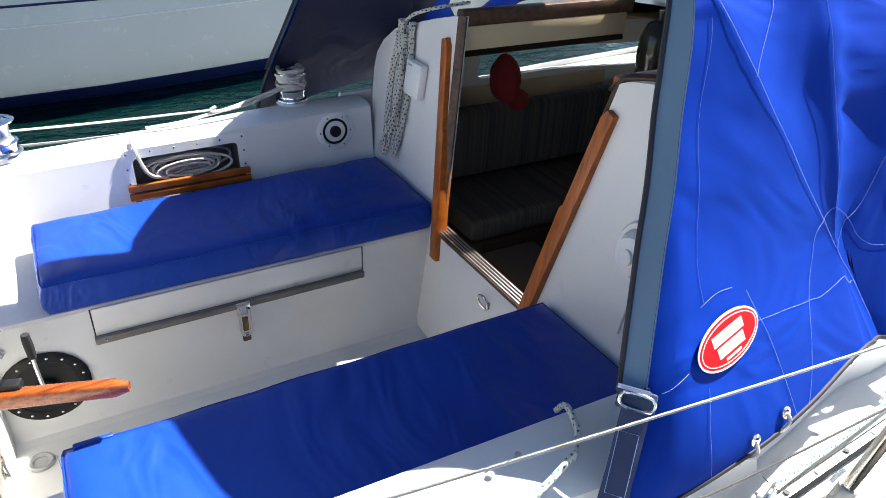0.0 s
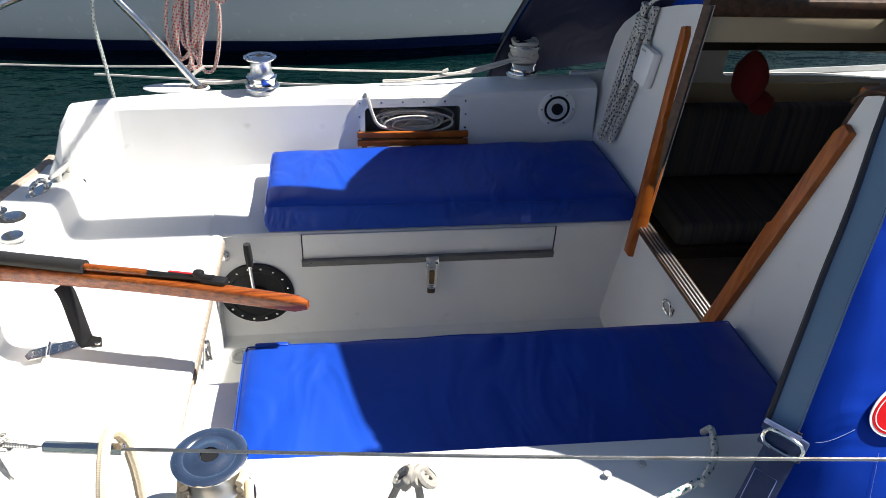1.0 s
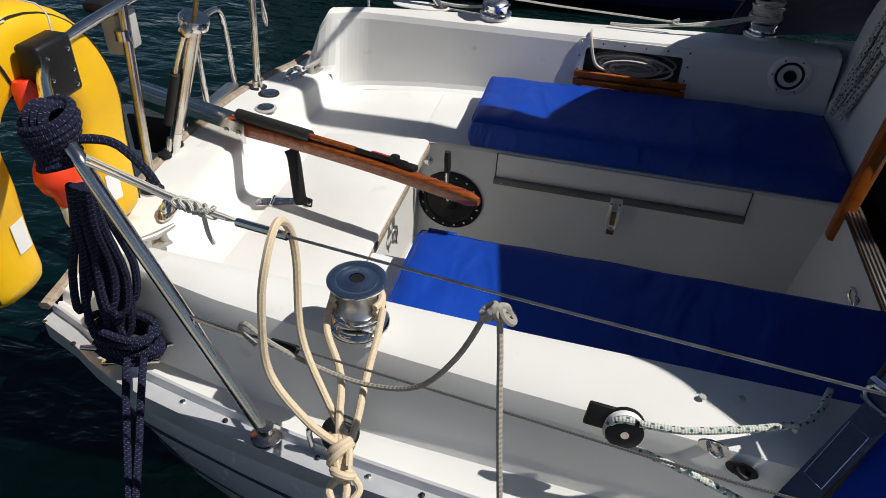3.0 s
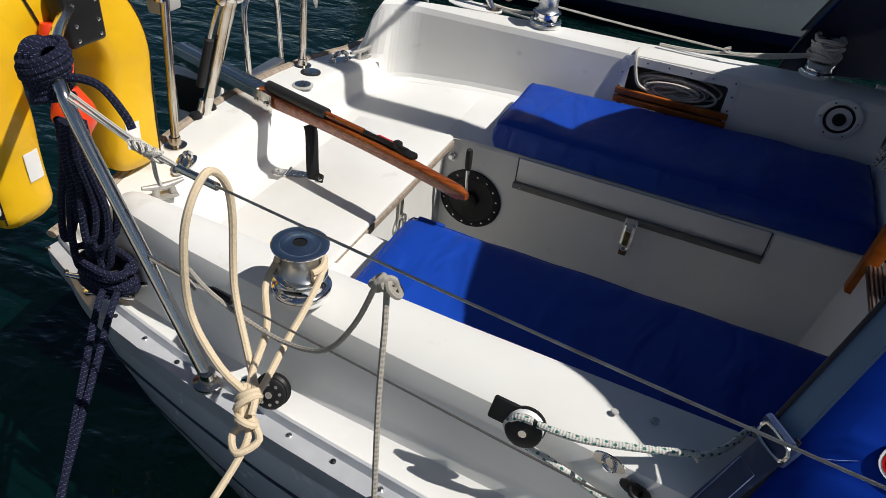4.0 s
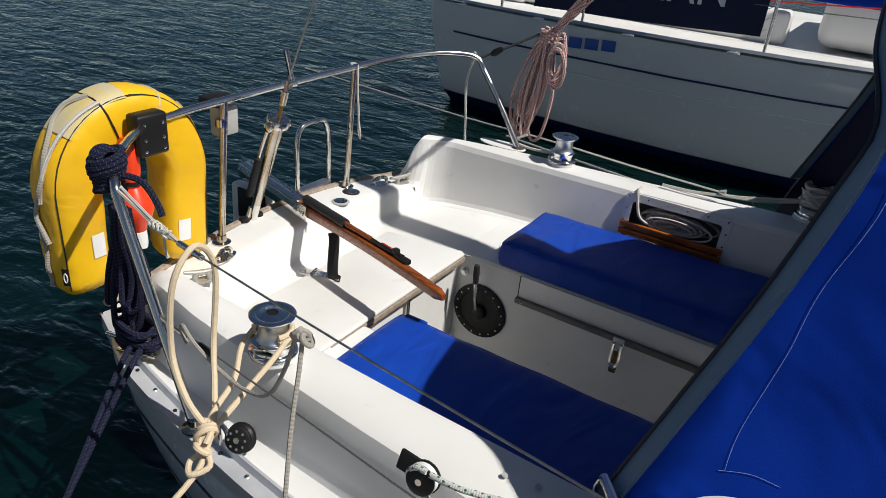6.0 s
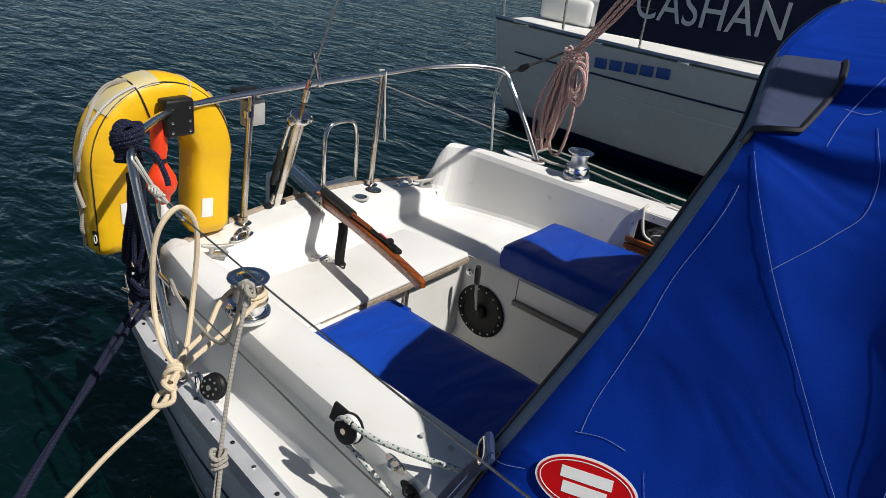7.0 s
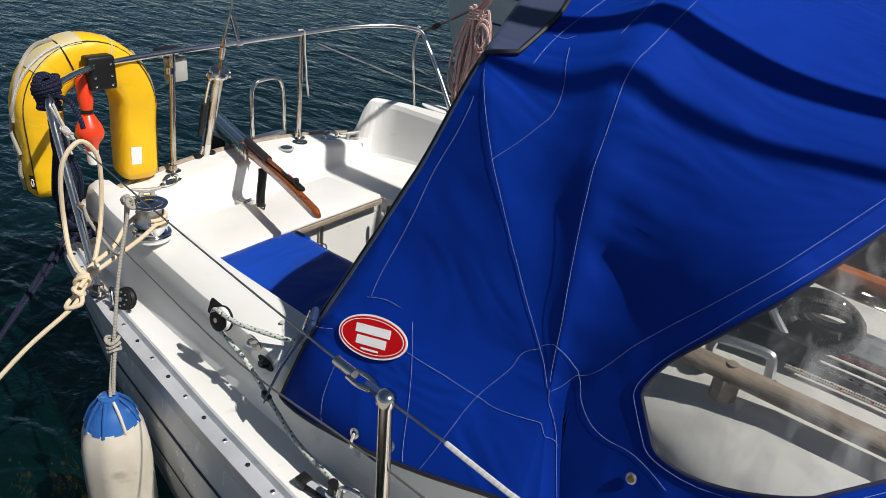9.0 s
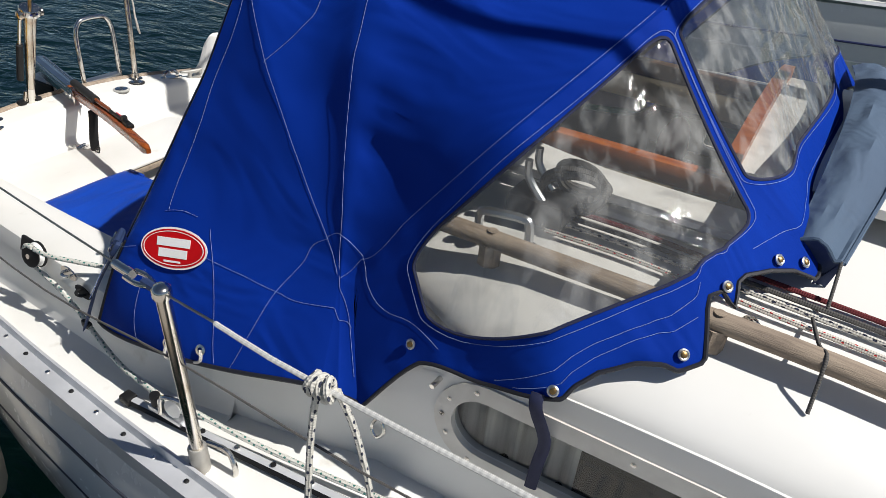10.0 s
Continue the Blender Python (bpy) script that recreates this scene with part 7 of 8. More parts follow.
part("leg", sweep([W + Vector((0.050, -0.01, 0.0)), W + Vector((0.054, -0.06, -0.025)), J.lerp(W, 0.45) + Vector((0.03, 0, 0.0)), J + Vector((0.016, 0.02, 0.015)), J + Vector((0.0, -0.035, -0.03))], 0.0064, 8, 5), R_CREAM, rope)
T0 = Vector((-0.066, -1.088, 0.548))
part("bight", sweep([J + Vector((0.0, 0.0, 0.0)), J + Vector((-0.05, -0.005, 0.05)), Vector((-0.070, -1.160, 0.32)), Vector((-0.072, -1.152, 0.44)), T0 + Vector((0, -0.045, -0.035)), T0, T0 + Vector((0, 0.036, -0.035)), Vector((-0.064, -1.044, 0.45)), Vector((-0.058, -1.065, 0.31)), J + Vector((-0.040, 0.055, 0.03)), J + Vector((0.01, 0.005, 0.01)), J + Vector((0.022, -0.025, -0.01))], 0.0066, 8, 6), R_CREAM, rope)
WAY = (Vector((0.066, -1.222, 0.158)) - J).normalized()
KX = WAY.orthogonal().normalized()
KY = WAY.cross(KX)
for at, rr, lean in ((0.000, 0.0165, 0.5), (0.012, 0.0180, 0.7), (0.040, 0.0150, -0.5)):
    c = J + WAY * at
    part("knot_turn", sweep([c + KX * rr * math.cos(a) + KY * rr * math.sin(a) + WAY * lean * rr * math.sin(a + 0.6) for a in [2 * math.pi * j / 10 for j in range(10)]], 0.0064, 8, 3, closed=True), R_CREAM, rope)
for off in (-0.008, 0.008):
    part("strand", sweep([J - WAY * 0.02 + KX * off, J + WAY * 0.02 + KX * off * 1.1, J + WAY * 0.055 + KX * off * 0.6], 0.0064, 8, 4), R_CREAM, rope)
L = Vector((0.066, -1.222, 0.158))
part("shore_part", sweep([J + Vector((0.01, -0.02, -0.02)), L + Vector((0.022, 0.008, 0.0)), L + Vector((0.0, -0.024, -0.012)), L + Vector((-0.026, 0.0, -0.008)), L + Vector((-0.006, 0.018, 0.008)), L + Vector((0.004, -0.02, -0.02)), L + Vector((-0.012, -0.14, -0.10)), L + Vector((-0.030, -0.30, -0.235)), L + Vector((-0.044, -0.475, -0.372))], 0.0064, 8, 5), R_CREAM, rope)

# ---- fender on a grey line ----
KN = Vector((0.262, -1.135, 0.512))
FT = Vector((0.335, -1.275, 0.040))
rope = thing("fender_line", "grey three-strand line knotted to the guard wire", "rope", tuple(KN))
for k in range(4):
    c = KN + Vector((0.0085 * (k - 1.5), -0.003, -0.003 - 0.005 * (k % 2)))
    part("hitch_turn", sweep([c + Vector((0.008 * math.sin(a + k), 0.0075 * math.cos(a), 0.0085 * math.sin(a))) for a in [2 * math.pi * j / 9 for j in range(9)]], 0.0052, 7, 3, closed=True), R_GREY, rope)
KB = Vector((0.315, -1.245, 0.165))
part("leg", sweep([KN, KN + Vector((0.01, -0.02, -0.06)), KN.lerp(KB, 0.5) + Vector((0.0, -0.006, 0)), KB, FT + Vector((0, 0, 0.03)), FT + Vector((0.012, -0.012, -0.005))], 0.0046, 7, 5), R_GREY, rope)
part("tail", sweep([KN + Vector((-0.015, 0, -0.01)), Vector((0.21, -1.13, 0.40)), Vector((0.15, -1.115, 0.305)), Vector((0.06, -1.095, 0.262)), Vector((-0.04, -1.08, 0.265)), Vector((-0.11, -1.075, 0.29)), Vector((-0.155, -1.065, 0.31)), Vector((-0.17, -1.06, 0.29)), Vector((-0.14, -1.07, 0.272))], 0.0044, 7, 5), R_GREY, rope)
for k in range(3):
    c = KB + Vector((0.0, -0.002, -0.014 * k + 0.012))
    part("knot_turn", sweep([c + Vector((0.015 * math.cos(a), 0.015 * math.sin(a), 0.004 * math.sin(2 * a + k))) for a in [2 * math.pi * j / 9 for j in range(9)]], 0.0048, 7, 3, closed=True), R_GREY, rope)
part("leg", sweep([KB + Vector((0.008, 0, 0)), KB.lerp(FT, 0.5) + Vector((0.012, -0.004, 0)), FT + Vector((0.014, -0.004, 0.0))], 0.0048, 7, 4), R_GREY, rope)
fd = thing("fender", "scuffed white fender with a blue top hanging against the hull", "fender", (FT.x, FT.y - 0.01, FT.z - 0.62))
fc = Matrix.Translation((FT.x, FT.y - 0.012, FT.z - 0.60)) @ Matrix.Diagonal((0.80, 0.80, 1, 1))
body = lathe([(0.02, 0.0), (0.05, 0.004), (0.085, 0.03), (0.102, 0.08), (0.108, 0.16), (0.108, 0.36), (0.105, 0.43), (0.096, 0.48), (0.082, 0.512)], 40, fc)
for v in body.verts:
    a = math.atan2(v.co.y - FT.y, v.co.x - FT.x)
    v.co += Vector((v.co.x - FT.x, v.co.y - FT.y, 0)) * 0.025 * math.cos(8 * a)
part("body", body, FENDERW, fd)
cap = part("top_cap", lathe([(0.0835, 0.508), (0.070, 0.532), (0.052, 0.555), (0.034, 0.572), (0.030, 0.590), (0.012, 0.594)], 32, fc), FENDERB, fd, "blue cap with worn paint")
for k in range(8):
    a = 2 * math.pi * k / 8
    part("rib", sweep([fc @ Vector((0.086 * math.cos(a), 0.086 * math.sin(a), 0.508)), fc @ Vector((0.062 * math.cos(a), 0.062 * math.sin(a), 0.552)), fc @ Vector((0.030 * math.cos(a), 0.030 * math.sin(a), 0.585))], 0.004, 6, 3), FENDERB if k % 4 else FENDERW, cap, "moulded rib")

# ---- coaming side: blocks, padeyes, jib sheet, track ----
wy = lambda x: C - wall_out(x) - 0.004


def sheave(p, nrm, r, label, holes=0):
    t = thing("turning_block", label, "block", m=frame_to(p, nrm, (1, 0, 0.3)), group="turning blocks")
    part("cheek", lathe([(r, 0), (r, 0.004), (r * 0.9, 0.006)], 28), BLACKP, t, local=True)
    part("sheave", lathe([(r * 0.92, 0.006), (r * 0.75, 0.012), (r * 0.92, 0.019)], 28), WHITEP if not holes else BLACKP, t, local=True)
    part("outer_cheek", lathe([(r * 0.88, 0.019), (r * 0.9, 0.023), (r * 0.8, 0.026), (r * 0.25, 0.027)], 28), BLACKP, t, local=True)
    part("axle", lathe([(r * 0.2, 0.026), (r * 0.2, 0.030)], 14), STEEL, t, local=True)
    for k in range(holes):
        a = 2 * math.pi * k / holes
        part("hole", lathe([(r * 0.095, 0.0262), (r * 0.095, 0.0272)], 10, Matrix.Translation((r * 0.58 * math.cos(a), r * 0.58 * math.sin(a), 0))), STEEL, t, local=True)
    return t


sheave((0.475, wy(0.475) - 0.002, 0.222), (0.05, -1, 0.25), 0.034, "black turning block with a white sheave on the coaming side")
single("block_strap", block((0, 0, 0.004), (0.080, 0.044, 0.010), 0.004, m=frame_to((0.452, wy(0.45), 0.228), (0.05, -1, 0.25), (1, 0, -0.12))), BLACKP, "black strap of the turning block", "strap")
sheave((-0.012, -1.040, 0.052), (0.30, -1, 0.45), 0.036, "black drum with drilled holes beside the toe rail", 8)
single("shackle", sweep([(-0.060, -1.060, 0.012), (-0.066, -1.060, 0.060), (-0.054, -1.062, 0.080), (-0.034, -1.064, 0.068), (-0.028, -1.066, 0.030)], 0.006, 8, 4), STEEL, "steel shackle on the drum block", "shackle")
for x, z in ((0.615, 0.228), (0.665, 0.196)):
    t = thing("padeye", "small steel eye plate on the coaming side", "padeye", m=frame_to((x, wy(x), z), (0.05, -1, 0.2), (1, 0, -0.3)), group="coaming eyes")
    part("plate", prism([(0.028 * math.cos(a), 0.012 * math.sin(a)) for a in [2 * math.pi * k / 16 for k in range(16)]], 0, 0.004), STEEL if z > 0.2 else BLACKP, t, local=True)
    part("eye", sweep([(-0.010, 0, 0.003), (-0.009, 0, 0.014), (0.0, 0, 0.020), (0.009, 0, 0.014), (0.010, 0, 0.003)], 0.004, 8, 3), STEEL if z > 0.2 else BLACKP, t, local=True)
bm = bmesh.new()
CAR = Vector((1.055, -1.135, 0.110))
b0 = Vector((0.475, wy(0.475) - 0.016, 0.222))
sweep([(0.735, -0.99, 0.262), (0.66, -1.02, 0.262), (0.56, -1.048, 0.258), b0 + Vector((0.02, -0.004, 0.030))], 0.0062, 7, 4, bm=bm)
sweep([b0 + Vector((0.012, -0.004, 0.032)), b0 + Vector((-0.014, -0.004, 0.028)), b0 + Vector((-0.028, -0.004, 0.004)), b0 + Vector((-0.014, -0.004, -0.024)), b0 + Vector((0.018, -0.006, -0.028)), Vector((0.62, wy(0.62) - 0.02, 0.165)), Vector((0.86, -1.115, 0.120)), CAR + Vector((-0.015, 0, 0.01))], 0.0062, 7, 5, bm=bm)
sweep([CAR + Vector((0.01, 0, 0.022)), Vector((1.3, -1.115, 0.118)), Vector((1.6, -1.09, 0.135)), Vector((2.1, -1.06, 0.20)), Vector((2.8, -1.0, 0.30))], 0.0062, 7, 5, bm=bm)
sweep([(0.735, -0.99, 0.248), (0.775, -0.95, 0.256), (0.80, -0.90, 0.250), (0.82, -0.86, 0.225), (0.84, -0.82, 0.17)], 0.0062, 7, 5, bm=bm)
single("genoa_sheet", bm, R_GREEN, "white flecked sheet led through the coaming block to the deck track", "rope")
for x, y in ((0.60, -0.945), (0.665, -0.93)):
    single("deck_screw", lathe([(0.007, 0), (0.006, 0.002)], 10, Matrix.Translation((x, y, 0.229 + 0.006))), GREYP, "round plug in the coaming top", "plug", "coaming plugs")
track = thing("genoa_track", "black anodised sheet track with bolts on the side deck", "track", (1.5, -1.12, 0.08))


def trk(s):
    x = 0.92 + 1.7 * s
    return Vector((x, -1.152 + 0.045 * (x - 0.92), sheer(x) + 0.017))


part("rail", sweep([trk(k / 16) for k in range(17)], 0.014, 6, 1, smooth=False, flatten=0.6, up=(0, 0, 1)), BLACKP, track)
part("inlay", sweep([trk(k / 16) + Vector((0, 0, 0.008)) for k in range(17)], 0.008, 4, 1, smooth=False, flatten=0.3, up=(0, 0, 1)), TOE, track)
for k in range(16):
    part("bolt", lathe([(0.006, 0), (0.006, 0.003)], 10, Matrix.Translation(trk(0.08 + k / 18) + Vector((0, 0, 0.0105)))), BLACKP if k % 2 else STEEL, track)
car = thing("track_car", "steel sheet car with a black plunger on the track", "sheet car", tuple(CAR))
part("slider", block((1.05, -1.143, 0.097), (0.10, 0.030, 0.014), 0.004, m=None), ALU, car)
part("plunger", lathe([(0.010, 0), (0.010, 0.022), (0.012, 0.024), (0.011, 0.032)], 16, Matrix.Translation((1.015, -1.146, 0.102))), BLACKP, car)
part("sheave_frame", sweep([(1.045, -1.16, 0.105), (1.05, -1.158, 0.150), (1.075, -1.15, 0.158), (1.10, -1.14, 0.145), (1.10, -1.135, 0.105)], 0.005, 8, 4), STEEL, car)
part("sheave", lathe([(0.022, -0.008), (0.017, 0), (0.022, 0.008)], 20, frame_to((1.075, -1.145, 0.128), (0.1, -1, 0.1))), WHITEP, car)
part("end_stop", block((0.93, -1.153, 0.080), (0.03, 0.028, 0.022), 0.004), BLACKP, car)
# stud and eye on the cabin side
single("hood_stud", sweep([(1.628, wy(1.63) + 0.012, 0.405), (1.624, wy(1.63) - 0.03, 0.400)], 0.0055, 8, smooth=False), STEEL, "steel stud on the cabin side", "stud")
t = thing("padeye", "steel eye with a split ring on the side deck", "padeye", (1.50, -1.06, 0.19))
part("plate", lathe([(0.014, 0), (0.014, 0.004)], 16, frame_to((1.50, wy(1.50), 0.225), (0, -1, 0))), STEEL, t)
part("ring", sweep([(1.50, wy(1.5) - 0.006, 0.225), (1.485, wy(1.5) - 0.012, 0.20), (1.50, wy(1.5) - 0.016, 0.18), (1.515, wy(1.5) - 0.012, 0.20)], 0.0035, 6, 4, closed=True), STEEL, t)
# loop of flecked line hitched to the guard wire
HK = Vector((1.585, -1.285, 0.578))
rope = thing("hitched_line", "flecked grey line hitched to the guard wire", "rope", tuple(HK))
for k in range(5):
    c = HK + Vector((0.008 * (k - 2), 0, -0.003 - 0.005 * (k % 2)))
    part("hitch_turn", sweep([c + Vector((0.006 * math.sin(a + k), 0.012 * math.cos(a), 0.014 * math.sin(a))) for a in [2 * math.pi * j / 9 for j in range(9)]], 0.0056, 7, 3, closed=True), R_FLECK, rope)
part("tail", sweep([HK + Vector((0, -0.01, -0.01)), HK + Vector((-0.005, -0.02, -0.12)), HK + Vector((-0.01, -0.03, -0.40)), HK + Vector((-0.02, -0.04, -0.7))], 0.0056, 7, 4), R_FLECK, rope)
part("tail", sweep([HK + Vector((0.02, 0.01, -0.01)), HK + Vector((0.04, 0.03, -0.10)), HK + Vector((0.06, 0.05, -0.26)), HK + Vector((0.065, 0.05, -0.42))], 0.0056, 7, 4), R_FLECK, rope)

# ---- coachroof fittings: handrail, lines, winch handle gear seen through the hood window ----
hr = thing("grab_rail", "weathered grey wooden grab rail along the coachroof", "grab rail", (1.9, -0.76, 0.6))


def on_roof(x, y, h):
    return Vector((x, y, roof_z(x, (y - C) / roof_half(max(x, 1.72))) + h))


part("rail", sweep([on_roof(1.45 + 0.15 * k, -0.848 + 0.0008 * k, 0.044) for k in range(14)], 0.021, 10, 2, flatten=0.85), OLDTEAK, hr)
for k in range(5):
    x = 1.62 + 0.40 * k
    part("foot", sweep([on_roof(x, -0.848, -0.005), on_roof(x, -0.848, 0.038)], 0.022, 8, smooth=False), OLDTEAK, hr)
    part("plug", lathe([(0.010, 0), (0.010, 0.002)], 12, Matrix.Translation(on_roof(x, -0.848, 0.0615))), OLDTEAK, hr)
for y, mt, lab in ((-0.742, R_THIN, "white line with fine red flecks led along the coachroof"), (-0.712, R_FLECK, "white flecked line led along the coachroof"), (-0.668, R_MAROON, "dark red line led along the coachroof"), (-0.690, R_DGREY, "dark line led along the coachroof")):
    single("halyard", sweep([on_roof(1.68 + 0.14 * k, y + 0.004 * math.sin(k * 1.7 + 9 * y) - 0.003 * k, 0.010 + 0.002 * math.sin(k)) for k in range(16)], 0.0048, 7, 3), mt, lab, "rope", "coachroof lines")
for y in (-0.595, -0.640):
    single("roof_track", sweep([on_roof(1.45 + 0.15 * k, y, 0.012) for k in range(5)], 0.014, 6, 1, smooth=False, flatten=0.6, up=(0, 0, 1)), ALU, "aluminium track on the coachroof", "track", "roof tracks")
cl = thing("rope_clutch", "black rope clutches with grey levers on the coachroof", "rope clutch", tuple(on_roof(1.64, -0.70, 0)))
part("body", block(tuple(on_roof(1.65, -0.70, 0.026)), (0.12, 0.085, 0.050), 0.008), BLACKP, cl)
for k in range(2):
    part("lever", sweep([on_roof(1.66, -0.725 + 0.045 * k, 0.05), on_roof(1.625, -0.725 + 0.045 * k, 0.09), on_roof(1.62, -0.725 + 0.045 * k, 0.125)], 0.008, 8, 3), ALU, cl, "grey lever")
handle = thing("lifting_handle", "grey steel handle bent into a bridge on the coachroof", "handle", tuple(on_roof(1.62, -0.80, 0)))
part("bow", sweep([on_roof(1.57, -0.80, 0.0), on_roof(1.57, -0.80, 0.045), on_roof(1.585, -0.80, 0.055), on_roof(1.65, -0.79, 0.055), on_roof(1.665, -0.79, 0.045), on_roof(1.67, -0.79, 0.0)], 0.009, 8, 4), ALU, handle)
for x, y in ((1.57, -0.80), (1.67, -0.79)):
    part("foot", lathe([(0.02, 0), (0.02, 0.004), (0.012, 0.008)], 14, Matrix.Translation(on_roof(x, y, 0))), BLACKP, handle)
hank(tuple(on_roof(1.70, -0.66, 0.06)), 0.05, 0.035, 0.03, 5, 0.008, R_DGREY, "coiled_line", "dark line coiled behind the rope clutch", 9)
single("bungee", sweep([on_roof(2.18, -0.90, 0.004), on_roof(2.178, -0.872, 0.05), on_roof(2.176, -0.85, 0.062), on_roof(2.165, -0.82, 0.045), on_roof(2.15, -0.732, 0.012)], 0.0032, 7, 4), R_DGREY, "black shock cord over the grab rail", "cord")
single("hood_tie", sweep([hood(3.97, 2.80 * N1) + Vector((0, -0.006, 0)), hood(3.99, 2.80 * N1) + Vector((-0.001, -0.010, -0.02)), (1.838, wy(1.84) - 0.020, 0.39), (1.834, wy(1.84) - 0.016, 0.33), (1.830, wy(1.84) - 0.014, 0.262)], 0.011, 8, 4, flatten=0.2, up=(0.2, -1, 0.2)), NAVY, "navy strap tying the sprayhood hem down", "strap")
# small eye with a ring beside the lines
eye = thing("padeye", "small steel eye with a ring on the coachroof", "padeye", tuple(on_roof(2.065, -0.775, 0)))
part("plate", lathe([(0.013, 0), (0.013, 0.004)], 14, Matrix.Translation(on_roof(2.065, -0.775, 0))), STEEL, eye)
part("ring", sweep([on_roof(2.065, -0.775, 0.004), on_roof(2.075, -0.785, 0.012), on_roof(2.085, -0.79, 0.006), on_roof(2.078, -0.778, 0.004)], 0.003, 6, 3, closed=True), STEEL, eye)


# folded canvas cover lying along the front hem of the hood
def cover(u, v):
    y = -0.645 + 1.10 * v
    x = 2.082 + 0.02 * math.sin(3 * v) + (0.085 + 0.06 * min(1, 2 * v)) * u
    z = roof_z(2.1, (y - C) / roof_half(2.1)) + 0.072 + 0.045 * min(1.0, 2 * v) + 0.022 * math.sin(math.pi * min(1, u * 1.2)) - 0.012 * u + 0.006 * noise.noise((9 * u, 14 * v, 2))
    return Vector((x, y, z))


sack = thing("canvas_cover", "faded blue canvas cover folded along the sprayhood's front", "canvas cover", (2.13, -0.2, 0.68))
part("top", sheet(cover, 14, 40, 0.004), SHADEBLUE, sack)
part("skirt", sheet(lambda u, v: cover(1.0, v) + Vector((-0.030 * u, 0.004 * u, -(0.055 + 0.04 * min(1.0, 2 * v)) * u)), 4, 40, 0.003), NAVYWEB, sack, "navy skirt under the cover")
part("end_flap", sheet(lambda u, v: cover(v, 0.0) + Vector((-0.010 * u, 0.015 * u, -0.060 * u)), 4, 12, 0.003), NAVYWEB, sack, "navy end flap")
part("hem", sweep([cover(1.0, k / 30) for k in range(31)], 0.004, 6, 1, smooth=False), SHADEBLUE, sack, "bound hem")
part("hem", sweep([cover(k / 12, 0.0) for k in range(13)], 0.004, 6, 1, smooth=False), SHADEBLUE, sack, "bound hem")
part("tie_cord", sweep([cover(0.95, 0.0), cover(0.95, 0.0) + Vector((0.002, -0.03, -0.03)), on_roof(2.167, -0.70, 0.012)], 0.003, 6, 4), R_DGREY, sack, "black tie cord")

# ---- red-flecked coil at the end of the stern rail, lines up to the boom ----
TOP = Vector((-0.245, 0.885, 0.735))
rope = thing("mainsheet_coil", "white and red flecked sheet coiled and hung at the stern rail", "rope", tuple(TOP))
rnd = random.Random(21)
for k in range(9):
    w, low = rnd.uniform(0.025, 0.06), rnd.uniform(0.24, 0.38)
    ox, oy = rnd.uniform(-0.05, 0.035), rnd.uniform(-0.03, 0.03)
    e = Vector((TOP.x - 0.05 + ox, TOP.y + oy + 0.02, low))
    s = TOP + Vector((ox * 0.35, oy * 0.4, rnd.uniform(-0.02, 0.02)))
    part("hank_loop", sweep([s, s.lerp(e, 0.3) + Vector((-w * 0.6, 0, 0)), s.lerp(e, 0.7) + Vector((-w, 0, 0)), e + Vector((-w * 0.4, 0, -0.01)), e + Vector((w * 0.5, 0.01, 0)), s.lerp(e, 0.6) + Vector((w, 0, 0)), s.lerp(e, 0.25) + Vector((w * 0.5, 0, 0)), s], 0.0072, 6, 4), R_RED, rope)
for k in range(4):
    w = 0.045 + 0.01 * k
    c = TOP + Vector((0.055, 0, -0.09 - 0.02 * k))
    part("hank_loop", sweep([c + Vector((w * 0.5 * math.cos(a), 0.015 * math.sin(a + k), 0.085 * math.sin(a))) for a in [2 * math.pi * j / 10 for j in range(10)]], 0.0072, 6, 3, closed=True), R_RED, rope)
for k in range(4):
    c = TOP + Vector((0.0, 0, -0.005 - 0.013 * k))
    part("wrap", sweep([c + Vector((0.032 * math.cos(a), 0.028 * math.sin(a), 0)) for a in [2 * math.pi * j / 9 for j in range(9)]], 0.0072, 6, 3, closed=True), R_RED, rope)
for k in range(3):
    part("lead", sweep([TOP + Vector((0.01 * k, 0, -0.02)), TOP + Vector((0.24 + 0.02 * k, -0.06 + 0.02 * k, 0.30)), TOP + Vector((0.75, -0.2, 1.0))], 0.0072, 6, 3), R_RED, rope)
single("sheet_strop", sweep([(-0.555, 0.868, 0.560), (-0.48, 0.872, 0.60), (-0.40, 0.876, 0.645), (-0.27, 0.885, 0.72)], 0.006, 6, 3), R_DGREY, "dark strop from the rail to the coiled sheet", "strop")
single("snap_hook", lathe([(0.010, 0), (0.016, 0.02), (0.012, 0.05), (0.006, 0.06)], 12, frame_to((-0.49, 0.871, 0.592), (0.75, 0.05, 0.5))), BLACKP, "black snap shackle on the strop", "shackle")
single("tail_line", sweep([(-0.27, 0.88, 0.28), (-0.32, 0.86, 0.245), (-0.25, 0.85, 0.235), (-0.17, 0.84, 0.24), (-0.12, 0.83, 0.25)], 0.006, 6, 4), R_WHITE, "white tail of line beside the far winch", "rope")
# unseen boom with stowed sail over the centre of the boat; shades the seat
boom = thing("boom", "unseen aluminium boom with a blue sail cover and two shadow-casting rods", "boom", (0.95, 0.52, 1.95))
part("spar", sweep([(0.56, 0.578, 1.975), (4.2, 0.02, 2.03)], 0.05, 14, smooth=False), ALU, boom)
part("sail_cover", sweep([(0.62, 0.575, 2.03), (1.9, 0.38, 2.09), (3.0, 0.21, 2.13), (4.1, 0.04, 2.18)], 0.066, 12, 4), CANVAS, boom, "blue sail cover")
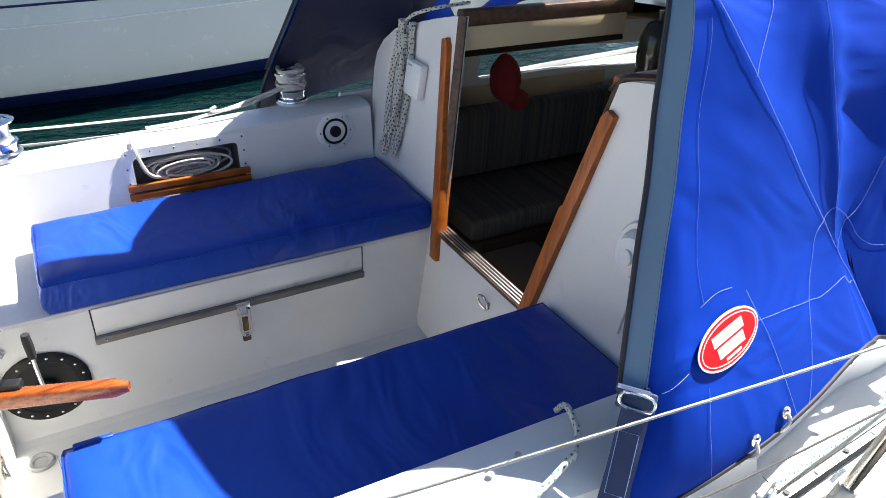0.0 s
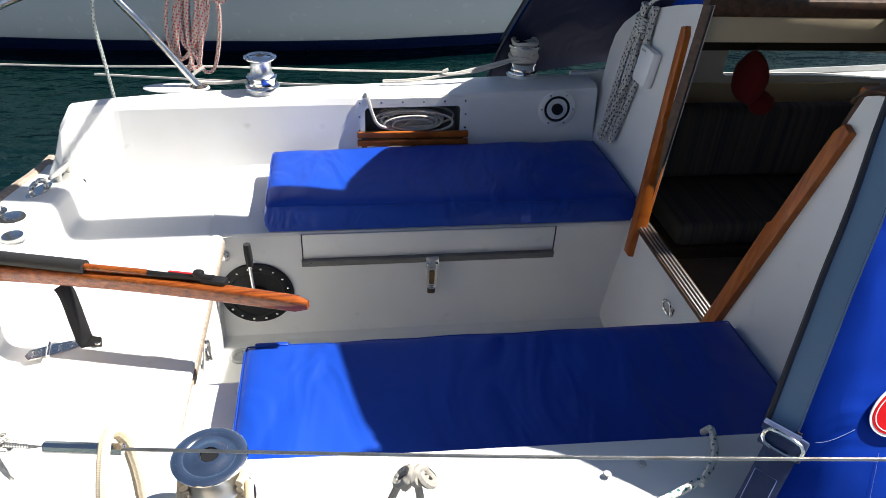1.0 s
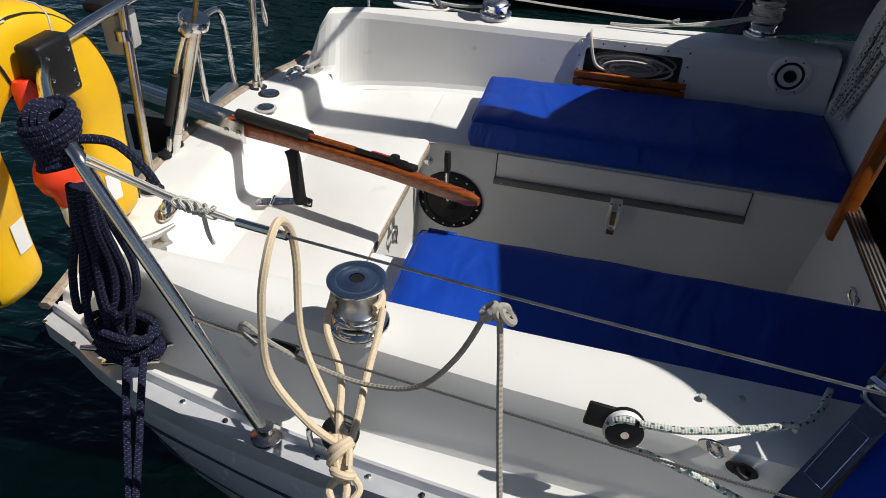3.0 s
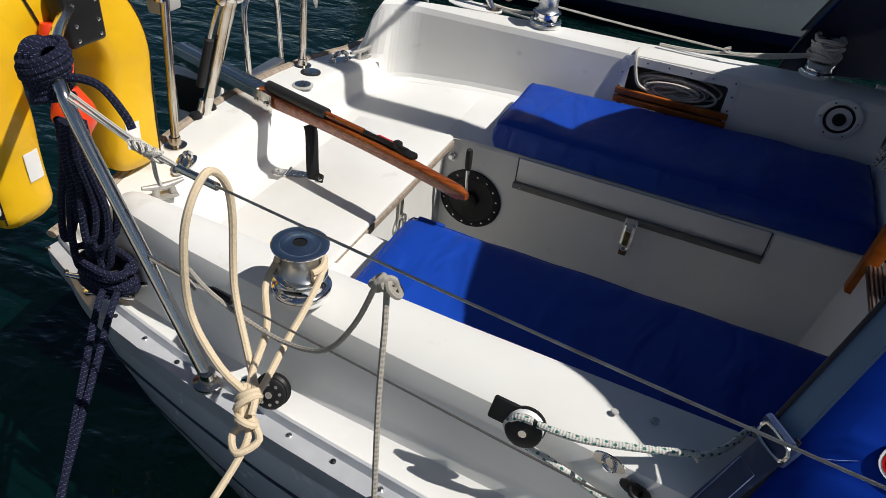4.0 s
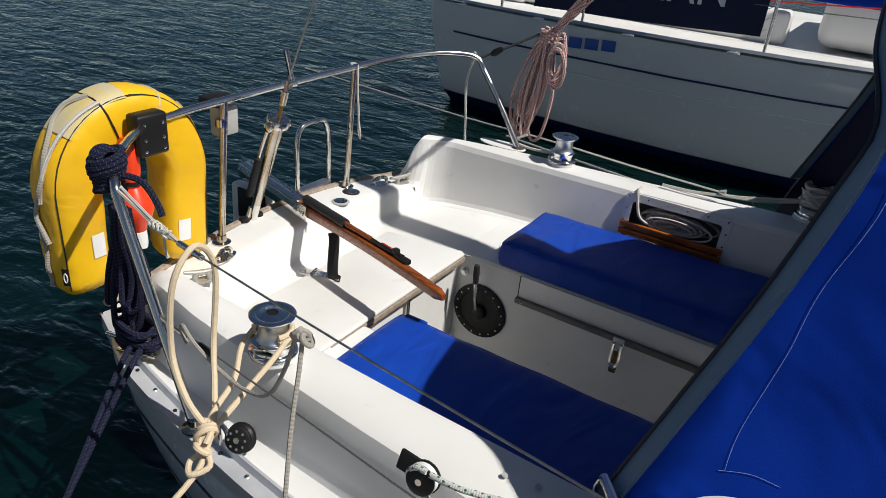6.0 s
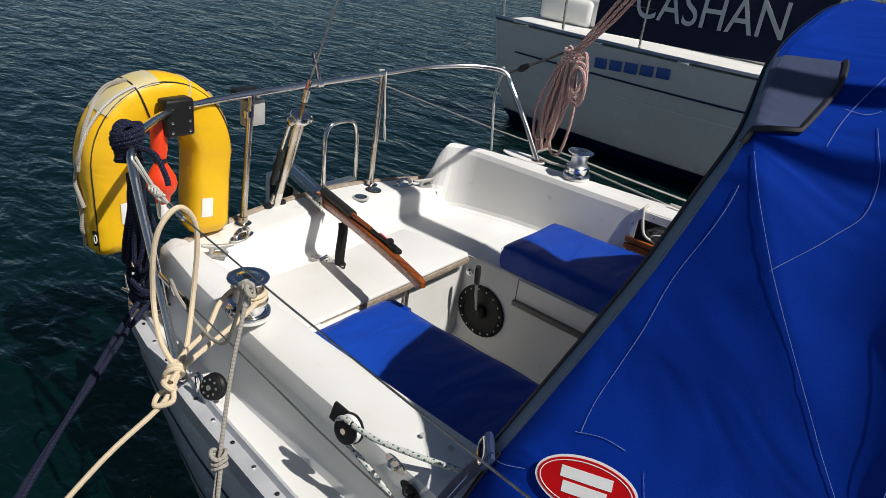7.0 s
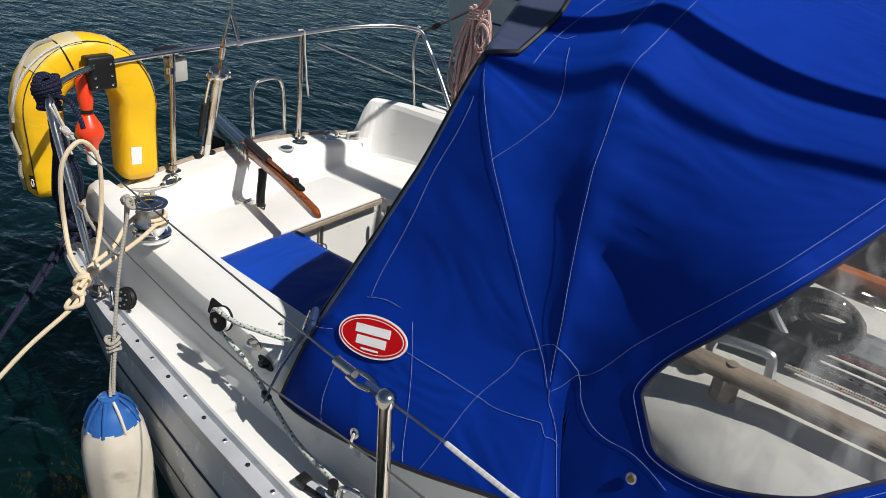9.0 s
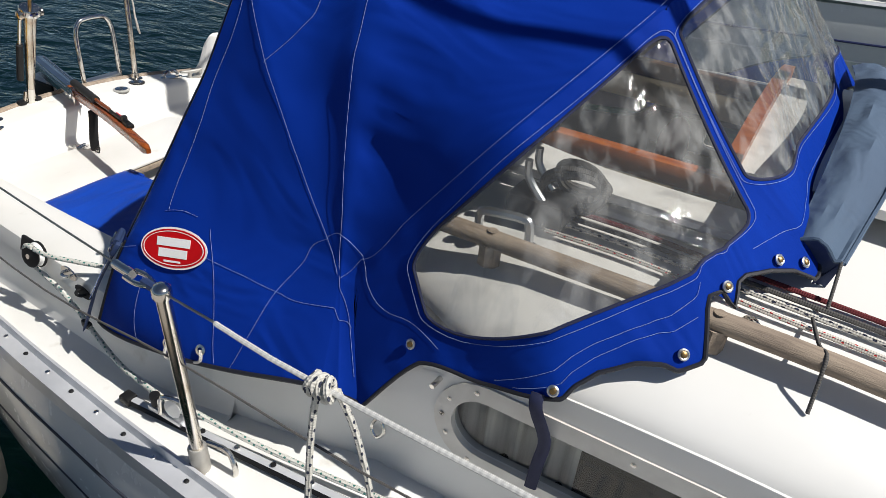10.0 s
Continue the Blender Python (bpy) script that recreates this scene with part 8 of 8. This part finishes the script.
# two added rods out of view, casting the bands across the hood top
for y, r in ((-0.715, 0.011), (-0.605, 0.026)):
    part("shadow_rod", sweep([(1.62, y, 2.0), (2.60, y + 0.04, 2.0)], r, 12, smooth=False), ALU, boom, "slim unseen rod added to cast a shadow band on the hood")

# ---- the yacht in the next berth ----
ORIGIN, TURN = Vector((-2.55, 3.62, 0)), 0.0
NB = Matrix.Translation(ORIGIN) @ pose(0, 0, 0, 0, 0, TURN)      # its stern corner; local x forward, y away
NBEAM = [(0.0, 1.55), (0.6, 1.63), (1.5, 1.70), (2.2, 1.72), (3.0, 1.67), (3.9, 1.50), (5.0, 1.22), (6.2, 0.88), (7.5, 0.45), (8.8, 0.05)]


def n_half(x):
    return lerp_table(x, NBEAM)


NC = 1.48           # its centre line


def n_sheer(x):
    return 0.345 + 0.012 * x


other = thing("neighbour_yacht", "white sailing yacht with a navy boot top in the next berth", "yacht", m=NB)
nd = [(0.0, 1.0), (0.12, 1.005), (0.35, 0.99), (0.62, 0.95), (0.74, 0.92), (0.80, 0.90), (0.95, 0.8)]
nx = [0.0, 0.15, 0.4, 0.8, 1.2, 1.7, 2.3, 3.0, 3.8, 4.6, 5.4, 6.2, 7.0, 7.8, 8.5, 8.8]


def n_pt(x, d, side):
    f = float(np.interp(d, [q[0] for q in nd], [q[1] for q in nd]))
    return Vector((x + 0.14 * d * max(0, 1 - x), NC + side * n_half(x) * f, n_sheer(x) - d))


bm = bmesh.new()
ends = []
for side in (-1, 1):
    g = []
    for x in nx:
        deep = n_sheer(x) - WATER_Z
        g.append([bm.verts.new(n_pt(x, deep * k, side)) for k in (0, 0.12, 0.3, 0.5, 0.7, 0.86, 0.90)])
    for a, b in zip(g, g[1:]):
        for k in range(6):
            bm.faces.new((a[k], b[k], b[k + 1], a[k + 1]))
    ends.append(g[0])
for k in range(6):
    bm.faces.new((ends[0][k], ends[1][k], ends[1][k + 1], ends[0][k + 1]))
NHULL = surface("neighbour_gelcoat", (0.62, 0.63, 0.62), 0.25, 0, (0.56, 0.57, 0.56), 0.8, 0.8, 12, 0.02, coat=0.3)
nh = part("hull", bm, NHULL, other, local=True)
bm = bmesh.new()
for side in (-1, 1):
    ribbon([[n_pt(x, (n_sheer(x) - WATER_Z) * k, side) + Vector((0, side * 0.004, 0)) for k in (0.875, 0.93, 1.0, 1.12)] for x in nx], bm)
ribbon([[n_pt(0, (n_sheer(0) - WATER_Z) * k, s) + Vector((-0.004, 0, 0)) for k in (0.875, 0.93, 1.0, 1.12)] for s in (-1, 1)], bm)
part("boot_top", bm, BOOT, other, "navy boot top", local=True)
for dd, rr, mt, lo, hi in ((0.235, 0.008, BOOT, 0.25, 8.2), (0.362, 0.005, WHITEP, 1.3, 8.2)):
    part("hull_line", sweep([n_pt(x, dd, -1) + Vector((0, -0.002, 0)) for x in [lo + (hi - lo) * k / 20 for k in range(21)]], rr, 6, 1, smooth=False), mt, nh, local=True)
part("toe_rail", sweep([n_pt(x, -0.02, -1) for x in nx], 0.022, 6, 1, smooth=False), ALU, other, local=True)
bm = bmesh.new()
ribbon([[n_pt(x, 0.0, s) for s in (-1, -0.5, 0, 0.5, 1)] for x in nx], bm)
part("deck", bm, DECK, other, local=True)
part("coaming", block((1.5, NC - 0.85, n_sheer(1.5) + 0.13), (2.6, 0.22, 0.27), 0.05, seg=3), GEL, other, local=True)
part("cabin", block((4.9, NC, n_sheer(4.5) + 0.22), (3.8, 1.9, 0.42), 0.10, seg=3), GEL, other, local=True)
part("helm_seat", block((0.35, NC - 0.2, n_sheer(0.3) + 0.12), (0.55, 1.6, 0.24), 0.05, seg=3), GEL, other, local=True)
# five plain blue bars in place of the maker's name
for k in range(5):
    x = 1.17 + 0.136 * k
    p0 = n_pt(x, 0.140 - 0.010 * k, -1)
    part("name_bar", block((0, 0, 0), (0.108, 0.004, 0.080), 0.004, m=Matrix.Translation(p0 + Vector((0, -0.004, 0))) @ pose(0, 0, 0, 0, -2.6, -1)), MBLUE, nh, "blue bar", local=True)
for x in (0.05, 0.72, 1.45, 2.78, 4.2):
    st = part("stanchion", sweep([n_pt(x, -0.01, -1) + Vector((0, 0.04, 0)), n_pt(x, -0.62, -1) + Vector((0, 0.03, 0))], 0.012, 10, smooth=False), STEEL, other, local=True)
    part("foot", lathe([(0.03, 0), (0.02, 0.03)], 12, Matrix.Translation(n_pt(x, 0.0, -1) + Vector((0, 0.04, 0)))), STEEL, st, local=True)
for hgt in (0.33, 0.61):
    part("guard_wire", sweep([n_pt(x, -hgt, -1) + Vector((0, 0.03, 0)) for x in (0.0, 1.45, 2.78, 4.2, 6)], 0.004, 6, 1, smooth=False), WIRE, other, local=True)
part("pushpit_rail", sweep([n_pt(0.75, -0.61, -1) + Vector((0, 0.03, 0)), n_pt(0.05, -0.61, -1) + Vector((0, 0.05, 0)), n_pt(-0.05, -0.61, -1) + Vector((0, 0.4, 0)), n_pt(-0.05, -0.61, 1) - Vector((0, 0.4, 0))], 0.0125, 10, 5), STEEL, other, local=True)
part("ladder_rail", sweep([Vector((-0.02, NC - 0.95, n_sheer(0) - 0.02)), Vector((-0.10, NC - 0.95, n_sheer(0) - 0.10)), Vector((-0.10, NC - 0.95, -0.42))], 0.012, 8, 3), STEEL, other, local=True)
part("ladder_rail", sweep([Vector((-0.02, NC - 0.62, n_sheer(0) - 0.02)), Vector((-0.10, NC - 0.62, n_sheer(0) - 0.10)), Vector((-0.10, NC - 0.62, -0.42))], 0.012, 8, 3), STEEL, other, local=True)
for k in range(4):
    part("ladder_rung", block((-0.10, NC - 0.785, 0.06 - 0.13 * k), (0.035, 0.33, 0.018), 0.006), BLACKP, other, local=True)
for k in range(4):
    x = 0.35 + 0.75 * k
    part("drain_slot", block(tuple(n_pt(x, -0.006, -1) + Vector((0, -0.022, 0))), (0.09, 0.006, 0.016), 0.003), WHITEP, other, local=True)
cl2 = part("hull_fitting", block(tuple(n_pt(0.3, -0.02, -1) + Vector((0, -0.01, 0))), (0.14, 0.05, 0.03), 0.01), STEEL, other, local=True)
part("coaming_line", sweep([(1.9, NC - 0.98, n_sheer(2) + 0.25), (3.6, NC - 1.1, n_sheer(3.4) + 0.38)], 0.006, 6, smooth=False), REDLINE, other, "red line", local=True)
part("side_cover", block((3.45, NC - 0.95, n_sheer(3.2) + 0.42), (1.2, 0.08, 0.16), 0.03, seg=3, m=None), CANVAS, other, "blue canvas cover", local=True)
# weather cloth with the boat's name
X0, X1 = 1.02, 2.73


def wc(u, v):
    x = X0 + (X1 - X0) * u
    p = n_pt(x, -0.085 - 0.045 * u - 0.60 * v, -1)
    return p + Vector((0, 0.028 + 0.012 * math.sin(u * 9) * (1 - v), -0.012 * math.sin(math.pi * u) * v))


cloth_ob = thing("weather_cloth", "navy canvas weather cloth with white lettering on the next yacht's rail", "weather cloth", m=NB)
part("cloth", sheet(wc, 24, 8, 0.004), NAVY, cloth_ob, local=True)
for k in range(8):
    p = wc(1.0, 0.06 + 0.12 * k)
    part("lacing", sweep([p, p + Vector((0.03, 0.0, 0.02))], 0.003, 5, smooth=False), R_WHITE, cloth_ob, local=True)
txt = bpy.data.curves.new("lettering", "FONT")
txt.body, txt.size, txt.extrude, txt.align_x = "CASHAN", 0.34, 0.002, "LEFT"
tmp = bpy.data.objects.new("lettering_source", txt)
scene.collection.objects.link(tmp)
bpy.context.view_layer.update()
me = bpy.data.meshes.new_from_object(tmp.evaluated_get(bpy.context.evaluated_depsgraph_get()))
bpy.data.objects.remove(tmp)
bm = bmesh.new()
bm.from_mesh(me)
bpy.data.meshes.remove(me)
wid = max(v.co.x for v in bm.verts)
for v in bm.verts:
    u, h, dz = v.co.x / wid, v.co.y / 0.26, v.co.z
    q = wc(0.185 + 0.655 * u, 0.275 + 0.46 * h)
    v.co = q + Vector((0, -0.010 - dz, 0))
part("lettering", bm, WHITEP, cloth_ob, "white capital letters", local=True, flat=True)
# their mooring line between the boats
single("far_mooring_line", sweep([(-1.2, 2.6, -0.35), (0.0, 1.9, -0.16), (0.6, 1.5, -0.02), (1.2, 1.12, 0.10)], 0.007, 6, 4), R_WHITE, "white mooring line above the water between the boats", "rope")
